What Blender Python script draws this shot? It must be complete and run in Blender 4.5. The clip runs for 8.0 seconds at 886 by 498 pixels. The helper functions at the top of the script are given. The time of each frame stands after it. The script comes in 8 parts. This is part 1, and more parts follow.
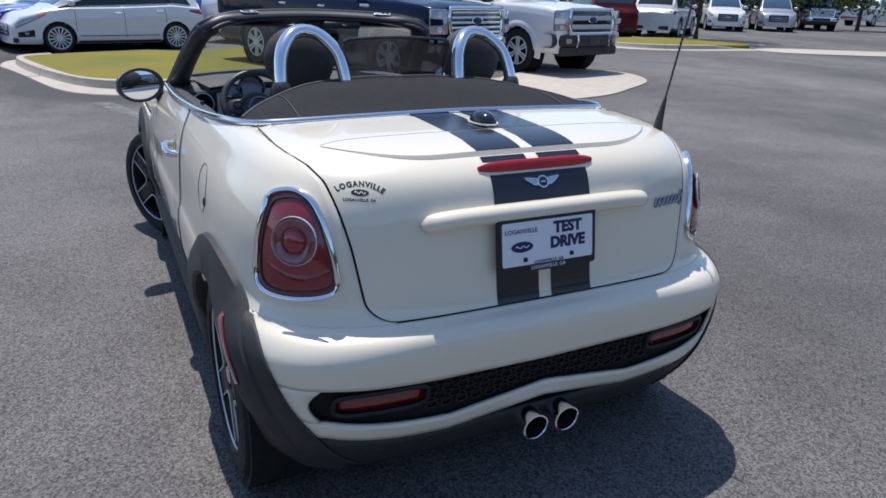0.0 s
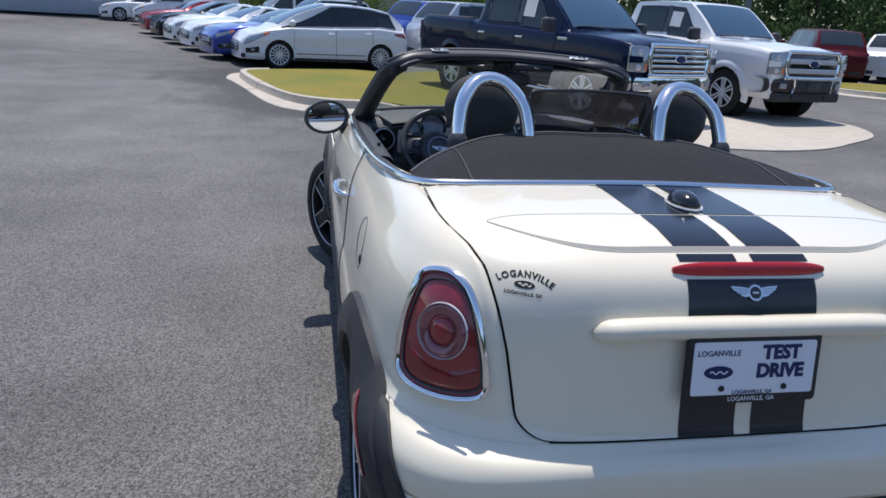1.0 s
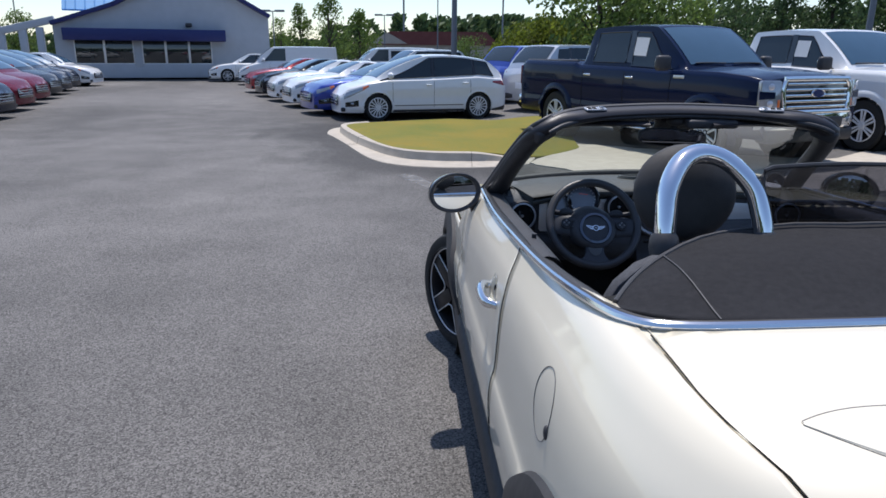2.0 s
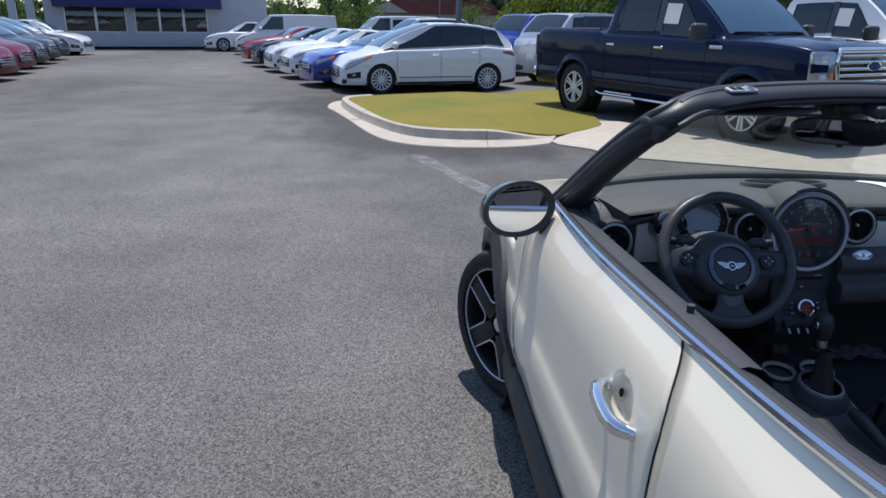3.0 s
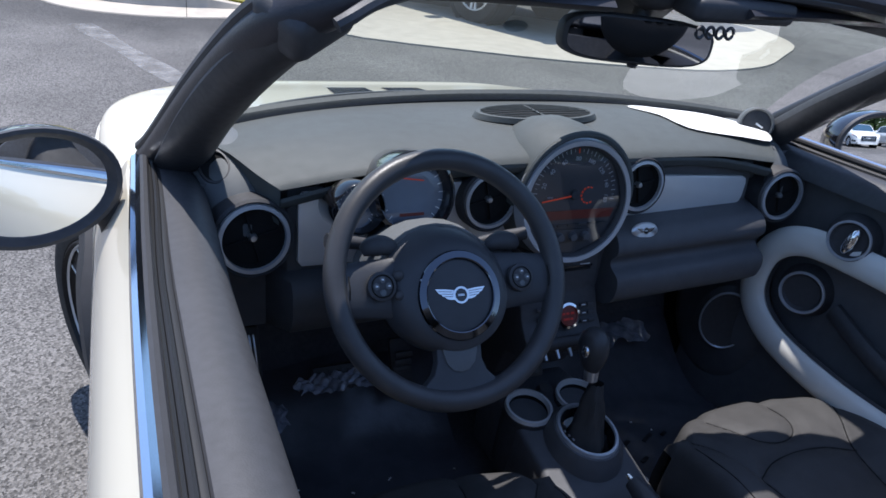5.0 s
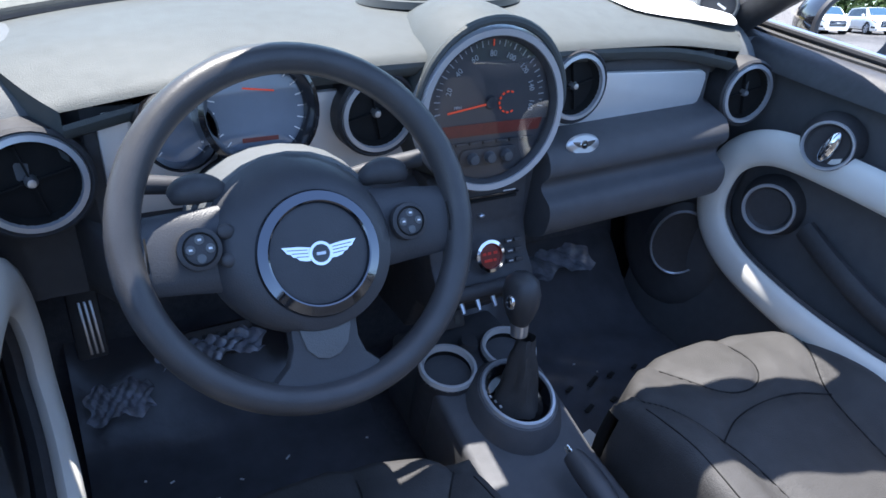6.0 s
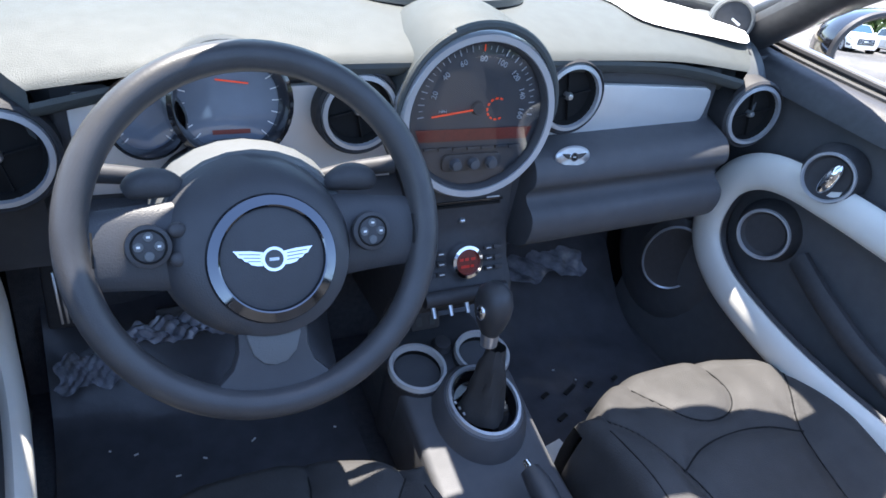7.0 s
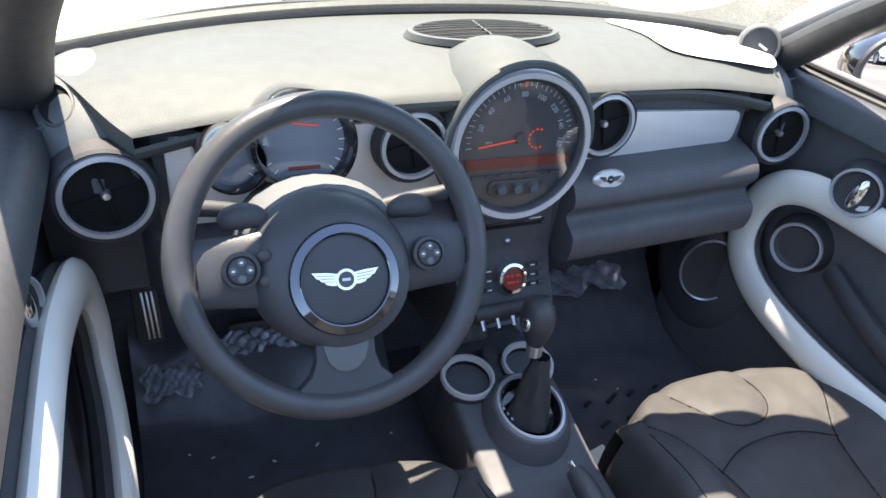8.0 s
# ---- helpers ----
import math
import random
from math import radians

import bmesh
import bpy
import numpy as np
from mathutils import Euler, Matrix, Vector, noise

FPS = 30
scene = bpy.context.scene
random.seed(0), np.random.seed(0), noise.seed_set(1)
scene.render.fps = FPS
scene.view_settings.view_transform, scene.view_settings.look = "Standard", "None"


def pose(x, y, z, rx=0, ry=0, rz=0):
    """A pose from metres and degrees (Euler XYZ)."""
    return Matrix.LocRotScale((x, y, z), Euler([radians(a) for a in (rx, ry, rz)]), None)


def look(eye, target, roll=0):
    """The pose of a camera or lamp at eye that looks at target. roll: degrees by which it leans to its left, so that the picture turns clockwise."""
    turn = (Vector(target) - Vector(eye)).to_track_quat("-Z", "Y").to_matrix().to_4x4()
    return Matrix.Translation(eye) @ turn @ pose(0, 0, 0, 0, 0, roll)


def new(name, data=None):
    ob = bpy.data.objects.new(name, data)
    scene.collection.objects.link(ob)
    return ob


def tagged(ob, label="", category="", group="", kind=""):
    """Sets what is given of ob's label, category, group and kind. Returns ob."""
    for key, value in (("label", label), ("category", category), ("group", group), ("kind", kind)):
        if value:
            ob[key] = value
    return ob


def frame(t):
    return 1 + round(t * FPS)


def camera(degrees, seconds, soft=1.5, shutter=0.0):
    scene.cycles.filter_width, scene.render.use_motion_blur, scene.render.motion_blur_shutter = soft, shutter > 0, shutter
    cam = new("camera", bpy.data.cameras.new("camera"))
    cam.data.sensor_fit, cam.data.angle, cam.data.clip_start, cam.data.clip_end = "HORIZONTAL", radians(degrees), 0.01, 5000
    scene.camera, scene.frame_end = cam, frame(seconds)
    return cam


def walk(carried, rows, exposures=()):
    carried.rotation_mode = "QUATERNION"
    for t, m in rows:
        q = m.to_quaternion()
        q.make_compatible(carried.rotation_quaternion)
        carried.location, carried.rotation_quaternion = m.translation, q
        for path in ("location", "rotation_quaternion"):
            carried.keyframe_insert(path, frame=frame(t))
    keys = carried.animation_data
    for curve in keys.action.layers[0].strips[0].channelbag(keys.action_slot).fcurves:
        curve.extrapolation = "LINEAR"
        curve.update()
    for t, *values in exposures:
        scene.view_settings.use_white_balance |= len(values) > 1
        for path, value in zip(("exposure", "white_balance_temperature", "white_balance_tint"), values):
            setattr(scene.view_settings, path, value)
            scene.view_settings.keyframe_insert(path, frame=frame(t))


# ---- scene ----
import numpy

cam = camera(65.5, 8.0, soft=1.6)
PATH = [
    (0, (-1.059, -1.958, 1.447), (-0.21, -0.288, 0.748), 2.0),
    (0.5, (-0.925, -1.936, 1.486), (-0.345, -0.15, 0.798), 0.8),
    (1, (-0.952, -1.678, 1.507), (-0.562, 0.17, 0.852), 4.0),
    (1.5, (-1.018, -1.41, 1.528), (-0.703, 0.491, 0.99), 4.9),
    (2, (-1.079, -1.004, 1.53), (-0.956, 0.915, 0.979), 0.5),
    (2.2, (-1.13, -0.815, 1.518), (-1.15, 1.108, 0.969), 0.4),
    (3.3, (-1.196, 0.059, 1.476), (-1.04, 1.942, 0.819), 0.9),
    (3.5, (-1.152, 0.143, 1.496), (-1.004, 2.023, 0.83), 0.8),
    (4, (-1.027, 0.479, 1.455), (-0.475, 2.271, 0.762), 2.8),
    (4.5, (-0.867, 0.691, 1.415), (-0.04, 2.327, 0.615), 6.8),
    (5, (-0.73, 0.814, 1.374), (0.074, 2.404, 0.465), 7.2),
    (5.2, (-0.674, 0.805, 1.37), (0.157, 2.358, 0.422), 6.3),
    (6.3, (-0.495, 1.054, 1.259), (0.41, 2.418, 0.109), 8.7),
    (6.5, (-0.488, 1.042, 1.27), (0.423, 2.395, 0.113), 9.9),
    (7, (-0.451, 1.019, 1.312), (0.378, 2.402, 0.13), 11.6),
    (7.2, (-0.451, 1.012, 1.311), (0.333, 2.401, 0.105), 12.1),
    (7.5, (-0.462, 1.007, 1.331), (0.329, 2.394, 0.126), 10.5),
    (8, (-0.499, 0.961, 1.372), (0.228, 2.414, 0.206), 8.1),
]
KELVIN = 6280
EXPO = [(t, s, k, 14 if t < 6 else 12) for t, s, k in ((0, 0.08, KELVIN), (2.2, 0.08, KELVIN), (3.5, 0.12, KELVIN), (4.0, 0.20, KELVIN), (4.5, 0.36, 6200), (5.2, 0.86, 6050), (6.3, 2.14, 6280), (7.0, 2.27, 6550), (7.5, 2.30, 7000), (8.0, 2.40, 7600))]
walk(cam, [(t, look(eye, target, roll)) for t, eye, target, roll in PATH], EXPO)

# ---- light ----
SUN_EL = 71.0
world = bpy.data.worlds.new("sky")
scene.world = world
world.use_nodes = True
wn = world.node_tree.nodes
wn.clear()
w_out, w_bg, w_sky = wn.new("ShaderNodeOutputWorld"), wn.new("ShaderNodeBackground"), wn.new("ShaderNodeTexSky")
w_sky.sky_type, w_sky.sun_disc = "NISHITA", False
w_sky.sun_elevation, w_sky.sun_rotation = radians(SUN_EL), 0.0
w_sky.dust_density, w_sky.air_density, w_sky.ozone_density = 0.4, 1.0, 2.6
w_bg.inputs["Strength"].default_value = 0.15
world.node_tree.links.new(w_sky.outputs[0], w_bg.inputs["Color"])
world.node_tree.links.new(w_bg.outputs[0], w_out.inputs["Surface"])
sun = new("sun", bpy.data.lights.new("sun", "SUN"))
sun.data.energy, sun.data.angle, sun.data.color = 4.2, radians(0.53), (1.0, 0.955, 0.88)
sun.matrix_world = look((0, 6, 20), (0, 6 - 20 / math.tan(radians(SUN_EL)), 0))


# ---- materials ----
def sock(node, name, value):
    node.inputs[name].default_value = value


def material(name, color, rough=0.5, metal=0.0, coat=0.0, vary=0.0, scale=40.0, bump=0.0, bump_scale=300.0,
             spec=0.5, color2=None, trans=0.0, ior=1.45, emit=0.0, coat_rough=0.03, rand=0.0, big=0.0, flake=0.0):
    m = bpy.data.materials.new(name)
    m.use_nodes = True
    nt = m.node_tree
    b = nt.nodes["Principled BSDF"]
    c = (*color, 1.0)
    sock(b, "Base Color", c)
    sock(b, "Roughness", rough)
    sock(b, "Metallic", metal)
    sock(b, "Coat Weight", coat)
    sock(b, "Coat Roughness", coat_rough)
    sock(b, "Specular IOR Level", spec)
    sock(b, "Transmission Weight", trans)
    sock(b, "IOR", ior)
    if emit:
        sock(b, "Emission Color", c)
        sock(b, "Emission Strength", emit)
    tc = nt.nodes.new("ShaderNodeTexCoord")
    if vary or big:
        nz = nt.nodes.new("ShaderNodeTexNoise")
        sock(nz, "Scale", scale)
        sock(nz, "Detail", 6.0)
        nt.links.new(tc.outputs["Object"], nz.inputs["Vector"])
        n2 = nt.nodes.new("ShaderNodeTexNoise")
        sock(n2, "Scale", scale / 14)
        sock(n2, "Detail", 3.0)
        nt.links.new(tc.outputs["Object"], n2.inputs["Vector"])
        mx = nt.nodes.new("ShaderNodeMix")
        mx.data_type = "RGBA"
        d = color2 or [v * (1 - vary) for v in color]
        mx.inputs[6].default_value, mx.inputs[7].default_value = c, (*d, 1.0)
        ad = nt.nodes.new("ShaderNodeMath")
        ad.operation = "MULTIPLY_ADD"
        nt.links.new(n2.outputs[0], ad.inputs[0])
        ad.inputs[1].default_value = 1.0 + big
        nt.links.new(nz.outputs[0], ad.inputs[2])
        rr = nt.nodes.new("ShaderNodeMapRange")
        rr.inputs[1].default_value, rr.inputs[2].default_value = 0.65, 1.35 + big * 0.5
        nt.links.new(ad.outputs[0], rr.inputs[0])
        nt.links.new(rr.outputs[0], mx.inputs[0])
        last = mx.outputs[2]
        if rand:
            oi = nt.nodes.new("ShaderNodeObjectInfo")
            hs = nt.nodes.new("ShaderNodeHueSaturation")
            mr = nt.nodes.new("ShaderNodeMapRange")
            mr.inputs[3].default_value, mr.inputs[4].default_value = 1 - rand, 1 + rand
            nt.links.new(oi.outputs["Random"], mr.inputs[0])
            nt.links.new(mr.outputs[0], hs.inputs["Value"])
            nt.links.new(last, hs.inputs["Color"])
            last = hs.outputs[0]
        nt.links.new(last, b.inputs["Base Color"])
        mr2 = nt.nodes.new("ShaderNodeMapRange")
        mr2.inputs[3].default_value, mr2.inputs[4].default_value = rough * 0.88, min(1.0, rough * 1.12 + 0.01)
        nt.links.new(nz.outputs[0], mr2.inputs[0])
        nt.links.new(mr2.outputs[0], b.inputs["Roughness"])
    if bump:
        nb = nt.nodes.new("ShaderNodeTexNoise")
        sock(nb, "Scale", bump_scale)
        sock(nb, "Detail", 3.0)
        nt.links.new(tc.outputs["Object"], nb.inputs["Vector"])
        bp = nt.nodes.new("ShaderNodeBump")
        sock(bp, "Strength", bump)
        sock(bp, "Distance", 0.002)
        nt.links.new(nb.outputs[0], bp.inputs["Height"])
        nt.links.new(bp.outputs[0], b.inputs["Normal"])
    return m


def glass(name, tint, rough=0.0):
    """Thin pane: mostly clear, mirror-like by Fresnel."""
    m = bpy.data.materials.new(name)
    m.use_nodes = True
    nt = m.node_tree
    nt.nodes.clear()
    o = nt.nodes.new("ShaderNodeOutputMaterial")
    t = nt.nodes.new("ShaderNodeBsdfTransparent")
    g = nt.nodes.new("ShaderNodeBsdfGlossy")
    t.inputs[0].default_value = (*tint, 1)
    g.inputs["Roughness"].default_value = rough
    lw = nt.nodes.new("ShaderNodeLayerWeight")
    lw.inputs[0].default_value = 0.5
    pw = nt.nodes.new("ShaderNodeMath")
    pw.operation = "POWER"
    pw.inputs[1].default_value = 4.0
    f = nt.nodes.new("ShaderNodeMapRange")
    f.inputs[3].default_value = 0.07
    nt.links.new(lw.outputs["Facing"], pw.inputs[0])
    nt.links.new(pw.outputs[0], f.inputs[0])
    x = nt.nodes.new("ShaderNodeMixShader")
    nt.links.new(f.outputs[0], x.inputs[0])
    nt.links.new(t.outputs[0], x.inputs[1])
    nt.links.new(g.outputs[0], x.inputs[2])
    nt.links.new(x.outputs[0], o.inputs[0])
    return m


M_CREAM = material("cream_paint", (0.81, 0.745, 0.59), 0.38, coat=1.0, vary=0.025, scale=9, coat_rough=0.045)
M_STRIPE = material("stripe_vinyl", (0.012, 0.015, 0.022), 0.20, spec=0.6, coat=0.12, vary=0.1)
M_DEEPBLK = material("deep_black_plastic", (0.012, 0.012, 0.013), 0.5, vary=0.3, scale=60)
M_CHROME = material("chrome", (0.86, 0.87, 0.88), 0.06, metal=1.0, vary=0.03, scale=60)
M_WAIST = material("waistline_chrome", (0.66, 0.69, 0.74), 0.13, metal=1.0, vary=0.05, scale=40)
M_SATIN = material("satin_silver", (0.62, 0.64, 0.67), 0.3, metal=0.85, vary=0.05)
M_BEZEL = material("satin_bezel", (0.55, 0.57, 0.60), 0.30, metal=0.45, vary=0.05)
M_TRIM = material("silver_grey_panel", (0.80, 0.80, 0.79), 0.32, metal=0.35, vary=0.05, bump=0.05)
M_BLACK = material("black_plastic", (0.056, 0.056, 0.060), 0.55, vary=0.3, scale=90, bump=0.12, bump_scale=500)
M_CLAD = material("dark_cladding", (0.038, 0.038, 0.041), 0.6, vary=0.3, scale=30, bump=0.15, bump_scale=420)
M_GLOSSBLK = material("gloss_black", (0.01, 0.01, 0.012), 0.12, coat=0.8, vary=0.1)
M_HEADER = material("header_leatherette", (0.035, 0.034, 0.04), 0.42, vary=0.25, scale=50, bump=0.2, bump_scale=380)
M_DARKGAP = material("dark_gap", (0.008, 0.008, 0.008), 0.9, vary=0.2)
M_TYRE = material("tyre_rubber", (0.02, 0.02, 0.02), 0.75, vary=0.35, scale=60, bump=0.25, bump_scale=220)
M_ALLOYBLK = material("black_alloy", (0.016, 0.016, 0.018), 0.45, coat=0.1, vary=0.2, spec=0.3)
M_ALLOY = material("bright_alloy", (0.74, 0.74, 0.74), 0.3, metal=0.35, vary=0.08)
M_REDBRIGHT = material("bright_red_lens", (0.50, 0.018, 0.028), 0.3, coat=0.35, vary=0.25, scale=60)
M_REDLENS = material("red_lens", (0.37, 0.030, 0.040), 0.16, coat=1.0, vary=0.35, scale=30, trans=0.15)
M_REDLENS2 = material("red_lens_deep", (0.22, 0.01, 0.02), 0.15, coat=1.0, vary=0.4, scale=24)
M_ORANGE = material("amber_lens", (0.85, 0.2, 0.05), 0.15, coat=1.0, vary=0.2)
M_LAMPRING = material("tinted_lamp_ring", (0.30, 0.10, 0.11), 0.1, metal=0.2, coat=1.0, vary=0.5, scale=50)
M_CLEARLENS = material("clear_lens", (0.7, 0.68, 0.7), 0.08, metal=0.35, coat=1.0, vary=0.25, scale=60)
M_FABRIC = material("soft_top_cloth", (0.0125, 0.0125, 0.0155), 0.9, vary=0.25, scale=70, bump=0.5, bump_scale=900)
M_LEATHER = material("black_leather", (0.064, 0.062, 0.061), 0.62, vary=0.25, scale=30, bump=0.35, bump_scale=420, spec=0.3)
M_DASH = material("dash_soft_plastic", (0.088, 0.096, 0.094), 0.55, vary=0.15, scale=40, bump=0.35, bump_scale=650, spec=0.3)
M_POD = material("pod_plastic", (0.134, 0.143, 0.148), 0.55, vary=0.15, scale=40, bump=0.3, bump_scale=650, spec=0.3)
M_DOORCARD = material("door_card_plastic", (0.115, 0.116, 0.122), 0.58, vary=0.2, scale=40, bump=0.3, bump_scale=650, spec=0.3)
M_DASHLOW = material("dash_lower_plastic", (0.105, 0.106, 0.112), 0.5, vary=0.2, scale=40, bump=0.3, bump_scale=650, spec=0.3)
M_WHEELLEA = material("wheel_leather", (0.068, 0.068, 0.071), 0.38, vary=0.3, scale=30, bump=0.14, bump_scale=500, spec=0.5)
M_WHEELHUB = material("wheel_hub_plastic", (0.050, 0.052, 0.057), 0.42, vary=0.2, scale=40, bump=0.2, bump_scale=600, spec=0.5)
M_DOORTRIM = material("pale_door_trim", (0.78, 0.765, 0.71), 0.4, vary=0.06, scale=30, bump=0.05)
M_CARPET = material("floor_carpet", (0.105, 0.108, 0.12), 0.95, vary=0.4, scale=90, bump=0.8, bump_scale=500)
M_FILM = material("plastic_film", (0.11, 0.112, 0.126), 0.22, vary=0.4, scale=20, bump=0.6, bump_scale=25)
M_JOINT = material("panel_joint", (0.12, 0.12, 0.125), 0.7, vary=0.2)
M_GAUGE = material("gauge_face", (0.062, 0.064, 0.070), 0.32, coat=0.5, vary=0.1)
M_INK = material("white_print", (0.8, 0.8, 0.8), 0.6, vary=0.05)
# pointers and red dial marks get a faint glow of their own
M_LITRED = material("glowing_red_pointer", (0.62, 0.06, 0.02), 0.4, vary=0.1, emit=0.12)
M_REDGLOW = material("red_display", (0.11, 0.022, 0.018), 0.35, vary=0.5, scale=220, emit=0.06)
M_BLUEINK = material("navy_print", (0.012, 0.02, 0.10), 0.4, vary=0.1)
M_DECAL = material("decal_black", (0.02, 0.02, 0.02), 0.5, vary=0.1)
M_PLATE = material("plate_white", (0.80, 0.82, 0.86), 0.35, vary=0.04)
M_GLASS = glass("windscreen_glass", (0.82, 0.88, 0.83))
M_SMOKE = glass("smoked_mesh", (0.36, 0.37, 0.41), 0.02)
M_SMOKECHROME = material("smoked_chrome", (0.13, 0.14, 0.16), 0.07, metal=1.0)
M_DIALINK = material("grey_dial_print", (0.42, 0.43, 0.44), 0.6, vary=0.05)
M_DIMRED = material("dim_red_digit", (0.42, 0.028, 0.02), 0.4, vary=0.1, emit=0.05)
M_SMOKESCRIPT = material("dark_chrome_script", (0.34, 0.35, 0.37), 0.2, metal=0.9)
M_CLEARGLASS = glass("clear_cover", (0.95, 0.95, 0.96))
M_DIMMIRROR = material("dimming_mirror", (0.32, 0.34, 0.38), 0.02, metal=1.0)
M_MIRROR = material("mirror_glass", (0.82, 0.84, 0.86), 0.01, metal=1.0)
M_PAPER = material("white_paper", (0.82, 0.82, 0.80), 0.7, vary=0.05)


# ---- mesh helpers ----
def part(name, bm, mat, parent=None, label="", sharp=38, solid=0.0, recalc=True):
    if recalc:
        bmesh.ops.recalc_face_normals(bm, faces=bm.faces)
    me = bpy.data.meshes.new(name)
    bm.to_mesh(me)
    bm.free()
    for mm in (mat if isinstance(mat, (list, tuple)) else [mat]):
        me.materials.append(mm)
    me.polygons.foreach_set("use_smooth", [True] * len(me.polygons))
    me.set_sharp_from_angle(angle=radians(sharp))
    ob = new(name, me)
    if parent:
        ob.parent = parent
    if solid:
        md = ob.modifiers.new("thickness", "SOLIDIFY")
        md.thickness, md.offset = solid, -1.0
    if label:
        tagged(ob, label)
    return ob


def thing(name, label, category, m=None, group="", kind=""):
    ob = new(name)
    ob.empty_display_size = 0.2
    if m is not None:
        ob.matrix_world = m
    return tagged(ob, label, category, group, kind)


def into(bm, b2, m=None):
    if m is not None:
        bmesh.ops.transform(b2, matrix=m, verts=b2.verts)
    me = bpy.data.meshes.new("tmp")
    b2.to_mesh(me)
    b2.free()
    bm.from_mesh(me)
    bpy.data.meshes.remove(me)
    return bm


def grid(fn, us, vs, bm=None, wrap=False, keep=None):
    bm = bm or bmesh.new()
    vv = [[bm.verts.new(fn(u, v)) for v in vs] for u in us]
    nu = len(us)
    for i in range(nu if wrap else nu - 1):
        for j in range(len(vs) - 1):
            q = (vv[i][j], vv[(i + 1) % nu][j], vv[(i + 1) % nu][j + 1], vv[i][j + 1])
            if keep and not keep(sum((v.co for v in q), Vector()) / 4):
                continue
            if len({v.co.to_tuple(6) for v in q}) >= 3:
                try:
                    bm.faces.new(q)
                except ValueError:
                    pass
    bmesh.ops.remove_doubles(bm, verts=bm.verts, dist=1e-5)
    return bm


def lin(a, b, n):
    return [a + (b - a) * i / (n - 1) for i in range(n)]


def smooth(x):
    x = min(1.0, max(0.0, x))
    return x * x * (3 - 2 * x)


def curve_pts(pts, n, closed=False):
    """Catmull-Rom through pts."""
    p = [Vector(q) for q in pts]
    out = []
    k = len(p)
    segs = k if closed else k - 1
    for i in range(segs):
        a = p[i - 1] if (i or closed) else p[0] * 2 - p[1]
        b, c = p[i], p[(i + 1) % k]
        d = p[(i + 2) % k] if (closed or i + 2 < k) else c * 2 - b
        for s in range(n):
            t = s / n
            out.append(0.5 * (2 * b + (c - a) * t + (2 * a - 5 * b + 4 * c - d) * t * t + (3 * b - a - 3 * c + d) * t ** 3))
    if not closed:
        out.append(p[-1])
    return out


def tube(pts, r, n=8, closed=False, bm=None, flat=1.0, up=(0, 0, 1), caps=True):
    """Sweep of an ellipse; r may be a list; flat scales the section across 'up'."""
    bm = bm or bmesh.new()
    p = [Vector(q) for q in pts]
    k = len(p)
    rings = []
    for i in range(k):
        a, b = (p[i - 1], p[(i + 1) % k]) if closed else (p[max(0, i - 1)], p[min(k - 1, i + 1)])
        t = (b - a).normalized()
        s = t.cross(Vector(up))
        if s.length < 1e-4:
            s = t.cross(Vector((1, 0, 0)))
        s.normalize()
        w = s.cross(t).normalized()
        rr = r[i] if isinstance(r, (list, tuple)) else r
        ff = flat[i] if isinstance(flat, (list, tuple)) else flat
        rings.append([bm.verts.new(p[i] + s * (rr * math.cos(2 * math.pi * j / n)) + w * (rr * ff * math.sin(2 * math.pi * j / n))) for j in range(n)])
    for i in range(k if closed else k - 1):
        for j in range(n):
            bm.faces.new((rings[i][j], rings[i][(j + 1) % n], rings[(i + 1) % k][(j + 1) % n], rings[(i + 1) % k][j]))
    if caps and not closed:
        bm.faces.new(rings[0])
        bm.faces.new(rings[-1])
    return bm


def lathe(prof, n=32, m=None, bm=None, sweep=360.0, sx=1.0, sy=1.0):
    """Profile of (radius, height) turned about z."""
    b2 = bmesh.new()
    full = sweep > 359
    angs = [radians(sweep) * i / n for i in range(n if full else n + 1)]
    grid(lambda a, h: Vector((h[0] * math.cos(a) * sx, h[0] * math.sin(a) * sy, h[1])), angs, prof, b2, wrap=full)
    if m is not None:
        bmesh.ops.transform(b2, matrix=m, verts=b2.verts)
    return into(bm, b2) if bm else b2


def box(sx, sy, sz, m=None, bev=0.01, seg=2, bm=None):
    b2 = bmesh.new()
    bmesh.ops.create_cube(b2, size=1.0, matrix=Matrix.Diagonal((sx, sy, sz, 1)))
    if bev:
        bmesh.ops.bevel(b2, geom=list(b2.edges), offset=min(bev, 0.49 * min(sx, sy, sz)), segments=seg, profile=0.5, affect="EDGES")
    if m is not None:
        bmesh.ops.transform(b2, matrix=m, verts=b2.verts)
    return into(bm, b2) if bm else b2


def ball(sx, sy, sz, m=None, bm=None, u=20, v=12):
    b2 = bmesh.new()
    bmesh.ops.create_uvsphere(b2, u_segments=u, v_segments=v, radius=1.0, matrix=Matrix.Diagonal((sx, sy, sz, 1)))
    if m is not None:
        bmesh.ops.transform(b2, matrix=m, verts=b2.verts)
    return into(bm, b2) if bm else b2


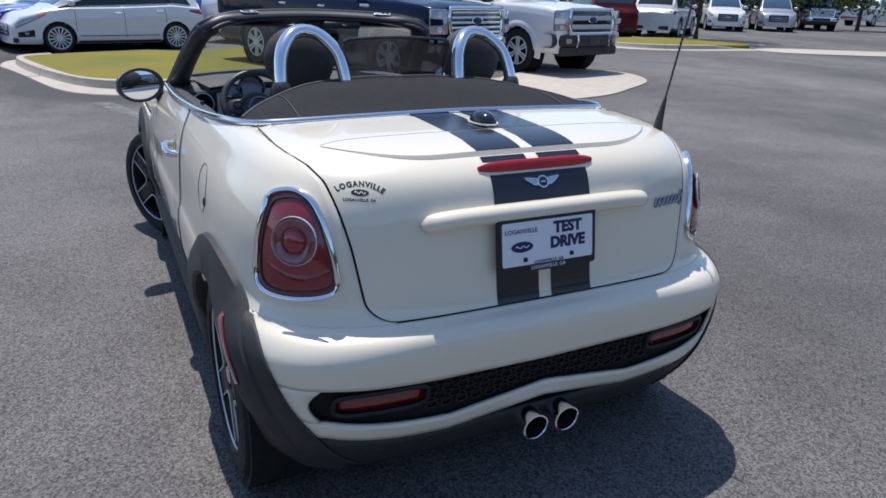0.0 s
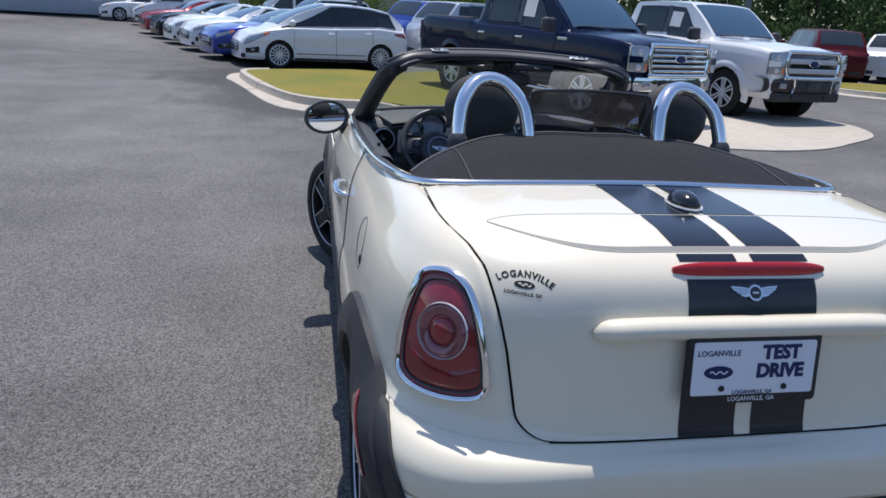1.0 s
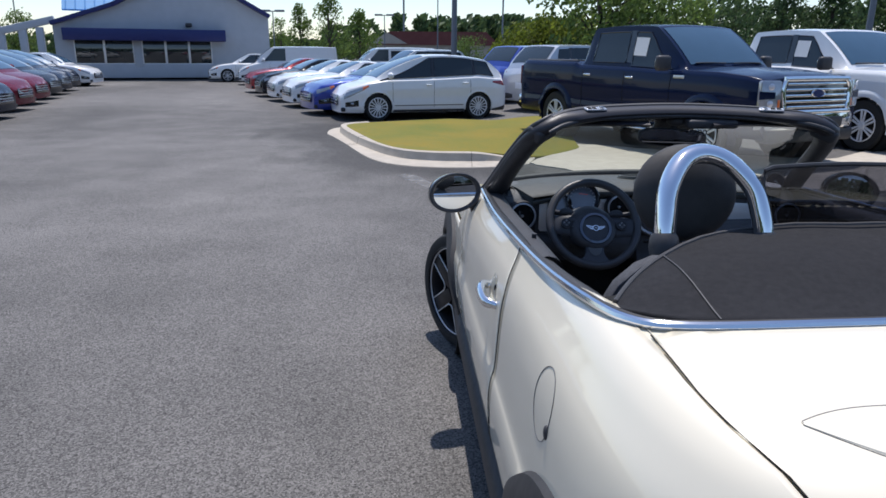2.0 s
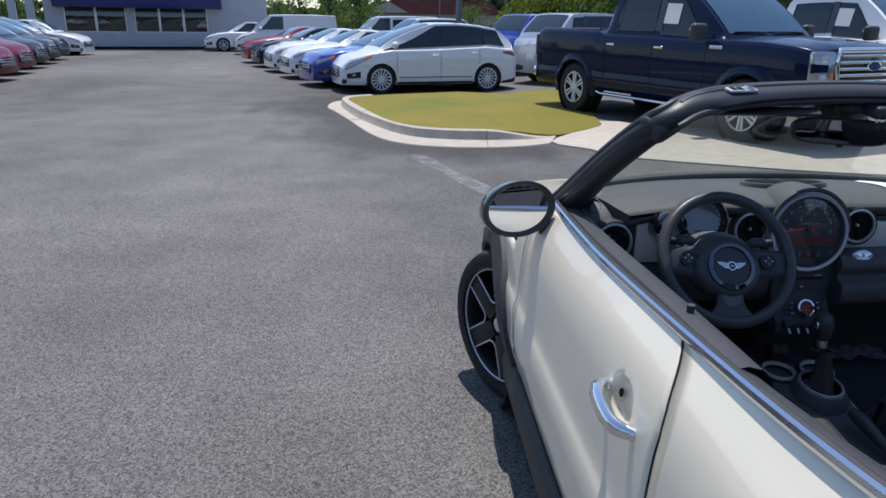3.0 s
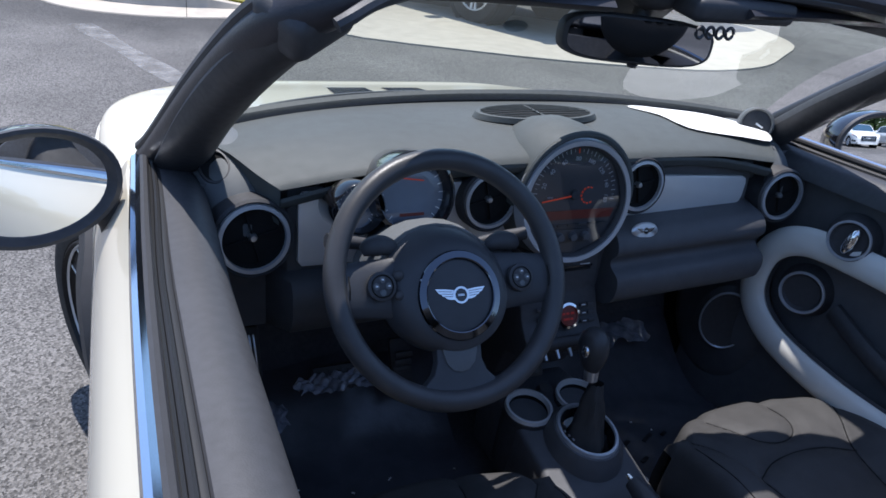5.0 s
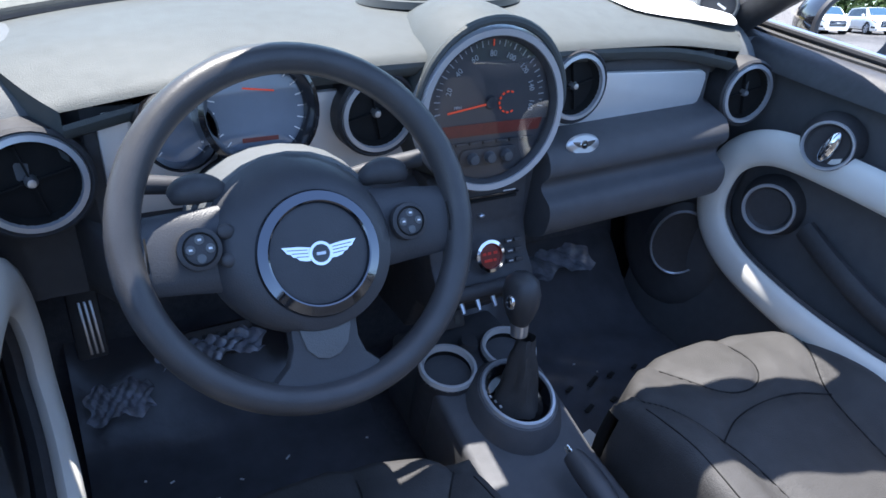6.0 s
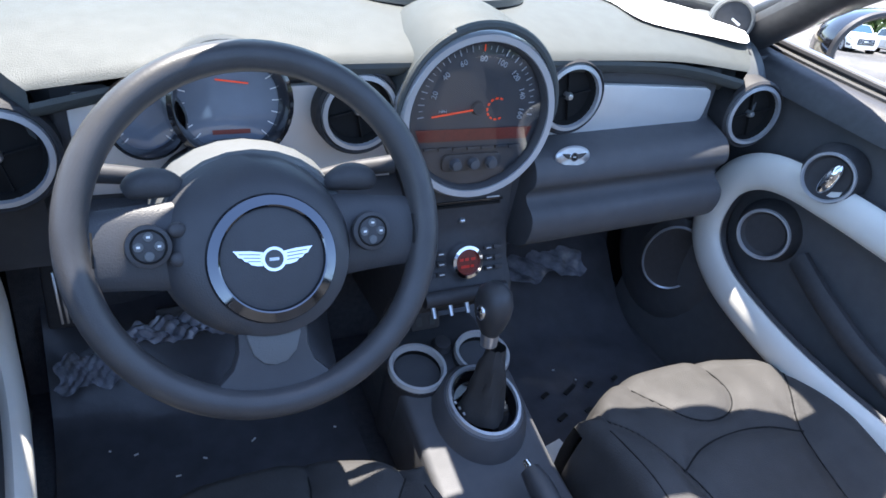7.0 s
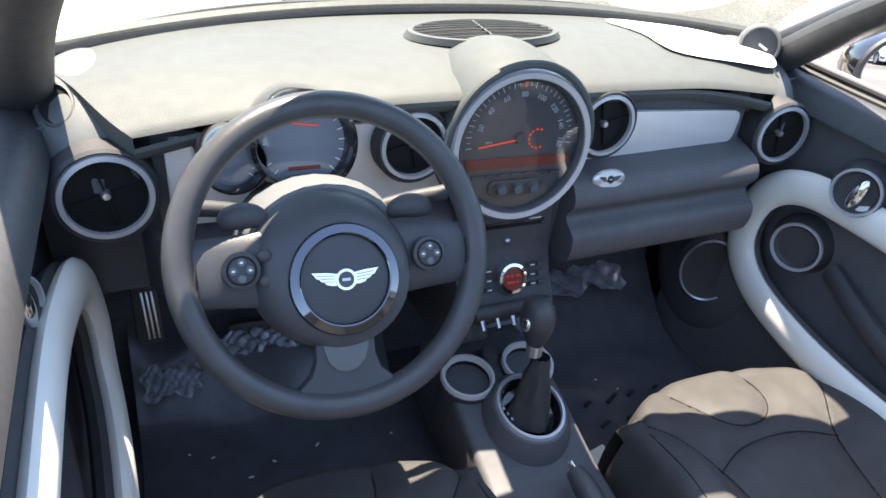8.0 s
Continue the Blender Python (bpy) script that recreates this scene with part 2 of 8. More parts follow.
def prism(outline, depth, m=None, bev=0.0, bm=None, seg=2):
    """Outline in xy, pushed from z 0 to depth."""
    b2 = bmesh.new()
    f = b2.faces.new([b2.verts.new((p[0], p[1], 0.0)) for p in outline])
    r = bmesh.ops.extrude_face_region(b2, geom=[f])
    vs = [g for g in r["geom"] if isinstance(g, bmesh.types.BMVert)]
    bmesh.ops.translate(b2, vec=(0, 0, depth), verts=vs)
    if bev:
        top = [e for e in b2.edges if all(abs(v.co.z - depth) < 1e-6 for v in e.verts)]
        bmesh.ops.bevel(b2, geom=top, offset=bev, segments=seg, profile=0.5, affect="EDGES")
    bmesh.ops.recalc_face_normals(b2, faces=b2.faces)
    if m is not None:
        bmesh.ops.transform(b2, matrix=m, verts=b2.verts)
    return into(bm, b2) if bm else b2


def facing(at, normal, up=(0, 0, 1)):
    """Pose with local z along normal and local y near up."""
    z = Vector(normal).normalized()
    x = Vector(up).cross(z)
    x.normalize()
    y = z.cross(x)
    return Matrix.Translation(at) @ Matrix((x, y, z)).transposed().to_4x4()


def rrect(w, h, r, n=5):
    out = []
    for cx, cy, a0 in ((w / 2 - r, h / 2 - r, 0), (-w / 2 + r, h / 2 - r, 90), (-w / 2 + r, -h / 2 + r, 180), (w / 2 - r, -h / 2 + r, 270)):
        out += [(cx + r * math.cos(radians(a0 + 90 * i / n)), cy + r * math.sin(radians(a0 + 90 * i / n))) for i in range(n + 1)]
    return out


def words(txt, size, m, mat, parent, name="lettering", depth=0.0008, arc=0.0, label="", bold=0.0, space=1.0):
    """Flat letters, centred on m; arc bends the line upwards."""
    cu = bpy.data.curves.new("t", "FONT")
    cu.body, cu.size, cu.extrude, cu.align_x, cu.align_y, cu.resolution_u, cu.offset = txt, size, depth, "CENTER", "CENTER", 3, bold
    cu.space_character = space
    tmp = bpy.data.objects.new("t", cu)
    scene.collection.objects.link(tmp)
    dg = bpy.context.evaluated_depsgraph_get()
    me = bpy.data.meshes.new_from_object(tmp.evaluated_get(dg))
    bpy.data.objects.remove(tmp)
    bpy.data.curves.remove(cu)
    bm = bmesh.new()
    bm.from_mesh(me)
    bpy.data.meshes.remove(me)
    if arc:
        for v in bm.verts:
            a = v.co.x / arc
            rr = arc + v.co.y
            v.co.x, v.co.y = rr * math.sin(a), rr * math.cos(a) - arc
    bmesh.ops.transform(bm, matrix=m, verts=bm.verts)
    return part(name, bm, mat, parent, label, recalc=False)


# ---- ground ----
def asphalt_material():
    m = bpy.data.materials.new("asphalt")
    m.use_nodes = True
    nt = m.node_tree
    b = nt.nodes["Principled BSDF"]
    sock(b, "Roughness", 0.82)
    sock(b, "Specular IOR Level", 0.35)
    tc = nt.nodes.new("ShaderNodeTexCoord")

    def noise_tex(scale, detail, stretch=None):
        n = nt.nodes.new("ShaderNodeTexNoise")
        sock(n, "Scale", scale)
        sock(n, "Detail", detail)
        if stretch:
            mp = nt.nodes.new("ShaderNodeMapping")
            mp.inputs["Scale"].default_value = stretch
            mp.inputs["Rotation"].default_value = (0, 0, radians(18))
            nt.links.new(tc.outputs["Object"], mp.inputs["Vector"])
            nt.links.new(mp.outputs[0], n.inputs["Vector"])
        else:
            nt.links.new(tc.outputs["Object"], n.inputs["Vector"])
        return n.outputs[0]

    def ramp(src, a, b2, lo, hi):
        r = nt.nodes.new("ShaderNodeMapRange")
        for i, v in enumerate((a, b2, lo, hi)):
            r.inputs[1 + i].default_value = v
        nt.links.new(src, r.inputs[0])
        return r.outputs[0]

    def times(p, q):
        x = nt.nodes.new("ShaderNodeMath")
        x.operation = "MULTIPLY"
        nt.links.new(p, x.inputs[0])
        nt.links.new(q, x.inputs[1])
        return x.outputs[0]

    vor = nt.nodes.new("ShaderNodeTexVoronoi")
    sock(vor, "Scale", 150.0)
    nt.links.new(tc.outputs["Object"], vor.inputs["Vector"])
    grain = ramp(vor.outputs["Color"], 0.1, 0.9, 0.36, 1.78)
    fine = ramp(noise_tex(260, 2), 0.3, 0.7, 0.75, 1.25)
    mid = ramp(noise_tex(1.3, 5), 0.35, 0.65, 0.86, 1.12)
    large = ramp(noise_tex(0.22, 4, (1.0, 0.45, 1)), 0.35, 0.68, 0.66, 1.28)
    v = times(times(grain, fine), times(mid, large))
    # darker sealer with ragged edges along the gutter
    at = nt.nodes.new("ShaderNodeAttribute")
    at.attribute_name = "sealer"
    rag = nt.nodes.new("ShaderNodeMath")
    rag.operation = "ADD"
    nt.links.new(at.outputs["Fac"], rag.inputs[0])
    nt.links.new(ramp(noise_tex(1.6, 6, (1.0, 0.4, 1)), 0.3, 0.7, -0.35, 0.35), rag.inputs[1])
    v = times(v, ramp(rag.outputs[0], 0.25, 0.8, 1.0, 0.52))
    col = nt.nodes.new("ShaderNodeMix")
    col.data_type = "RGBA"
    col.inputs[6].default_value, col.inputs[7].default_value = (0, 0, 0, 1), (0.249, 0.237, 0.224, 1)
    col.clamp_factor = False
    sc = nt.nodes.new("ShaderNodeMath")
    sc.operation = "MULTIPLY"
    sc.inputs[1].default_value = 0.5
    nt.links.new(v, sc.inputs[0])
    nt.links.new(sc.outputs[0], col.inputs[0])
    nt.links.new(col.outputs[2], b.inputs["Base Color"])
    bp = nt.nodes.new("ShaderNodeBump")
    sock(bp, "Strength", 0.8)
    sock(bp, "Distance", 0.004)
    nt.links.new(vor.outputs["Distance"], bp.inputs["Height"])
    nt.links.new(bp.outputs[0], b.inputs["Normal"])
    return m


M_ASPHALT = asphalt_material()
M_CONCRETE = material("concrete", (0.52, 0.465, 0.385), 0.85, vary=0.25, scale=6, bump=0.5, bump_scale=160)
M_GRASS = material("lawn", (0.095, 0.135, 0.012), 0.9, color2=(0.225, 0.170, 0.015), vary=0.5, scale=9.0, big=0.5, bump=1.0, bump_scale=160)


def gz(x, y):
    """The lane falls away gently beyond the car; the ground under the trucks stays level."""
    return -.13 * smooth((y - 4) / 13) * (1 - smooth((x - .6) / 2.2))


b = bmesh.new()
grid(lambda x, y: Vector((x, y, gz(x, y))), [-1500, -200, -60, -12] + lin(-6, 3, 37) + [12, 60, 200, 1500], [-1500, -200, -60, -12] + lin(4, 18, 57) + [30, 70, 200, 1500], b)
ground = tagged(part("ground", b, M_ASPHALT), "worn grey asphalt car park", "ground", kind="structure")


def kerb(inner, outer, name, label, rise=16):
    """Concrete kerb with a gutter, from the edge of its grass out to the edge of the asphalt."""
    p = curve_pts([(x, y, 0) for x, y in inner], 6)
    e = curve_pts([(x, y, 0) for x, y in outer], 6)
    k = len(p)
    prof = [(-.02, .0), (-.02, .125), (.0, .14), (.10, .14), (.125, .128), (.155, .02), (.16, .014), (.50, .010), (.51, -.01)]
    b = bmesh.new()

    def pt(i, o):
        n = (e[i] - p[i]).normalized()
        q = p[i] + n * (o[0] if o[0] < .2 else .16 + (o[0] - .16) / .34 * max(.06, (e[i] - p[i]).length - .16))
        return q + Vector((0, 0, gz(q.x, q.y) + o[1] * (1 if o[1] < .02 else .12 + .88 * smooth(i / rise))))
    grid(pt, range(k), prof, b)
    ob = tagged(part(name, b, M_CONCRETE), label, "kerb", kind="structure")
    for i in range(15, k, 26):
        part("kerb_joint", tube([pt(i, o) + Vector((0, 0, .001)) for o in prof[1:8]], .003, 5), M_DARKGAP, ob)
    return ob


def flat_slab(pts, z, name, mat, label, category, n=3, kind="structure"):
    p = curve_pts([(x, y, 0) for x, y in pts], n, True)
    b = prism([(q.x, q.y) for q in p], z + .02, pose(0, 0, -.02))
    bmesh.ops.triangulate(b, faces=[f for f in b.faces if len(f.verts) > 4])
    for v in b.verts:
        v.co.z += gz(v.co.x, v.co.y)
    return tagged(part(name, b, mat), label, category, kind=kind)


ISLAND = [(1.02, 9.52), (.6, 9.37), (.2, 9.31), (-.2, 9.31), (-.6, 9.38), (-1.02, 9.66), (-1.38, 10.35), (-1.75, 11.7), (-2.02, 12.8), (-2.2, 13.7), (-2.12, 14.2), (-1.75, 14.55)]
EDGE = [(.80, 8.90), (.48, 8.70), (.12, 8.60), (-.25, 8.57), (-.60, 8.61), (-1.12, 8.87), (-1.55, 9.60), (-2.08, 11.62), (-2.36, 12.65), (-2.56, 13.4), (-2.5, 14.4), (-2.0, 15.0)]
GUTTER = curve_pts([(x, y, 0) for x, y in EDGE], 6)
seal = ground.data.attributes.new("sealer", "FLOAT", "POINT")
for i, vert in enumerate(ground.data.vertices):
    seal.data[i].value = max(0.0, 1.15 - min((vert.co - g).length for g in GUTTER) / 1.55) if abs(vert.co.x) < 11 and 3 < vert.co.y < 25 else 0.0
kerb(ISLAND, EDGE, "kerb", "pale concrete kerb and gutter round the lawn")
lawn_a = flat_slab(ISLAND + [(-1.2, 14.9), (-.42, 15.3), (1.4, 16.1), (2.6, 16.1), (2.5, 13.5), (2.2, 12.0), (2.02, 10.95), (1.93, 10.45), (1.62, 10.06), (1.30, 9.74)], .125, "lawn", M_GRASS, "small dry yellow-green lawn island", "lawn")
for v in lawn_a.data.vertices:
    if v.co.z > gz(v.co.x, v.co.y) + .05:
        v.co.z -= .105 * smooth((v.co.x - .1) / 1.1)
APRON = [(.84, 9.0), (1.2, 8.35), (1.55, 7.7), (3, 6.95), (4.3, 6.6), (5.2, 6.5), (6.2, 6.75), (7.1, 7.3), (8.1, 8.0), (8.6, 8.75), (8.75, 9.45), (8.4, 10.05), (7.4, 10.4), (6.2, 9.6), (5.3, 9.0), (4.2, 9.45), (3.0, 10.15), (1.98, 10.9), (1.55, 10.1)]
flat_slab(APRON, .018, "apron", M_CONCRETE, "pale concrete pavement apron", "pavement")
ISLAND2 = [(18.5, 14.75), (17.0, 14.8), (15.6, 14.9), (14.65, 15.25), (14.1, 15.85), (14.0, 16.6), (14.5, 17.7)]
EDGE2 = [(18.4, 14.15), (16.95, 14.2), (15.4, 14.35), (14.2, 14.75), (13.5, 15.5), (13.45, 16.6), (13.7, 17.9)]
kerb(ISLAND2, EDGE2, "kerb", "pale concrete kerb and gutter round the lawn", 8)
flat_slab(ISLAND2 + [(16, 18.5), (19.2, 18.2), (19.2, 15.9)], .125, "lawn", M_GRASS, "dry lawn island with a young tree", "lawn")
flat_slab([(-7.9, 9.5), (-8.05, 10.15), (-8.7, 10.6), (-11, 10.9), (-11.5, 9.5), (-8.5, 8.9)], .018, "apron", M_CONCRETE, "pale rounded concrete end of a parking island", "pavement")
flat_slab([(18.6, 14.6), (18.4, 13.3), (22, 11.5), (29.4, 9.8), (30.3, 11.3), (23.9, 12.9), (20.4, 14.7)], .018, "apron", M_CONCRETE, "pale concrete pavement apron", "pavement")
b = bmesh.new()
p0, p1 = Vector((-1.03, 8.04, .003)), Vector((-.26, 5.7, .003))
M_FADED = material("faded_line", (0.40, 0.39, 0.38), 0.85, vary=0.4, scale=12, color2=(0.2, 0.2, 0.195))
fn = M_FADED.node_tree
f_noise, f_map = fn.nodes.new("ShaderNodeTexNoise"), fn.nodes.new("ShaderNodeMapRange")
sock(f_noise, "Scale", 7.0)
sock(f_noise, "Detail", 8.0)
for k_, v_ in ((1, 0.30), (2, 0.66), (3, 0.05), (4, 0.62)):
    f_map.inputs[k_].default_value = v_
f_co = fn.nodes.new("ShaderNodeTexCoord")
fn.links.new(f_co.outputs["Object"], f_noise.inputs["Vector"])
fn.links.new(f_noise.outputs[0], f_map.inputs[0])
fn.links.new(f_map.outputs[0], next(n for n in fn.nodes if n.type == "BSDF_PRINCIPLED").inputs["Alpha"])
d = (p1 - p0).normalized()
nn = Vector((-d.y, d.x, 0))
b = grid(lambda u, v: p0.lerp(p1, u) + nn * (v * (.095 + .02 * math.sin(u * 11))) + Vector((0, 0, gz(p0.x, p0.y + (p1.y - p0.y) * u))), lin(0, 1, 8), (-1, 1), b)
tagged(part("faded_line", b, M_FADED), "faded white parking line on asphalt", "marking", kind="structure")


# ---- the roadster: outer skin ----
CAR = thing("roadster_car", "open cream-white two-seat roadster with black stripes on asphalt", "car")
YC = 0.35
LEVELS = [(.20, -.46, .73), (.28, -.52, .775), (.36, -.556, .797), (.45, -.570, .822), (.54, -.580, .828), (.583, -.584, .828),
          (.614, -.579, .825), (.634, -.565, .821), (.650, -.528, .816), (.683, -.511, .812), (.78, -.494, .805), (.86, -.482, .796), (.93, -.468, .777),
          (.985, -.446, .745), (1.02, -.41, .722), (1.045, -.355, .69), (1.06, -.285, .62), (1.068, -.2, .48), (1.072, -.1, .35), (1.075, 0, .2)]
_lv = curve_pts(LEVELS, 8)
_lz = [v[0] for v in _lv]


def level(l):
    """z, rear y and half-width at a continuous level 0..1 of the skin."""
    k = min(max(l, 0.0), 1.0) * (len(_lv) - 1)
    i = min(int(k), len(_lv) - 2)
    return _lv[i].lerp(_lv[i + 1], k - i)


def l_of(z):
    return float(np.interp(z, _lz, np.linspace(0, 1, len(_lz))))


def squareness(z):
    return 4.2 + 1.6 * smooth((.70 - z) / .14)


def rear_pt(th, l):
    z, r, w = level(l)
    s, c, e = math.sin(th), math.cos(th), 2 / squareness(z)
    return Vector((math.copysign(w * abs(s) ** e, s), YC - (YC - r) * max(c, 0) ** e, z))


def th_of(x, l):
    z, _, w = level(l)
    return math.copysign(math.asin(min(1.0, abs(x) / w) ** (squareness(z) / 2)), x)


def skin(x, z, off=0.0):
    """Point of the tail at (x, z), pushed out by off."""
    l = l_of(z)
    p = rear_pt(th_of(x, l), l)
    if off:
        a = rear_pt(th_of(x + 0.004, l), l) - rear_pt(th_of(x - 0.004, l), l)
        l2 = l_of(z + 0.004)
        b = rear_pt(th_of(x, l2), l2) - p
        n = a.cross(b)
        n = -n if n.y > 0 and abs(n.y) > 1e-9 else n
        if n.length > 1e-9:
            p = p + n.normalized() * off
    return p


def top_z(x, y):
    """Height of the rear deck at (x, y)."""
    a, b = l_of(0.9), 1.0
    for _ in range(24):
        m = (a + b) / 2
        _, r, w = level(m)
        inside = (abs(x) / w) ** 4.2 + (max(0.0, YC - y) / (YC - r)) ** 4.2 < 1
        a, b = (m, b) if inside else (a, m)
    return level(a)[0]


def side_pt(y, l, sg):
    z, _, w = level(l)
    z -= 0.055 * smooth((y - 0.6) / 1.4) * min(1.0, max(0.0, (z - 0.35) / 0.65))
    if y > 2.5:
        w *= max(0.0, 1 - ((y - 2.5) / 0.60) ** 3) ** (1 / 3)
    return Vector((sg * w, y, z))


def flank(y, z, sg, off=0.0):
    l = l_of(z)
    if y >= YC:
        p = side_pt(y, l, sg)
    else:
        zz, r, w = level(l)
        p = Vector((sg * w * (1 - (max(0.0, YC - y) / (YC - r)) ** 4.2) ** (1 / 4.2), y, zz))
    return p + Vector((sg * off, 0, off * .15))


def in_arch(p, r):
    return math.hypot(p.y, p.z - .31) < r or math.hypot(p.y - 2.467, p.z - .31) < r


# rear bumper: upper band, ends and lower lip round the grille opening
def hump(x):
    return 0.046 * (1 - smooth((abs(x) - 0.165) / 0.11))


def lip(x):
    """Lower edge of the painted lip."""
    return .365 - .046 * (1 - min(1.0, abs(x) / .64) ** 3)


def bump_pt(th, k):
    """k 0..1 across the lower lip, following the hump over the tailpipes."""
    p = rear_pt(th, l_of(.40))
    z = lip(p.x) + hump(p.x) + k * .050
    l = l_of(z)
    return rear_pt(th_of(p.x, l), l)


def band_pt(th, z):
    """Upper band of the bumper; its lower edge sags towards the middle."""
    p = rear_pt(th, l_of(z))
    z -= .018 * smooth((.60 - z) / .08) * (1 - min(1.0, abs(p.x) / .62) ** 2)
    l = l_of(z)
    return rear_pt(th_of(p.x, l), l)


TH_ARCH = radians(88)
bm = grid(band_pt, [TH_ARCH * math.copysign(abs(k) ** .8, k) for k in lin(-1, 1, 81)], (.518, .530, .545, .56, .575, .59, .602, .612, .621, .629, .636, .642, .647, .652, .656), keep=lambda p: not in_arch(p, .355))
grid(bump_pt, [TH_ARCH * math.copysign(abs(k) ** .8, k) for k in lin(-1, 1, 121)], lin(0, 1, 5), bm, keep=lambda p: not in_arch(p, .355))
for sg in (-1, 1):
    grid(lambda z, k: rear_pt(th_of(sg * (0.655 + 0.03 * (1 - ((z - .466) / .0525) ** 2)), l_of(z)) * (1 - k) + sg * TH_ARCH * k, l_of(z)),
         lin(.4145, .518, 7), lin(0, 1, 14), bm, keep=lambda p: not in_arch(p, .355))
part("rear_bumper", bm, M_CREAM, CAR, "cream-white painted rear bumper", solid=0.012)
bm = grid(lambda th, k: rear_pt(th, l_of(.18 + k * (lip(rear_pt(th, l_of(.36)).x) - .182 + hump(rear_pt(th, l_of(.36)).x)))) * 1.0, lin(-TH_ARCH, TH_ARCH, 50), lin(0, 1, 6), keep=lambda p: not in_arch(p, .33))
part("rear_valance", bm, M_CLAD, CAR, "black plastic lower valance", solid=0.012)
bm = grid(lambda th, l: rear_pt(th, l) + Vector((0, .045, 0)), lin(radians(-72), radians(72), 40), [l_of(z) for z in (.36, .40, .44, .48, .51, .54)])
insert = part("bumper_grille", bm, M_DARKGAP, CAR, "black honeycomb mesh bumper insert")
bm = bmesh.new()
for i in range(17):
    for j in range(4):
        x, z = -0.36 + 0.045 * i + (0.0225 if j % 2 else 0), .416 + .024 * j
        lathe([(.011, 0), (.014, .0), (.014, .012), (.011, .012), (.011, 0)], 6, facing(skin(x, z) + Vector((0, .030, 0)), (0, -1, 0)) @ Matrix.Diagonal((1.45, .95, 1, 1)), bm)
part("honeycomb", bm, M_DEEPBLK, insert)
for sg in (-1, 1):
    fog = bmesh.new()
    grid(lambda x, z: skin(sg * x, z) + Vector((0, .024, 0)), lin(.385, .610, 12), lin(.437, .478, 4), fog)
    fo = part("rear_fog_lamp", fog, M_REDLENS2, CAR, "dark red rear reflector lamp", solid=0.015)
    loop = [skin(sg * (.4975 + .125 * math.copysign(abs(math.cos(a)) ** .35, math.cos(a))), .4575 + .031 * math.copysign(abs(math.sin(a)) ** .5, math.sin(a))) + Vector((0, .018, 0)) for a in lin(0, 2 * math.pi, 41)[:-1]]
    part("surround", tube(loop, .007, 6, True), M_DEEPBLK, fo)

# trunk lid
XS = [(.645, .505), (.66, .51), (.70, .517), (.75, .525), (.842, .54), (.928, .56), (1.0, .58), (1.03, .605), (1.042, .632), (1.05, .645), (1.08, .645)]


def seam_x(z):
    return float(np.interp(z, [a for a, _ in XS], [b for _, b in XS]))


def corner(z):
    """Rounding of the lid's lower corners."""
    u = min(1.0, max(0.0, (z - .659) / .055))
    return .065 * (1 - math.sqrt(1 - (1 - u) ** 2))


LOW_ROWS = [.659, .6595, .661, .663, .666, .670, .675, .681, .688, .696, .705]


def lid_pt(k, l):
    # lower corners of the lid are rounded
    z = level(l)[0]
    xs = seam_x(z) - corner(z)
    w = level(l)[2]
    th = th_of(xs - .0016, l) if w > xs else math.pi / 2
    return rear_pt(th * k, l)


bm = grid(lid_pt, [math.sin(a) for a in lin(-math.pi / 2, math.pi / 2, 71)], [l_of(z) for z in LOW_ROWS] + lin(l_of(.715), l_of(1.03), 40) + lin(l_of(1.03), 1.0, 70)[1:], keep=lambda p: p.y < .095)
part("trunk_lid", bm, M_CREAM, CAR, "cream-white trunk lid", solid=0.01)
side_ = [lid_pt(-1, l_of(z)) for z in LOW_ROWS + lin(.715, 1.044, 40)] + [p for p in (lid_pt(-1, l) for l in lin(l_of(1.044), 1.0, 60)[1:]) if p.y < .11]
side_ = side_[::-1] + [rear_pt(th_of(x, l_of(.6588)), l_of(.6588)) for x in lin(-.43, .43, 30)] + [Vector((-p.x, p.y, p.z)) for p in side_]
part("lid_seam", tube(side_, .0014, 5), M_DARKGAP, CAR, "dark shut line round the trunk lid")

def chrome_x(y):
    """Half-width of the waistline at y."""
    return float(np.interp(y, [.085, .14, .31, .55, .86, 1.3], [.57, .662, .708, .727, .734, .737]))


def chrome_z(y):
    """Height of the waistline at y."""
    return float(np.interp(y, [.085, .155, .31, .55, .86, 1.3, 1.6, 1.93], [1.068, 1.060, 1.050, 1.028, 1.003, .974, .963, .953]))


def seam_y(z):
    """Rear edge of the doors at height z."""
    return float(np.interp(z, [.37, .50, .70, .87, .91, .94, .965, .985, 1.0], [.80, .79, .785, .790, .800, .815, .835, .858, .880]))


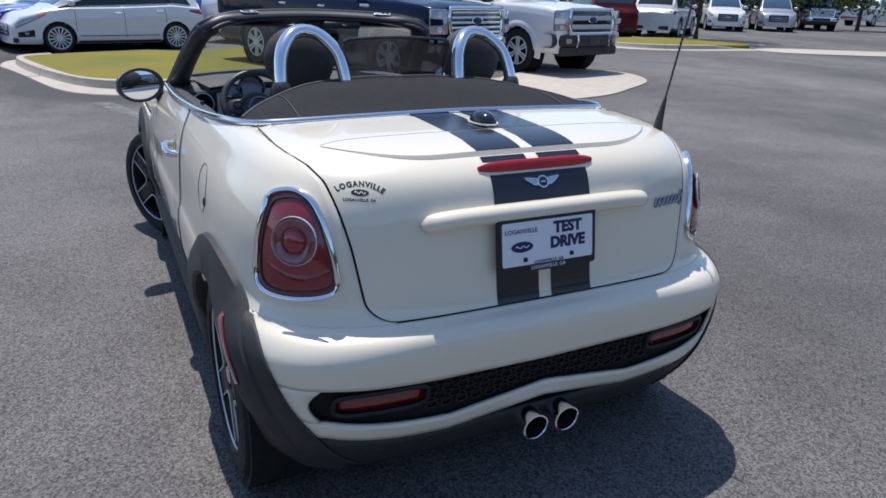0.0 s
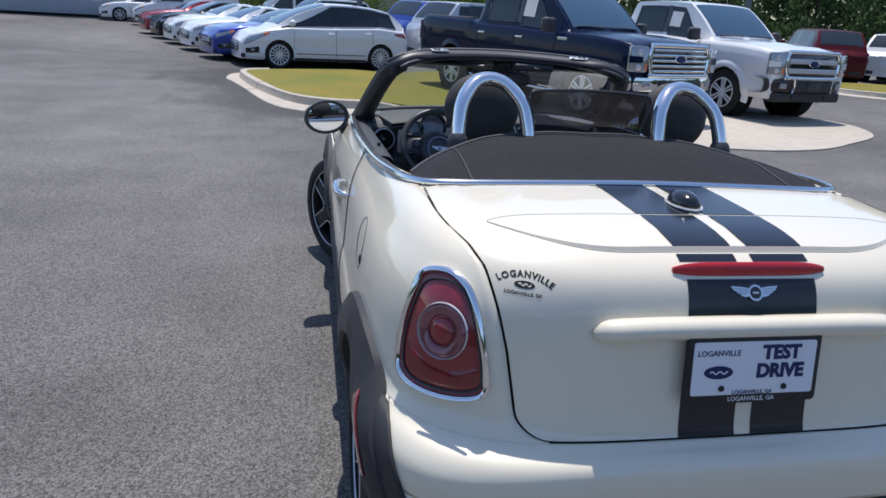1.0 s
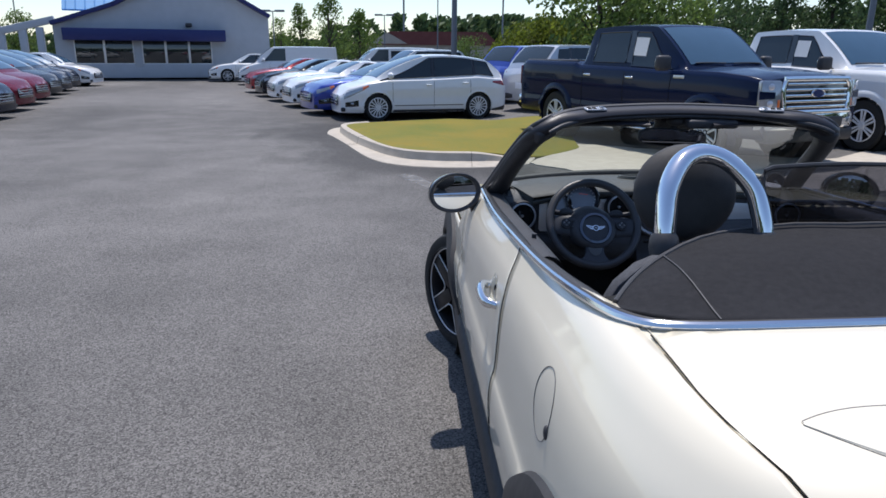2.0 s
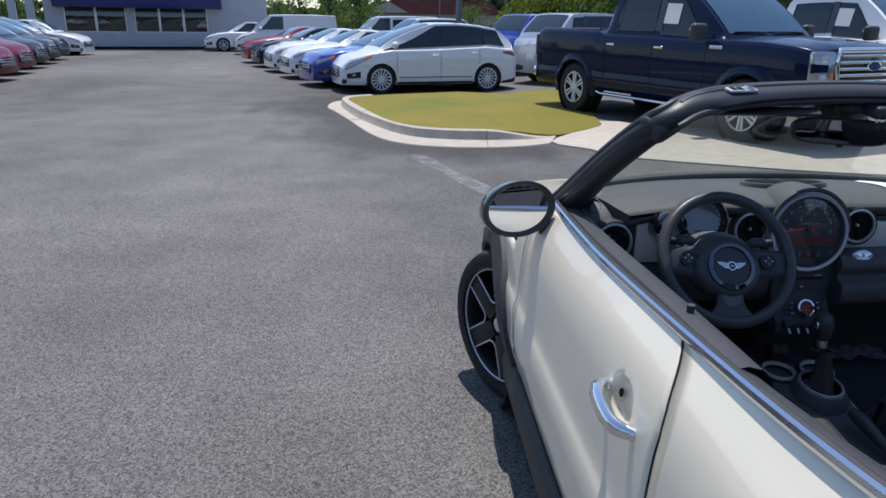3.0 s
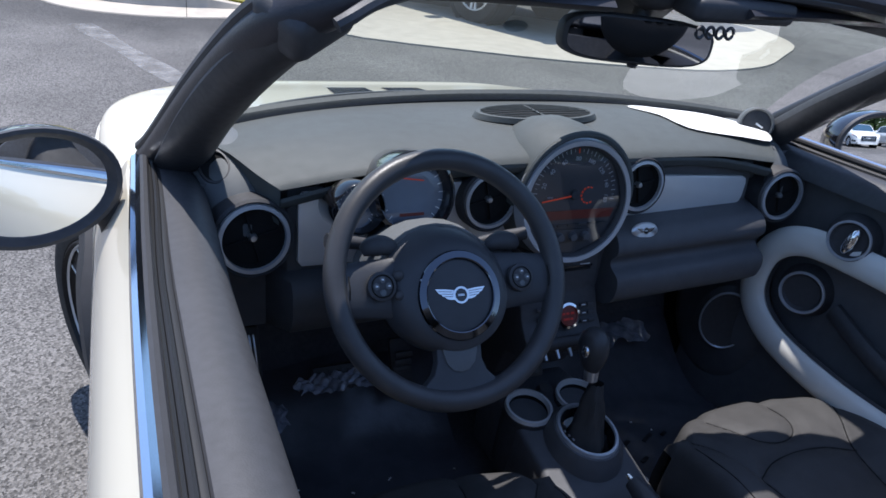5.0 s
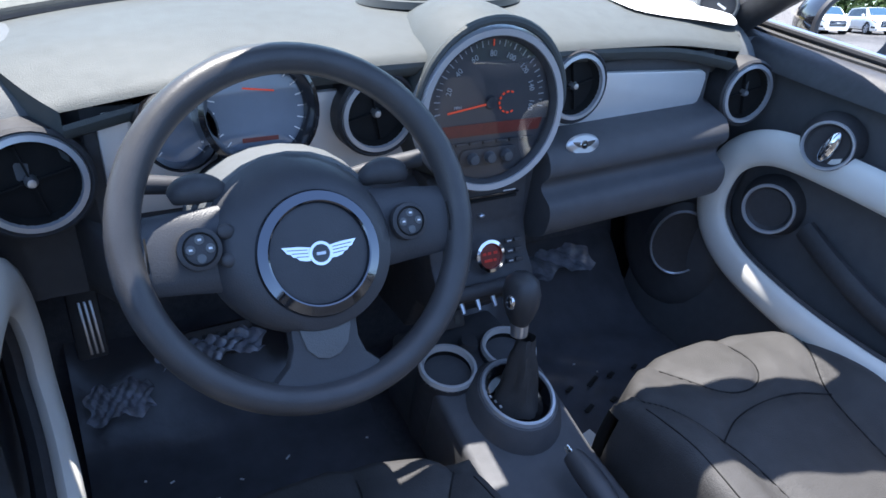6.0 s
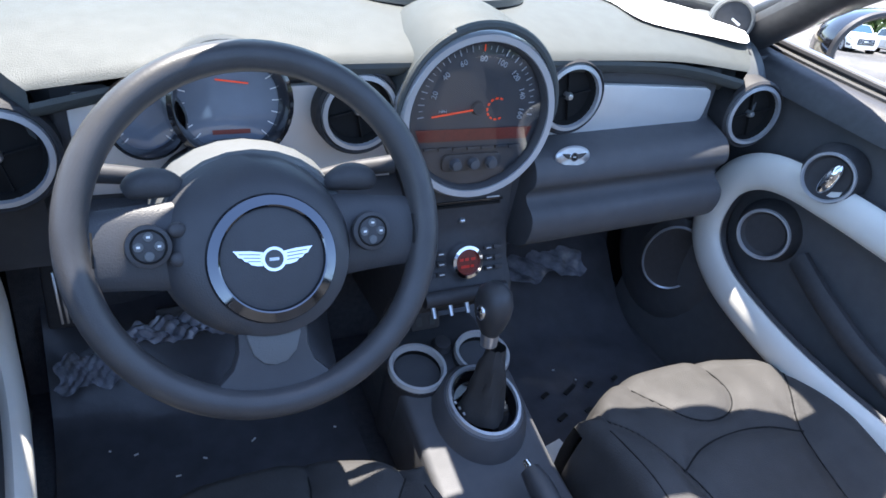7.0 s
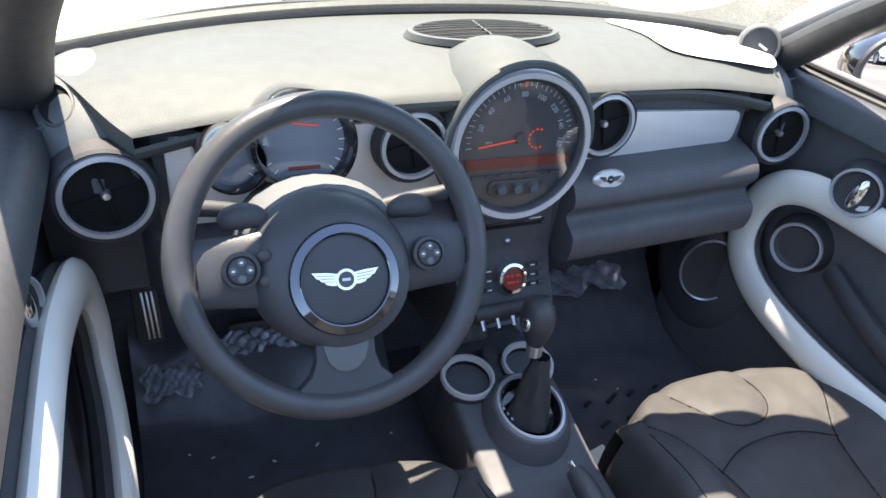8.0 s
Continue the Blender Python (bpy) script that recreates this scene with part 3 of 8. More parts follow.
# wings, doors, front wings
for sg in (-1, 1):
    nm = "rear_fender"

    def fender_pt(s, l):
        z = level(l)[0]
        xs = seam_x(z) - corner(z) + .0030
        if s < 0:
            t0 = th_of(min(xs, level(l)[2]), l)
            p = rear_pt(sg * (t0 + (math.pi / 2 - t0) * (1 + s)), l)
        else:
            p = side_pt(YC + s * (seam_y(z) - .0025 - YC) / .492, l, sg)
        if p.y > .085 and p.z > chrome_z(p.y) + .001:
            p = flank(p.y, chrome_z(p.y) + .001, sg)
        return p

    bm = grid(fender_pt, [-((1 - i / 30) ** 1.3) for i in range(30)] + lin(0, .492, 12), sorted(lin(l_of(.36), l_of(1.055), 52) + [l_of(z) for z in LOW_ROWS]),
              keep=lambda p: not in_arch(p, .36) and (p.z > .655 or p.y > 0.02) and (p.y < .085 or p.z < chrome_z(p.y) + .003))
    bmesh.ops.remove_doubles(bm, verts=bm.verts[:], dist=1e-5)
    part("rear_fender", bm, M_CREAM, CAR, "cream-white rear quarter panel", solid=0.01)

    def door_pt(y, k):
        l = l_of(.345) + (l_of(1.003) - l_of(.345)) * k
        y += (seam_y(level(l)[0]) + .0025 - .846) * (1 - smooth((y - .846) / .05))
        p = side_pt(y, l, sg)
        r = math.hypot((y - .963) / .056, (p.z - .832) / .046)
        p.x -= sg * .017 * smooth((1.06 - r) / .45)
        return p

    bm = grid(door_pt, lin(.846, .895, 4) + lin(.90, 1.03, 27) + lin(1.06, 1.945, 20), lin(0, .62, 14) + lin(.63, .88, 26) + lin(.90, 1, 6))
    door = part("door", bm, M_CREAM, CAR, "cream-white closed door", solid=0.01)
    bm = grid(lambda y, k: side_pt(y, l_of(.30) + (l_of(.80 + .16 * (1 - smooth((y - 1.96) / .16))) - l_of(.30)) * k, sg), lin(1.950, 2.15, 9) + lin(2.18, 2.5, 10) + [2.5 + .6 * math.sin(a) for a in lin(.1, 1.25, 14)], lin(0, 1, 24),
              keep=lambda p: not in_arch(p, .36))
    part("front_fender", bm, M_CREAM, CAR, "cream-white front wing", solid=0.01)
    # black cladding: arches and sill
    for yw in (0.0, 2.467):
        def arch_pt(a, k):
            r, dx = [(.325, -.03), (.326, .014), (.336, .024), (.412, .026), (.444, .016), (.452, -.014)][k]
            y, z = yw - r * math.cos(a), .31 + r * math.sin(a)
            l = l_of(max(.22, z))
            p = side_pt(y, l, sg)
            if y < YC:
                lv = level(l)
                e = squareness(z)
                q = (max(0.0, YC - y) / (YC - lv[1])) ** e
                p = Vector((sg * lv[2] * max(0.05, 1 - q) ** (1 / e), y, z))
            return Vector((p.x + sg * dx, y, z))
        bm = grid(arch_pt, lin(radians(-14), radians(194), 44), range(6))
        trim = part("arch_trim", bm, M_CLAD, CAR, "dark grey plastic wheel arch trim")
        if yw == 0.0:
            bm = grid(lambda a, k: arch_pt(a, 2) + (arch_pt(a, 3) - arch_pt(a, 2)) * (.2 + .6 * k) + Vector((sg * .004, -.002, 0)), lin(radians(26), radians(56), 12), lin(.15, .85, 4))
            part("side_marker", bm, M_REDLENS2, trim, "narrow dark red side marker", solid=.003)
        bm = lathe([(.33, 0), (.345, 0), (.345, .33), (.0, .33)], 36, pose(sg * .80, yw, .31, 0, -90 * sg, 0) @ pose(0, 0, 0), sweep=360)
        part("wheel_well", bm, M_DARKGAP, CAR)
    bm = grid(lambda y, k: Vector((sg * (.80 + [-.03, .012, .018, .0][k]), y, [.20, .215, .31, .352][k])), lin(.30, 2.17, 8), range(4))
    part("sill_trim", bm, M_CLAD, CAR, "dark grey plastic sill cladding", solid=0.01)


    def corner_pt(z, k):
        lo = radians(34 + 27 * (z - .36) / .32)
        return rear_pt(sg * (lo + (radians(82) - lo) * k), l_of(z)) + Vector((sg * .006, -.006, 0))

    bm = grid(corner_pt, lin(.21, .655, 20), lin(0, 1, 20), keep=lambda p: not in_arch(p, .335))
    part("corner_trim", bm, M_CLAD, CAR, "dark plastic trim behind the rear wheel", solid=.006)


def hood_pt(y, ph):
    h = float(np.interp(y, [1.98, 2.3, 2.6, 2.85, 3.0, 3.07], [.945, .888, .842, .808, .784, .778]))
    w = .792 * (max(0.0, 1 - ((max(y, 2.5) - 2.5) / 0.60) ** 3) ** (1 / 3))
    c, s = math.cos(ph), math.sin(ph)
    return Vector((math.copysign(w * abs(c) ** .62, c), y, .775 + (h - .775) * max(s, 0) ** .62))


bm = grid(hood_pt, lin(1.985, 2.5, 10) + [2.5 + .58 * math.sin(a) for a in lin(.1, 1.35, 14)], [math.pi * smooth(k) for k in lin(0, 1, 40)])
part("bonnet", bm, M_CREAM, CAR, "cream-white bonnet", solid=0.01)
for sg in (-1, 1):
    bm = grid(lambda y, x: hood_pt(y, math.acos(max(-1, min(1, math.copysign((abs(x) / .792) ** (1 / .62), x))))) + Vector((0, 0, .002)), lin(2.0, 2.9, 14), lin(sg * .03, sg * .17, 5))
    part("bonnet_stripe", bm, M_STRIPE, CAR, "black bonnet stripe")


def nose_pt(th, z):
    r = float(np.interp(z, [.2, .36, .54, .66, .74, .78], [2.95, 3.06, 3.085, 3.07, 3.05, 3.02]))
    s, c = math.sin(th), math.cos(th)
    return Vector((math.copysign(.80 * abs(s) ** .6667, s), 2.5 + (r - 2.5) * max(c, 0) ** .6667, z))


bm = grid(nose_pt, lin(radians(-75), radians(75), 40), lin(.2, .775, 12))
part("front_bumper", bm, M_CREAM, CAR, "cream-white front bumper", solid=0.01)
for sg in (-1, 1):
    bm = ball(.085, .03, .1, facing(nose_pt(sg * radians(48), .70) + Vector((0, -.005, 0)), (sg * .5, .8, .3)) @ pose(0, 0, 0, 90))
    part("headlamp", bm, M_CLEARLENS, CAR, "round clear headlamp")
bm = grid(lambda th, z: nose_pt(th, z) + Vector((0, .004, 0)), lin(radians(-32), radians(32), 20), lin(.52, .64, 4))
part("nose_grille", bm, M_GLOSSBLK, CAR, "black front grille")

# dark structure behind the panel gaps
bm = bmesh.new()
for sg in (-1, 1):
    grid(lambda y, l: side_pt(y, l, sg) * 1.0 - Vector((sg * .02, 0, .004)), lin(.3, 2.95, 40), lin(l_of(.2), l_of(.97), 20), bm, keep=lambda p: not in_arch(p, .345) and (p.y < 1.9 or p.z < .72))
grid(lambda th, l: rear_pt(th, l) * 0.98 + Vector((0, .015, -.004)), lin(radians(-90), radians(90), 50), lin(l_of(.2), .93, 40), bm, keep=lambda p: not in_arch(p, .345))
box(1.2, 3.3, .03, pose(0, 1.25, .19), 0, bm=bm)
part("body_structure", bm, M_DARKGAP, CAR)


# ---- trim on the tail ----
def patch(curve, off0, off1, sg, rings=8):
    """Fill of a closed outline of (x, z) on the tail, domed from off0 at its edge to off1 in the middle."""
    c = Vector((sum(p[0] for p in curve) / len(curve), sum(p[1] for p in curve) / len(curve), 0))
    b = bmesh.new()
    ks = lin(0.0, 1.0, rings)
    grid(lambda i, k: skin(sg * (c.x + (curve[i][0] - c.x) * k), c.y + (curve[i][1] - c.y) * k, off0 + (off1 - off0) * (1 - k * k)), range(len(curve)), ks, b, wrap=True)
    return b


LAMP = curve_pts([(.648, .974, 0), (.690, .958, 0), (.713, .915, 0), (.733, .84, 0), (.741, .755, 0), (.732, .722, 0), (.705, .713, 0), (.650, .718, 0), (.600, .731, 0), (.578, .752, 0), (.578, .80, 0), (.591, .88, 0), (.604, .935, 0), (.619, .962, 0)], 4, True)
for sg in (-1, 1):
    fr = [skin(sg * p.x, p.y, .006) for p in LAMP]
    lamp = part("tail_lamp", patch([(p.x, p.y) for p in LAMP], .003, .016, sg), M_REDLENS, CAR, "red tail lamp in a chrome surround")
    part("surround", tube(fr, .0095, 10, True, flat=.8), M_CHROME, lamp, "polished chrome lamp surround")
    inner = [skin(sg * (.655 + (p.x - .655) * .88), .845 + (p.y - .845) * .88, .008) for p in LAMP]
    part("inner_seal", tube(inner, .003, 6, True), M_BLACK, lamp)
    cx, cz = .658, .860
    nrm = (skin(sg * cx, cz, .02) - skin(sg * cx, cz)).normalized()
    m = facing(skin(sg * cx, cz, .012), nrm)
    part("clear_ring", lathe([(.033, .004), (.040, .008), (.052, .009), (.060, .003)], 40, m), M_LAMPRING, lamp, "tinted round indicator ring")
    part("centre_lens", lathe([(0, .012), (.014, .011), (.026, .008), (.031, .003)], 32, m), M_REDLENS, lamp)
    part("ring_rim", lathe([(.0585, .005), (.0605, .0085), (.0625, .004)], 40, m), M_CLEARLENS, lamp)
    part("ring_rim", lathe([(.0310, .007), (.0325, .0095), (.0340, .006)], 36, m), M_LAMPRING, lamp)
    # lower dark block of the lamp
    part("lower_lens", patch([(.655 + (p.x - .655) * .8, .845 + (p.y - .845) * .8) for p in LAMP if p.y < .80] , .012, .017, sg, 4), M_REDLENS2, lamp)

part("brake_lamp", tube([skin(x, 1.012, .003) for x in lin(-.184, .184, 33)], [.004 + .0065 * (1 - (abs(i - 16) / 16) ** 6) for i in range(33)], 12, flat=1.75), M_REDBRIGHT, CAR, "slim red high brake lamp")
b = bmesh.new()
grid(lambda x, a: skin(x, .903 + .025 * math.sin(a) * math.sqrt(max(0.02, 1 - max(0, (abs(x) - .32) / .049) ** 2.5)) - .010 * (abs(x) / .37) ** 6, .004 + .034 * math.cos(a) * min(1, (1 - (abs(x) / .373) ** 8) * 1.5)),
     lin(-.368, .368, 41), lin(-math.pi / 2 - .3, math.pi / 2 + .3, 12), b)
part("lid_handle", b, M_CREAM, CAR, "cream-white handle bar across the lid", solid=0.004)

def wing_lift(k, y):
    """How far the spoiler panel stands up from the deck."""
    return .0014 + .007 * (1 - min(1.0, abs(k)) ** 3) * min(1.0, max(0.0, (-.190 - y) / .172)) ** 1.4


# stripes on the lid
part("badge_band", grid(lambda x, z: skin(x, z, .0012), lin(-.02, .02, 4), lin(.915, .998, 12)), M_STRIPE, CAR, "black band behind the winged badge")
part("deck_bridge", grid(lambda x, y: Vector((x, y, top_z(x, y) - .001)), lin(-.24, .24, 21), lin(-.03, .098, 8)), M_CREAM, CAR)
for sg in (-1, 1):
    b = grid(lambda x, z: skin(sg * x, z, .0012), lin(.02, .155, 8), lin(.660, .998, 30))
    part("lid_stripe", b, M_STRIPE, CAR, "black stripe on the lid")
    b = grid(lambda x, y: Vector((sg * x, y, top_z(x, y) + .0018)), lin(.02, .158, 8), lin(-.402, -.3815, 4))
    part("lid_stripe", b, M_STRIPE, CAR, "black stripe on the lid")
    b = grid(lambda x, j: Vector((sg * x, [-.3695, -.3655, -.360, -.34, -.30, -.26, -.225, -.198][j], top_z(x, [-.3695, -.3655, -.360, -.34, -.30, -.26, -.225, -.198][j]) + (0 if j == 0 else .0016 + wing_lift(x / .545, [-.3695, -.3655, -.360, -.34, -.30, -.26, -.225, -.198][j])))), lin(.02, .16, 8), range(8))
    part("spoiler_stripe", b, M_STRIPE, CAR, "black stripe on the lid")
    b = grid(lambda x, y: Vector((sg * x, y, top_z(x, y) + .0018)), lin(.02, .163, 8), lin(-.185, .075, 10))
    part("deck_stripe", b, M_STRIPE, CAR, "black stripe on the lid")


# retractable spoiler panel on the deck
def wing_pt(k, j):
    x = .545 * k
    q = max(0.0, (abs(k) - .45) / .55)
    yr = -.368 + .150 * q ** 2.4
    yf = -.190 - .022 * max(0.0, (abs(k) - .8) / .2) ** 2
    t = [-.03, 0.01, .03, .5, .97, 1, 1][j]
    y = yr + (yf - yr) * t
    return Vector((x, y, top_z(x, y) + (-.002 if j in (0, 6) else wing_lift(k, y))))


part("spoiler_panel", grid(wing_pt, [math.sin(a) for a in lin(-math.pi / 2, math.pi / 2, 61)], range(7)), M_CREAM, CAR, "cream-white retractable spoiler panel")

rim_ = [wing_pt(k, 0) + Vector((0, -.001, .002)) for k in [math.sin(a) for a in lin(-math.pi / 2, math.pi / 2, 41)]] + [wing_pt(k, 5) for k in [math.sin(a) for a in lin(math.pi / 2, -math.pi / 2, 41)][1:-1]]
part("spoiler_joint", tube(rim_, .0008, 5, True), M_JOINT, CAR)

for sg in (-1, 1):
    part("deck_return", grid(lambda x, y: Vector((sg * x, y, top_z(x, y) - .004)), lin(.50, .70, 9), lin(.02, .13, 7)), M_CREAM, CAR)
# fin dome, aerial, filler flap
b = ball(.036, .058, .03, pose(0, -.115, 1.083), u=24)
fin = part("fin_dome", b, M_GLOSSBLK, CAR, "small gloss black dome on the deck")
part("dome_gasket", lathe([(.97, 0), (1, .0022), (1.035, .002), (1.06, -.002)], 32, pose(0, -.115, 1.0775) @ Matrix.Diagonal((.038, .062, 1, 1))), M_INK, fin)
b = tube([(.606, -.226, 1.035), (.608, -.228, 1.075), (.615, -.234, 1.145)], [.017, .013, .0055], 10)
aerial = part("aerial_base", b, M_BLACK, CAR, "black rubber aerial base")
mast = bmesh.new()
tube([Vector((.615, -.234, 1.145)).lerp(Vector((.655, -.264, 1.515)), k) for k in lin(0, 1, 8)], .0032, 6, bm=mast)
helix = [Vector((.615, -.234, 1.145)).lerp(Vector((.655, -.264, 1.515)), k) + Vector((.004 * math.cos(k * 150), .004 * math.sin(k * 150), 0)) for k in lin(0, 1, 160)]
tube(helix, .0012, 4, bm=mast)
part("aerial_mast", mast, M_BLACK, aerial, "thin wound aerial rod")


loop = [flank(.225 + .068 * math.cos(a), .852 + .075 * math.sin(a), -1, .0005) for a in lin(0, 2 * math.pi, 41)[:-1]]
flap = part("filler_flap_seam", tube(loop, .0010, 5, True), M_JOINT, CAR, "round fuel filler flap")
part("flap_rest", ball(.006, .010, .016, Matrix.Translation(flank(.165, .822, -1, 0))), M_BLACK, flap)

# door seams, handles, mirrors
for sg in (-1, 1):
    part("door_seam", tube([flank(seam_y(z), z, sg, -.0012) for z in lin(.37, .998, 50)], .0032, 6), M_DARKGAP, CAR)
    b = grid(lambda y, k: Vector((sg * (chrome_x(y) - [.012, .035, .07, .11][k]), y, [1.045, 1.046, 1.03, .97][k] - .055 * smooth((y - .25) / .65))), lin(.20, .90, 14), range(4))
    part("quarter_seal", b, M_BLACK, CAR, "black rubber seal inside the rear waistline", solid=.006)
for sg in (-1, 1):
    c = flank(.963, .832, sg)
    b = ball(.012, .012, .010, Matrix.Translation(c + Vector((sg * .004, .064, .004))))
    h = part("door_handle", b, M_CHROME, CAR, "chrome door handle over a round dished cup")
    g = curve_pts([c + Vector((sg * -.004, .068, .004)), c + Vector((sg * .022, .056, .006)), c + Vector((sg * .034, .025, .006)), c + Vector((sg * .036, -.02, .002)), c + Vector((sg * .028, -.062, -.006)), c + Vector((sg * -.002, -.088, -.010))], 6)
    part("cup_lock", lathe([(0, .004), (.007, .003), (.009, 0)], 16, facing(c + Vector((-sg * .012, .026, .008)), (sg, 0, .2))), M_DARKGAP, h)
    part("grip", tube(g, [.008 + .007 * math.sin(math.pi * i / (len(g) - 1)) ** .7 for i in range(len(g))], 12, flat=1.3), M_CHROME, h, "polished chrome grip")
    # wing mirror
    mc = Vector((sg * .852, 1.797, .968))
    tilt = pose(*mc, 0, 0, 0) @ pose(0, 0, 0, 0, sg * 6, 0)
    face = facing((0, 0, 0), (-sg * .255, -1, .095)).to_3x3().to_4x4()
    b = lathe([(1.0, .004), (1.0, -.01), (.97, -.035), (.86, -.065), (.62, -.09), (.3, -.103), (0, -.107)], 40, tilt @ face @ Matrix.Diagonal((.113, .082, 1, 1)))
    mir = part("door_mirror", b, M_GLOSSBLK, CAR, "oval black door mirror")
    b = lathe([(1.0, .004), (.985, .012), (.92, .013), (.83, .004), (.82, -.002)], 40, tilt @ face @ Matrix.Diagonal((.113, .082, 1, 1)))
    part("mirror_rim", b, M_BLACK, mir)
    gface = facing((0, 0, 0), (-sg * .245, -1, .092)).to_3x3().to_4x4()
    b = lathe([(0, .002), (.5, .0016), (.83, .0)], 40, tilt @ gface @ Matrix.Diagonal((.113, .082, 1, 1)))
    part("mirror_glass", b, M_MIRROR, mir, "oval mirror glass", recalc=False)
    foot = curve_pts([mc + Vector((-sg * .066, .060, -.030)), mc + Vector((-sg * .100, .050, -.070)), mc + Vector((-sg * .116, .036, -.122))], 5)
    part("mirror_foot", tube(foot, [.034 + .008 * i / (len(foot) - 1) for i in range(len(foot))], 12, flat=.8), M_BLACK, mir)

# chrome waistline and its black rubber
HALF = [(-.722, 1.93, .953), (-.733, 1.6, .963), (-.737, 1.3, .974), (-.734, .86, 1.003), (-.727, .55, 1.028), (-.706, .31, 1.050), (-.662, .155, 1.060), (-.57, .095, 1.068), (-.3, .078, 1.076), (0, .082, 1.079)]
wl = curve_pts(HALF + [(-x, y, z) for x, y, z in HALF[-2::-1]], 6)
part("waist_chrome", tube(wl, .0086, 8, flat=1.1), M_WAIST, CAR, "polished chrome waistline moulding")
part("waist_rubber", tube([p + Vector((-math.copysign(.0105, p.x) if abs(p.x) > .6 else 0, .010 if abs(p.x) < .69 else 0, .001)) for p in wl], .0072, 8), M_CLAD, CAR)

# tailpipes
for sg in (-1, 1):
    tm_ = pose(sg * .054 + .008, -.592, .286, -88, 0, 0)
    tip = part("tailpipe", lathe([(.0345, .012), (.0345, .002), (.037, -.003), (.0415, -.002), (.043, .008), (.043, .09)], 32, tm_), M_CHROME, CAR, "round chrome exhaust tip")
    part("pipe_bore", lathe([(.0347, .006), (.0335, .02), (.032, .09), (0, .095)], 28, tm_), M_DARKGAP, tip)

# plate
PM = facing((-.008, -.508, .829), (0, -1, .16)) @ pose(0, 0, 0, 0, 0, 0)
b = prism(rrect(.318, .168, .012), .010, PM, .003)
plate = part("license_plate", b, M_DECAL, CAR, "dealer test drive plate in a black frame")
part("plate_sheet", prism(rrect(.292, .118, .006), .0022, PM @ pose(0, -.004, .0095)), M_PLATE, plate, "white printed plate")
PZ = .0122
words("TEST", .042, PM @ pose(.062, .029, PZ), M_BLUEINK, plate, bold=.0021)
words("DRIVE", .042, PM @ pose(.062, -.012, PZ), M_BLUEINK, plate, bold=.0021)
words("LOGANVILLE", .0175, PM @ pose(-.087, .03, PZ), M_BLUEINK, plate)
words("LOGANVILLE, GA", .0125, PM @ pose(.0, -.058, PZ), M_BLUEINK, plate)
words("LOGANVILLE, GA", .0145, PM @ pose(.0, -.0735, .0104), M_INK, plate)
words("LOGANVILLE", .0175, PM @ pose(-.018, .070, .0104), M_INK, plate)
part("brand_bar", box(.045, .011, .001, PM @ pose(.075, .070, .0104), 0), M_INK, plate)
part("brand_oval", lathe([(0, .0012), (1, .0012), (1, 0)], 32, PM @ pose(-.085, -.012, .0118) @ Matrix.Diagonal((.034, .0145, 1, 1))), M_BLUEINK, plate, "navy oval")
part("oval_bar", tube([PM @ Vector((-.106 + .042 * k, -.012 + .003 * math.sin(k * 14), .0135)) for k in lin(0, 1, 14)], .0016, 5), M_INK, plate)
for x in (-.075, .075):
    part("plate_screw", lathe([(0, .004), (.006, .004), (.007, .001)], 14, PM @ pose(x, -.048, PZ - .001)), M_DECAL, plate)
for x in (-.115, .115):
    part("corner_oval", lathe([(0, .001), (1, .001)], 20, PM @ pose(x, .071, .010) @ Matrix.Diagonal((.017, .007, 1, 1))), M_SATIN, plate)


# emblem with wings
def emblem(m, s, parent, name="wing_badge", lab="chrome winged badge"):
    w = [(.012, .0095), (.030, .0125), (.053, .0140), (.0485, .0090), (.0462, .0050), (.0415, .0036), (.0385, -.0004), (.0340, -.0018), (.0300, -.0058), (.0220, -.0080), (.011, -.0085)]
    b = bmesh.new()
    prism([(x * s, y * s) for x, y in w], .002 * s, m, bm=b)
    prism([(-x * s, y * s) for x, y in w][::-1], .002 * s, m, bm=b)
    lathe([(.0125 * s, .001 * s), (.0125 * s, .004 * s), (.0165 * s, .004 * s), (.0165 * s, 0)], 24, m, b)
    e = part(name, b, M_CHROME, parent, lab)
    part("badge_disc", lathe([(0, .0035 * s), (.0125 * s, .003 * s)], 20, m), M_GLOSSBLK, e)
    for sg in (-1, 1):
        for k in range(3):
            part("badge_line", box((.028 - .006 * k) * s, .0010 * s, .0010 * s, m @ pose(sg * (.0315 - .003 * k) * s, (.0080 - .0048 * k) * s, .0022 * s, 0, 0, sg * 5), 0), M_BLACK, e)
    part("badge_bar", box(.013 * s, .004 * s, .001 * s, m @ pose(0, 0, .0042 * s), 0), M_SATIN, e)
    return e


emblem(facing(skin(0, .972, .003), (0, -.85, .5)), 1.08, CAR)
# script badge as plain chrome strokes
for i in range(7):
    x = .412 + .0195 * i
    ring = [skin(x + .007 * math.cos(a) + .005 * math.sin(a), .876 + (.014 if i < 6 else .022) * math.sin(a), .003) for a in lin(0, 2 * math.pi, 13)[:-1]]
    part("script_stroke", tube(ring, .0030, 5, True), M_SMOKESCRIPT, CAR, "chrome script badge stroke")
# dealer transfer
dn = (skin(-.504, .980, .02) - skin(-.504, .980)).normalized()
DM = facing(skin(-.504, .980, .0015), dn) @ pose(0, 0, 0, 0, 0, -3)


def wrap(ob):
    for v in ob.data.vertices:
        p = v.co
        q = skin(p.x, p.z, .0007)
        v.co = q
    return ob


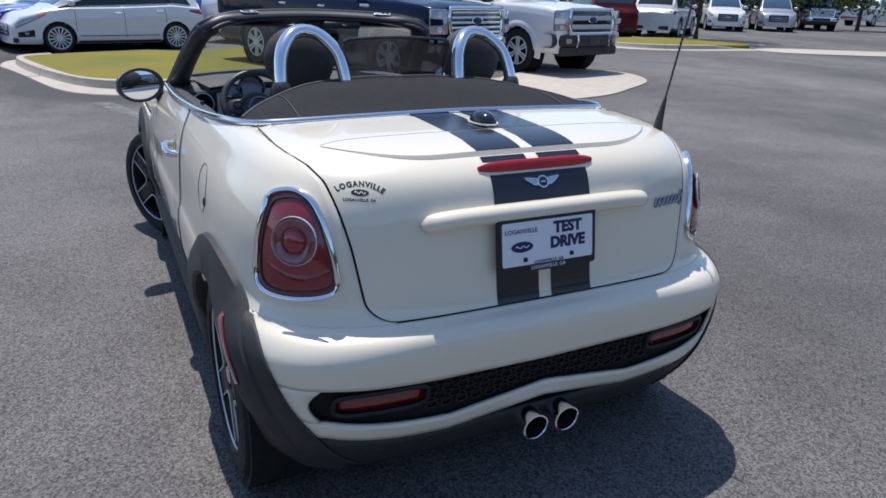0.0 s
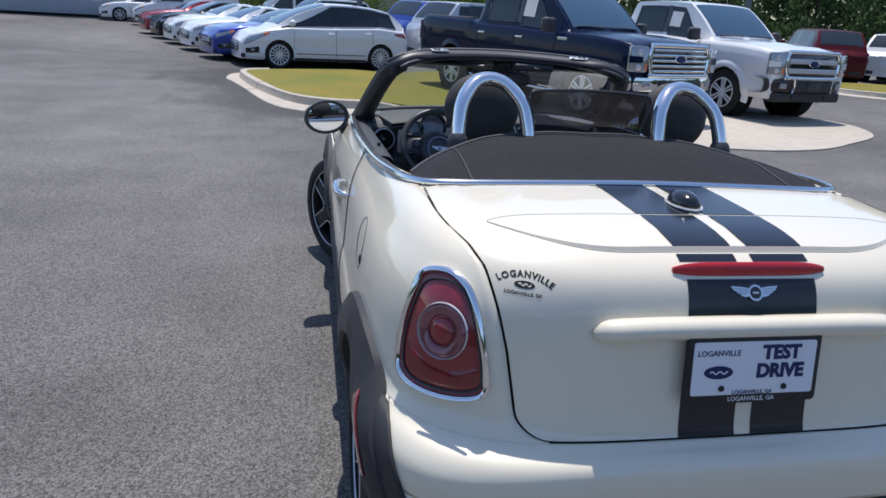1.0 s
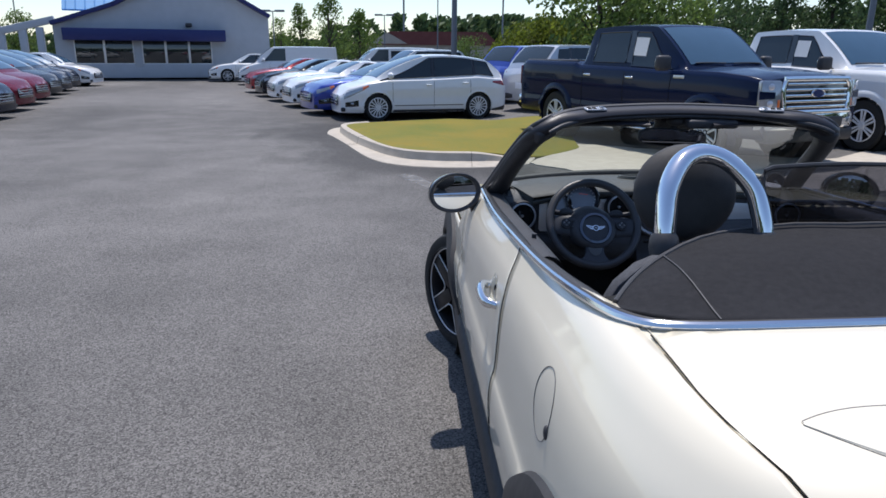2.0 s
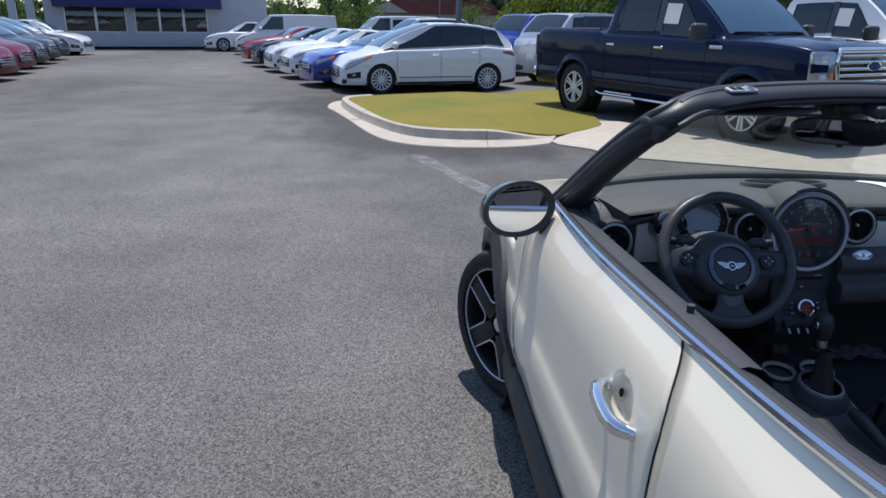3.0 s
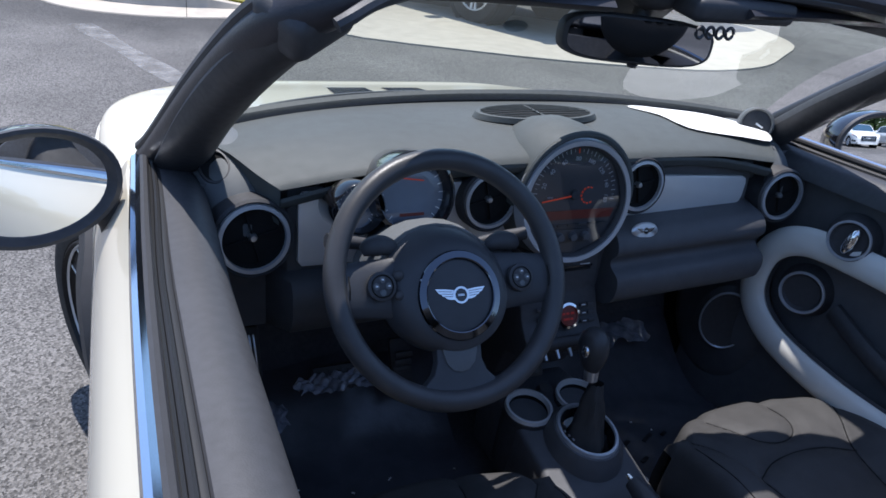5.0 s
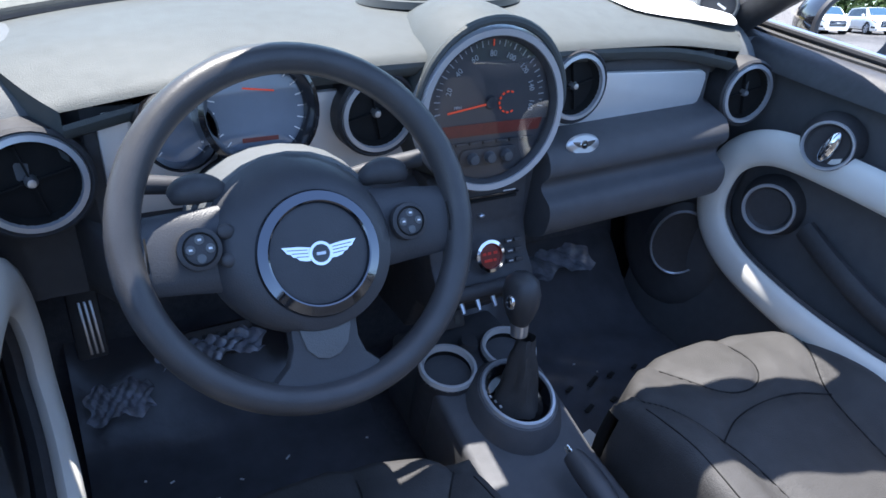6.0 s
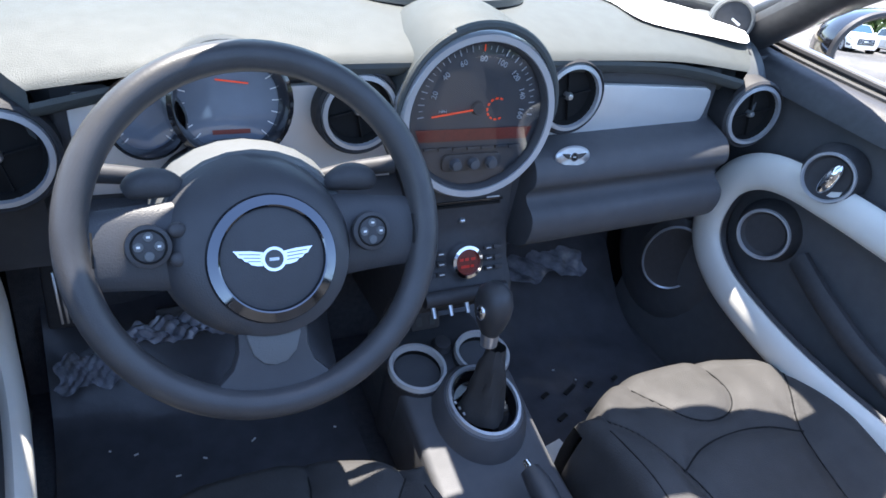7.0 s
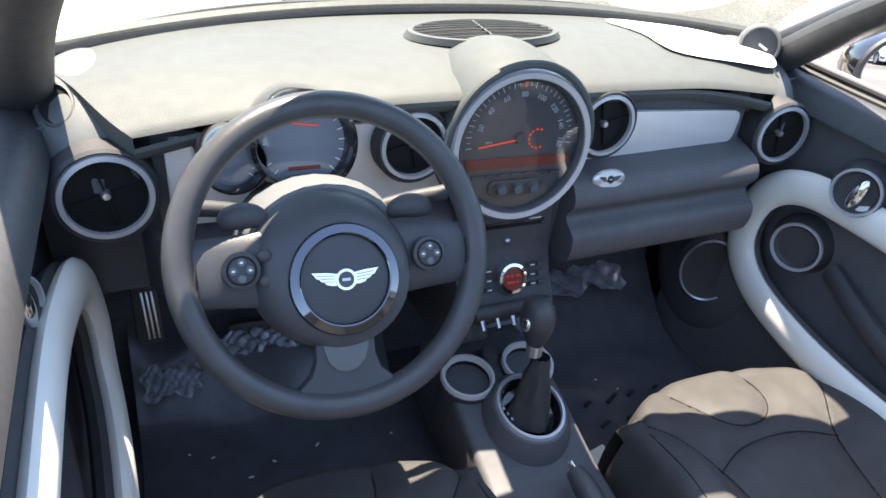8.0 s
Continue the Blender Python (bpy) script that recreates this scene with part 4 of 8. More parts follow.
wrap(words("LOGANVILLE", .0185, DM @ pose(0, .019, 0), M_DECAL, CAR, "dealer_decal", arc=.105, space=1.22, label="black dealer transfer lettering", bold=.0005))
wrap(words("LOGANVILLE, GA", .0105, DM @ pose(0, -.023, 0), M_DECAL, CAR, "dealer_decal", label="black dealer transfer lettering"))
wrap(part("decal_oval", lathe([(0, 0), (.5, 0), (1, 0)], 28, DM @ pose(-.001, -.003, 0) @ Matrix.Diagonal((.022, .0085, 1, 1)), ), M_DECAL, CAR, "black oval of the transfer"))
ov = part("oval_stroke", tube([DM @ Vector((-.014 + .027 * k, -.003 + .0025 * math.sin(k * 13), 0)) for k in lin(0, 1, 14)], .0014, 4), M_CREAM, CAR)
for v in ov.data.vertices:
    v.co = skin(v.co.x, v.co.z, .0012)


# ---- wheels ----
def wheel(m, parent, flip):
    """Wheel about local z, outer face up; 17-inch black alloy with bright edges."""
    ty = part("wheel", lathe([(.236, -.10), (.268, -.104), (.296, -.096), (.308, -.07), (.3085, .07), (.296, .092), (.272, .101), (.246, .098), (.236, .088), (.236, -.09)], 56, m), M_TYRE, parent, "low-profile black tyre on an alloy rim")
    b = bmesh.new()
    for i in range(4):
        lathe([(.3092, -.066 + i * .038), (.3092, -.056 + i * .038)], 56, m, b)
    part("tread_rib", b, M_DARKGAP, ty)
    m = m @ Matrix.Diagonal((1.095, 1.095, 1, 1))
    part("rim", lathe([(.218, .09), (.213, .086), (.205, .06), (.195, .03), (.195, -.08)], 48, m), M_ALLOYBLK, ty)
    part("rim_lip", lathe([(.217, .088), (.2215, .097), (.217, .100), (.212, .088)], 56, m), M_ALLOYBLK, ty)
    part("rim_edge", lathe([(.2085, .086), (.2105, .0905), (.2145, .0905), (.2165, .087)], 56, m), M_ALLOY, ty, "machined bright rim edge")
    part("brake_disc", lathe([(.06, .0), (.14, .0), (.14, -.012), (.06, -.012)], 40, m @ pose(0, 0, .01)), M_SATIN, ty)
    hub = lathe([(0, .082), (.026, .081), (.034, .076), (.05, .07), (.06, .05)], 30, m)
    part("hub", hub, M_ALLOYBLK, ty)
    part("hub_cap", lathe([(0, .086), (.02, .085), (.026, .082)], 24, m), M_SATIN, ty)
    for k in range(5):
        q = m @ pose(0, 0, 0, 0, 0, 72 * k + 34)
        pol = lambda rr, a: (rr * math.cos(radians(a)), rr * math.sin(radians(a)))
        arm = [pol(.05, 36)] + [pol(r_, math.degrees(math.asin(hw_ / r_))) for r_, hw_ in ((.085, .036), (.14, .034), (.21, .036))]
        sp = prism([(x, -y) for x, y in arm] + [pol(.212, 0)] + arm[::-1], .024, q @ pose(0, 0, .058), .004)
        part("spoke", sp, M_ALLOYBLK, ty)
        side_ = [pol(r_, math.degrees(math.asin(.037 / r_))) for r_ in (.211, .175, .14, .112, .096)]
        back_ = [(x * math.cos(radians(72)) + y * math.sin(radians(72)), x * math.sin(radians(72)) - y * math.cos(radians(72))) for x, y in side_]
        win = curve_pts([(x, y, 0) for x, y in side_ + [pol(.084, 36)] + back_[::-1]], 5)
        part("spoke_edge", tube([q @ Vector((p.x, p.y, .081)) for p in win], .0034, 6), M_ALLOY, ty, "machined bright spoke edge")
    return ty


for sg in (-1, 1):
    for yw, turn in ((0.0, 0.0), (2.467, 27.0)):
        wheel(pose(sg * (.715 if yw == 0 else .728), yw, .31, 0, 0, turn) @ pose(0, 0, 0, 0, 90 * sg, 0) @ pose(0, 0, 0, 0, 0, 20), CAR, sg)


# ---- the roadster: windscreen, hood and hoops ----
FRAME = [(-.690, 2.005, .925), (-.672, 1.95, .965), (-.622, 1.74, 1.118), (-.580, 1.585, 1.222), (-.535, 1.545, 1.262), (-.46, 1.580, 1.290), (-.30, 1.650, 1.304), (0, 1.692, 1.311)]
fp = curve_pts(FRAME + [(-x, y, z) for x, y, z in FRAME[-2::-1]], 6)
b = tube(fp, [.036 + .032 * smooth((.56 - abs(p.x)) / .16) for p in fp], 16, flat=[.80 - .40 * smooth((.56 - abs(p.x)) / .16) for p in fp])
ws = part("windscreen_frame", b, M_HEADER, CAR, "black leatherette-covered windscreen frame")
b = bmesh.new()
tube([p + Vector((0, .030 if abs(p.x) < .5 else 0, .022)) + (Vector((math.copysign(.022, p.x), 0, 0)) if abs(p.x) >= .5 else Vector()) for p in fp], .010, 8, bm=b)
tube([p + Vector((0, -.012, .0265)) for p in fp[26:-26]], .006, 8, bm=b)
tube([p + Vector((0, -.058, -.012)) for p in fp[24:-24]], .008, 8, bm=b)
part("frame_seal", b, M_BLACK, ws, "black rubber roof seal")
for sg in (-1, 1):
    lm = facing((sg * .342, 1.595, 1.3255), (sg * -.08, -.25, 1), (0, 1, 0)) @ pose(0, 0, 0, 0, 0, sg * -18)
    part("roof_latch", prism(rrect(.088, .030, .006), .005, lm, .002), M_BEZEL, ws, "metal roof latch plate")
    part("latch_hole", lathe([(0, .0062), (.0095, .0062)], 16, lm @ pose(sg * -.024, 0, 0)), M_DARKGAP, ws)
    part("latch_ring", lathe([(.0090, .005), (.0105, .0085), (.0125, .008), (.0135, .004)], 18, lm @ pose(sg * -.024, 0, 0)), M_SATIN, ws)
    for x_ in (.006, .027):
        part("latch_slot", box(.016, .019, .003, lm @ pose(sg * x_, 0, .005), .001), M_DARKGAP, ws)
    # visor tucked under the header
    vm = [Vector((sg * x, 1.625 + .03 * (1 - abs(x - .3) / .3), 1.268)) for x in lin(.12, .47, 9)]
    part("sun_visor", tube(vm, .045, 10, flat=.25), M_HEADER, ws, "folded black sun visor")
    part("corner_cap", box(.095, .075, .055, pose(sg * .548, 1.562, 1.248, 25, sg * 22, sg * -28), .016, 3), M_BLACK, ws, "black corner cap of the frame")
    part("pillar_trim", tube([Vector(p) + Vector((-sg * -.0, 0, 0)) for p in curve_pts([(sg * .655, 1.93, .95), (sg * .625, 1.78, 1.075), (sg * .585, 1.62, 1.19), (sg * .545, 1.55, 1.245)], 6)], .042, 12, flat=.7), M_BLACK, ws, "black pillar trim")
base = lambda x: Vector((x, 2.125 - .13 * (abs(x) / .66) ** 2.4, .985 - .02 * (abs(x) / .66) ** 2))
head = lambda x: Vector((x * .83, 1.735 - .16 * (abs(x) / .66) ** 2.6, 1.300 - .035 * (abs(x) / .66) ** 2.5))
b = grid(lambda x, k: base(x).lerp(head(x), k) + Vector((0, .03 * math.sin(math.pi * k), .02 * math.sin(math.pi * k))), lin(-.66, .66, 25), lin(0, 1, 9))
gl = part("windscreen_glass", b, M_GLASS, ws, "clear slightly green windscreen")
gl.visible_shadow = False
# added strip below the header, deepens its shadow on seats and console
b = grid(lambda x, k: base(x).lerp(head(x), .88 + .12 * k) + Vector((0, .03 * math.sin(math.pi * (.88 + .12 * k)) - .004, .02 * math.sin(math.pi * (.88 + .12 * k)) - .005)), lin(-.64, .64, 21), lin(0, 1, 5))
part("screen_frit", b, M_GLOSSBLK, ws, "black band added under the glass to widen the header's shadow")
part("screen_base_seal", tube([base(x) + Vector((0, .004, .008)) for x in lin(-.66, .66, 25)], .017, 8), M_BLACK, ws)
b = grid(lambda x, k: base(x) + Vector((0, .01 + .10 * k, -.012 - .015 * k)), lin(-.66, .66, 25), lin(0, 1, 3))
part("cowl", b, M_BLACK, CAR, "black plastic cowl under the windscreen", solid=.006)
for x0, x1 in ((-.50, .02), (.08, .52)):
    part("wiper", tube([base(x) + Vector((0, .03 + .012 * math.sin((x - x0) * 9), .012)) for x in lin(x0, x1, 12)], .006, 6), M_BLACK, CAR, "black windscreen wiper")

# interior mirror with toll tag clip
mm = facing((.0, 1.682, 1.209), (-.16, -1, .03)) @ pose(0, 0, 0, 0, 0, -2)
oval = [(.133 * math.copysign(abs(math.cos(a)) ** .55, math.cos(a)), .036 * math.copysign(abs(math.sin(a)) ** .6, math.sin(a))) for a in lin(0, 2 * math.pi, 41)[:-1]]
rv = part("rear_view_mirror", prism(oval, .022, mm @ pose(0, 0, -.018), .008), M_BLACK, CAR, "black frameless inside mirror")
part("mirror_glass", prism([(x * .93, y * .86) for x, y in oval], .0012, mm @ pose(0, 0, .0036)), M_DIMMIRROR, rv, "dark dimming mirror glass")
part("mirror_stalk", tube([mm @ Vector((0, .0, -.015)), mm @ Vector((.01, .05, -.03)), mm @ Vector((.01, .10, -.04))], [.016, .014, .02], 10), M_BLACK, rv)
part("mirror_foot", ball(.045, .035, .022, pose(.02, 1.695, 1.275)), M_BLACK, rv)
part("sensor_housing", box(.16, .16, .035, pose(.035, 1.785, 1.238, -38, 0, 0), .014, 3), M_BLACK, rv, "black sensor housing behind the mirror")
part("mirror_button", lathe([(0, .006), (.007, .005), (.009, 0)], 14, mm @ pose(0, -.036, -.005, 90, 0, 0)), M_BLACK, rv)
part("roof_console", box(.20, .07, .035, pose(.13, 1.64, 1.272, 8, 0, 0), .012, 3), M_BLACK, CAR, "black overhead switch console")
b = bmesh.new()
for i in range(4):
    ring = [Vector((.036 + .019 * i + .0075 * math.cos(a), 1.60, 1.240 + .008 * math.sin(a))) for a in lin(0, 2 * math.pi, 15)[:-1]]
    tube(ring, .0026, 5, True, bm=b)
part("toggle_guard", b, M_BLACK, CAR, "row of black toggle guards")

# folded soft top and its edge
def tonneau(k, j):
    x = .655 * k
    yr = .108 - .012 * (1 - k * k) + .11 * abs(k) ** 6
    yf = .555 - .30 * abs(k) ** 3.2
    y = yr + (max(yf, yr + .01) - yr) * j
    dome = .068 * (1 - abs(k) ** 2.6) * smooth(j * 1.25) ** .8
    return Vector((x, y, 1.068 + dome - .012 * abs(k) ** 4 + .0015 * math.sin(k * 17 + j * 5)))


b = grid(tonneau, [math.sin(a) for a in lin(-math.pi / 2, math.pi / 2, 41)], lin(0, 1, 14))
top = part("folded_soft_top", b, M_FABRIC, CAR, "folded charcoal cloth soft top", solid=.012)
for x in (-.76, .76):
    part("top_seam", tube([tonneau(x, j) + Vector((0, 0, .002)) for j in lin(0.02, .98, 12)], .0022, 5), M_BLACK, top)
part("top_front_edge", tube([tonneau(math.sin(a), 1.0) for a in lin(-math.pi / 2, math.pi / 2, 31)], .006, 8), M_BLACK, top)
side = [(.60, .49), (.60, .88), (.59, .94), (.56, .995), (.51, 1.04), (.44, 1.07), (.36, 1.09), (.2, 1.10)]
b = prism(side + [(-x, z) for x, z in side[::-1]], .04, pose(0, .57, 0, 90, 0, 0), .012)
part("rear_bulkhead", b, M_CARPET, CAR, "black carpeted bulkhead behind the seats")

for sg in (-1, 1):
    cx = .352 * sg + .004
    hp = curve_pts([(cx - .120, .500, 1.085), (cx - .117, .520, 1.155), (cx - .101, .555, 1.228), (cx - .056, .600, 1.282), (cx, .617, 1.299), (cx + .056, .600, 1.282), (cx + .101, .555, 1.228), (cx + .117, .520, 1.155), (cx + .120, .500, 1.085)], 6)
    hoop = part("roll_hoop", tube(hp, .0225, 14, flat=1.25, up=(0, 1, .3)), M_CHROME, CAR, "polished chrome roll hoop")
    for s2 in (-1, 1):
        part("hoop_collar", lathe([(.033, -.02), (.035, .0), (.032, .02), (.026, .030)], 18, pose(cx + s2 * .120, .502, 1.10, -14, 0, 0)), M_BLACK, hoop)
    part("inner_edge", tube([p + Vector((0, -.006, -.018)) if abs(p.x - cx) < .08 else p + Vector((-math.copysign(.02, p.x - cx), -.006, 0)) for p in hp[2:-2]], .006, 6), M_BLACK, hoop)
dp = [(-.19, 0), (.19, 0), (.220, .125), (.214, .140), (.196, .147), (.1, .153), (0, .155), (-.1, .153), (-.196, .147), (-.214, .140), (-.220, .125)]
dm = pose(.004, .575, 1.125, 90, 0, 0)
d = part("wind_deflector", prism([(x, y) for x, y in dp], .004, dm), M_SMOKE, CAR, "smoked wind deflector between the hoops")
d.visible_shadow = False
part("deflector_frame", tube([dm @ Vector((x, y, .002)) for x, y in dp], .006, 6, True), M_BLACK, d)

# ---- cabin shell ----
b = bmesh.new()
box(1.40, 1.60, .02, pose(0, 1.38, .235), .004, bm=b)
grid(lambda x, k: Vector((x, 2.02 + .10 * k, .24 + .30 * k)), lin(-.64, .64, 6), lin(0, 1, 4), b)
grid(lambda x, k: Vector((x, 2.12, .54 + .42 * k)), lin(-.64, .64, 4), lin(0, 1, 4), b)
part("cabin_floor", b, M_CARPET, CAR, "dark carpeted cabin floor")
for sg, x0, x1 in ((-1, -.60, -.10), (1, .13, .62)):
    rng = random.Random(4 + sg)
    f = [rng.uniform(0, 6) for _ in range(6)]
    b = grid(lambda x, y: Vector((x, y, .252 + .16 * smooth((y - 1.86) / .26) + .006 * math.sin(x * 23 + f[0] + 2 * math.sin(y * 17)) * math.sin(y * 19 + f[1]))), lin(x0, x1, 26), lin(1.25, 2.10, 40))
    mat = part("floor_film", b, M_FILM, CAR, "clear protective film over the dark mat")
# crumpled film ends
def crumple(c, sx, sy, sz, seed):
    rng = random.Random(seed)
    ph = [rng.uniform(0, 6.3) for _ in range(8)]
    def fold(u, v):
        ridge = abs(math.sin(u * 5.5 + 2.2 * v + ph[1])) + .6 * abs(math.sin(u * 9 - 4 * v + ph[2])) + .35 * abs(math.sin(u * 17 + 6 * v + ph[3]))
        x = c[0] + sx * u * (1 + .10 * math.sin(v * 4 + ph[0]))
        return Vector((x, c[1] + sy * v * (1 + .22 * math.sin(u * 6 + ph[4])), c[2] + sz * (ridge - .9)))
    return grid(fold, lin(-1, 1, 44), lin(-1, 1, 20))


M_CRUMP = material("crumpled_film", (0.50, 0.52, 0.60), 0.12, vary=0.75, scale=38, spec=1.0)
part("crumpled_film", crumple((-.375, 1.925, .445), .085, .030, .009, 1), M_CRUMP, CAR, "crumpled clear film edge", sharp=20)
part("crumpled_film", crumple((-.53, 1.93, .375), .05, .04, .006, 2), M_CRUMP, CAR, "crumpled clear film edge", sharp=20)
part("crumpled_film", crumple((.40, 2.03, .38), .12, .07, .007, 3), M_CRUMP, CAR, "crumpled clear film edge", sharp=60)
rng = random.Random(31)
for i in range(16):
    x, y = (.30 + .055 * (i % 4) + rng.uniform(-.01, .01), 1.62 + .06 * (i // 4)) if i < 12 else (-.48 + .06 * (i - 12), 1.60)
    part("mat_print", box(rng.uniform(.015, .04), .009, .002, pose(x, y, .2615, 0, 0, 24 + rng.uniform(-4, 4)), 0), M_DECAL, CAR)
for i in range(14):
    x, y = (rng.uniform(-.56, -.14), rng.uniform(1.55, 1.85)) if i < 10 else (rng.uniform(.2, .5), rng.uniform(1.6, 1.85))
    part("paper_fleck", box(rng.uniform(.003, .010), .0025, .002, pose(x, y, .262, 0, 0, rng.uniform(-40, 40)), 0), M_PAPER, CAR)
pm = part("floor_paper", box(.13, .18, .006, pose(.215, 1.53, .266, 0, 0, 12), 0), M_PAPER, CAR, "white paper mat corner with black print")
b = bmesh.new()
for i in range(4):
    box(.008, .03, .002, pose(.15 + .017 * i, 1.53, .267, 0, 0, 12), 0, bm=b)
part("print_bars", b, M_DECAL, pm)
# pedals
for i, (x, w, h) in enumerate(((-.36, .12, .055), (-.22, .05, .13))):
    pd = part("pedal", box(w, .018, h, pose(x, 1.96, .43, -28, 0, 0), .006), M_BLACK, CAR, "rubber-ribbed metal pedal")
    b = bmesh.new()
    for k in range(5):
        box(.010 if i == 0 else w * .8, .006, h * .8 if i == 0 else .012, pose(x + (-.04 + .02 * k if i == 0 else 0), 1.948, .43 + (0 if i == 0 else -.04 + .02 * k), -28, 0, 0), .001, bm=b)
    part("pedal_rib", b, M_BLACK, pd)
fr = part("footrest", box(.045, .02, .11, pose(-.552, 1.955, .53, -25, 0, 0), .006), M_BLACK, CAR, "ribbed metal footrest")
b = bmesh.new()
for k in range(3):
    box(.004, .006, .085, pose(-.556 + .008 * k, 1.944, .530, -25, 0, 6), .001, bm=b)
part("footrest_rib", b, M_SATIN, fr)


# ---- doors inside ----
def door_card(sg):
    f = lambda x, y, z: Vector((sg * x, y, z))
    b = bmesh.new()
    prof = [(.735, .985), (.72, .992), (.68, .985), (.662, .965), (.668, .90), (.676, .80), (.680, .60), (.665, .48), (.655, .30), (.645, .215)]
    grid(lambda y, k: f(prof[k][0] - .012 * smooth((y - 1.5) / .4), y, prof[k][1] - (.05 * smooth((y - .6) / 1.4) if k < 6 else 0)), lin(.62, 1.98, 24), range(len(prof)), b)
    card = part("door_card", b, M_DOORCARD, CAR, "black inner door panel")
    for x in (.7180, .7105):
        part("seal_lip", tube([f(x - .012 * smooth((y - 1.5) / .4), y, .994 - .05 * smooth((y - .6) / 1.4)) for y in lin(.80, 1.95, 20)], .0045, 8), M_DEEPBLK, card)
    b = tube([f(.7045 - .012 * smooth((y - 1.5) / .4), y, .989 - .05 * smooth((y - .6) / 1.4)) for y in lin(.80, 1.95, 20)], .0065, 8, flat=.7)
    part("window_seal", b, M_DEEPBLK, card, "black rubber window seal")
    b = grid(lambda y, k: f([.7035, .697, .675, .652, .637, .630][k] - .008 * smooth((y - 1.5) / .4), y, [.985, .9935, .9970, .991, .976, .952][k] - .05 * smooth((y - .6) / 1.4)), lin(.78, 1.96, 20), range(6))
    part("sill_cap", b, M_BLACK, card, "dark grey leatherette door top")
    path = curve_pts([f(.635, 1.60, .792), f(.622, 1.72, .782), f(.615, 1.785, .735), f(.612, 1.803, .66), f(.612, 1.785, .592), f(.606, 1.72, .548), f(.60, 1.62, .528), f(.596, 1.48, .520), f(.596, 1.30, .53), f(.600, 1.12, .56), f(.61, 1.02, .63), f(.625, .99, .71), f(.635, 1.06, .775), f(.638, 1.2, .795), f(.638, 1.4, .796)], 6, True)
    b = tube(path, .034, 14, True, flat=.50, up=(1, 0, 0))
    part("door_loop", b, M_DOORTRIM, card, "pale grey oval door trim loop")
    b = tube([p + Vector((sg * .02, 0, 0)) for p in path], .031, 10, True, flat=.6, up=(1, 0, 0))
    part("loop_base", b, M_BLACK, card)
    inset = .045 if sg < 0 else 0.0
    for nm, c, r, mt in (("door_speaker", f(.632 + inset, 1.688, .668), .046, M_BLACK), ("door_release", f(.616 + inset, 1.624, .834), .040, M_BLACK)):
        m = facing(c, (-sg, -.35, .1))
        o = part(nm, lathe([(0, -.004), (r * .8, -.002), (r, .006), (r * 1.1, .004), (r * 1.35, -.03)], 30, m), mt, card, "round black speaker" if nm == "door_speaker" else "round door release bowl")
        part("ring", lathe([(r * .93, .005), (r * .98, .010), (r * 1.05, .010), (r * 1.08, .003)], 36, m), M_BEZEL, o, "satin silver ring")
        if nm == "door_release":
            part("release_lever", ball(.012, .030, .010, m @ pose(.004, .0, .008, 0, 0, -12)), M_CHROME, o, "chrome door release lever")
    part("pull_pocket", tube(curve_pts([f(.66, 1.62, .655), f(.645, 1.52, .625), f(.635, 1.40, .60), f(.632, 1.22, .59), f(.64, 1.08, .60)], 5), .016, 10, flat=1.4), M_BLACK, card, "black door pull along the pocket")
    if sg < 0:
        return card
    m = facing(f(.604, 1.833, .503), (-sg, -1.1, .05))
    o = part("kick_speaker", lathe([(0, -.002), (.054, .0), (.062, .004), (.075, -.01)], 30, m @ Matrix.Diagonal((.95, 1.25, 1, 1))), M_BLACK, card, "oval black kick panel speaker")
    part("ring", lathe([(.060, .004), (.0625, .007), (.065, .003)], 36, m @ Matrix.Diagonal((.95, 1.25, 1, 1))), M_BEZEL, o)
    part("kick_panel", ball(.04, .15, .2, Matrix.Translation(f(.655, 1.90, .49))), M_DASHLOW, card)
    return card


door_card(-1)
door_card(1)
part("lock_pin", tube([(-.672, 1.005, .97), (-.672, 1.005, 1.0)], [.006, .008], 8), M_BLACK, CAR, "black door lock pin")


# ---- dashboard ----
b = bmesh.new()


def dash_back(x):
    return 2.118 - .13 * (abs(x) / .66) ** 2.4


def dash_top(x, k):
    x *= (.525 + .115 * k ** .7) / .64
    y = 1.790 + (dash_back(x) - 1.790) * k
    z = .966 + .027 * min(1.0, (max(0, y - 1.790) / .11)) ** .5 - .012 * smooth((y - 1.95) / .2) + .006 * (1 - (x / .6) ** 2)
    return Vector((x, y, z - .018 * (abs(x) / .6) ** 4 - .010 * smooth((abs(x) - .34) / .2) * (1 - smooth(k / .45))))


grid(dash_top, lin(-.64, .64, 37), [0, .02, .05, .09, .14, .2, .3, .42, .55, .7, .85, 1.0], b)
grid(lambda x, k: Vector((x * .525 / .64, [1.790, 1.7885, 1.793, 1.800, 1.826, 1.832, 1.90][k], [.966, .960, .950, .944, .940, .928, .924][k] + .006 * (1 - (x / .6) ** 2) - .018 * (abs(x) / .6) ** 4 - .010 * smooth((abs(x * .82) - .34) / .2))), lin(-.64, .64, 37), range(7), b)
for sg in (-1, 1):
    grid(lambda k, j: dash_top(sg * .64, k) + Vector((0, .012 * j, -.065 * j)), [0, .02, .05, .09, .14, .2, .3, .42, .55, .7, .85, 1.0], (0, 1), b)
dash = part("dashboard", b, M_DASH, CAR, "dark grey soft dashboard lit by the sun")
FACE = [(1.826, .935), (1.820, .86), (1.812, .842), (1.765, .836), (1.745, .822), (1.738, .800), (1.752, .778), (1.748, .765), (1.722, .750), (1.718, .72), (1.735, .69), (1.80, .665), (1.95, .65)]
b = bmesh.new()
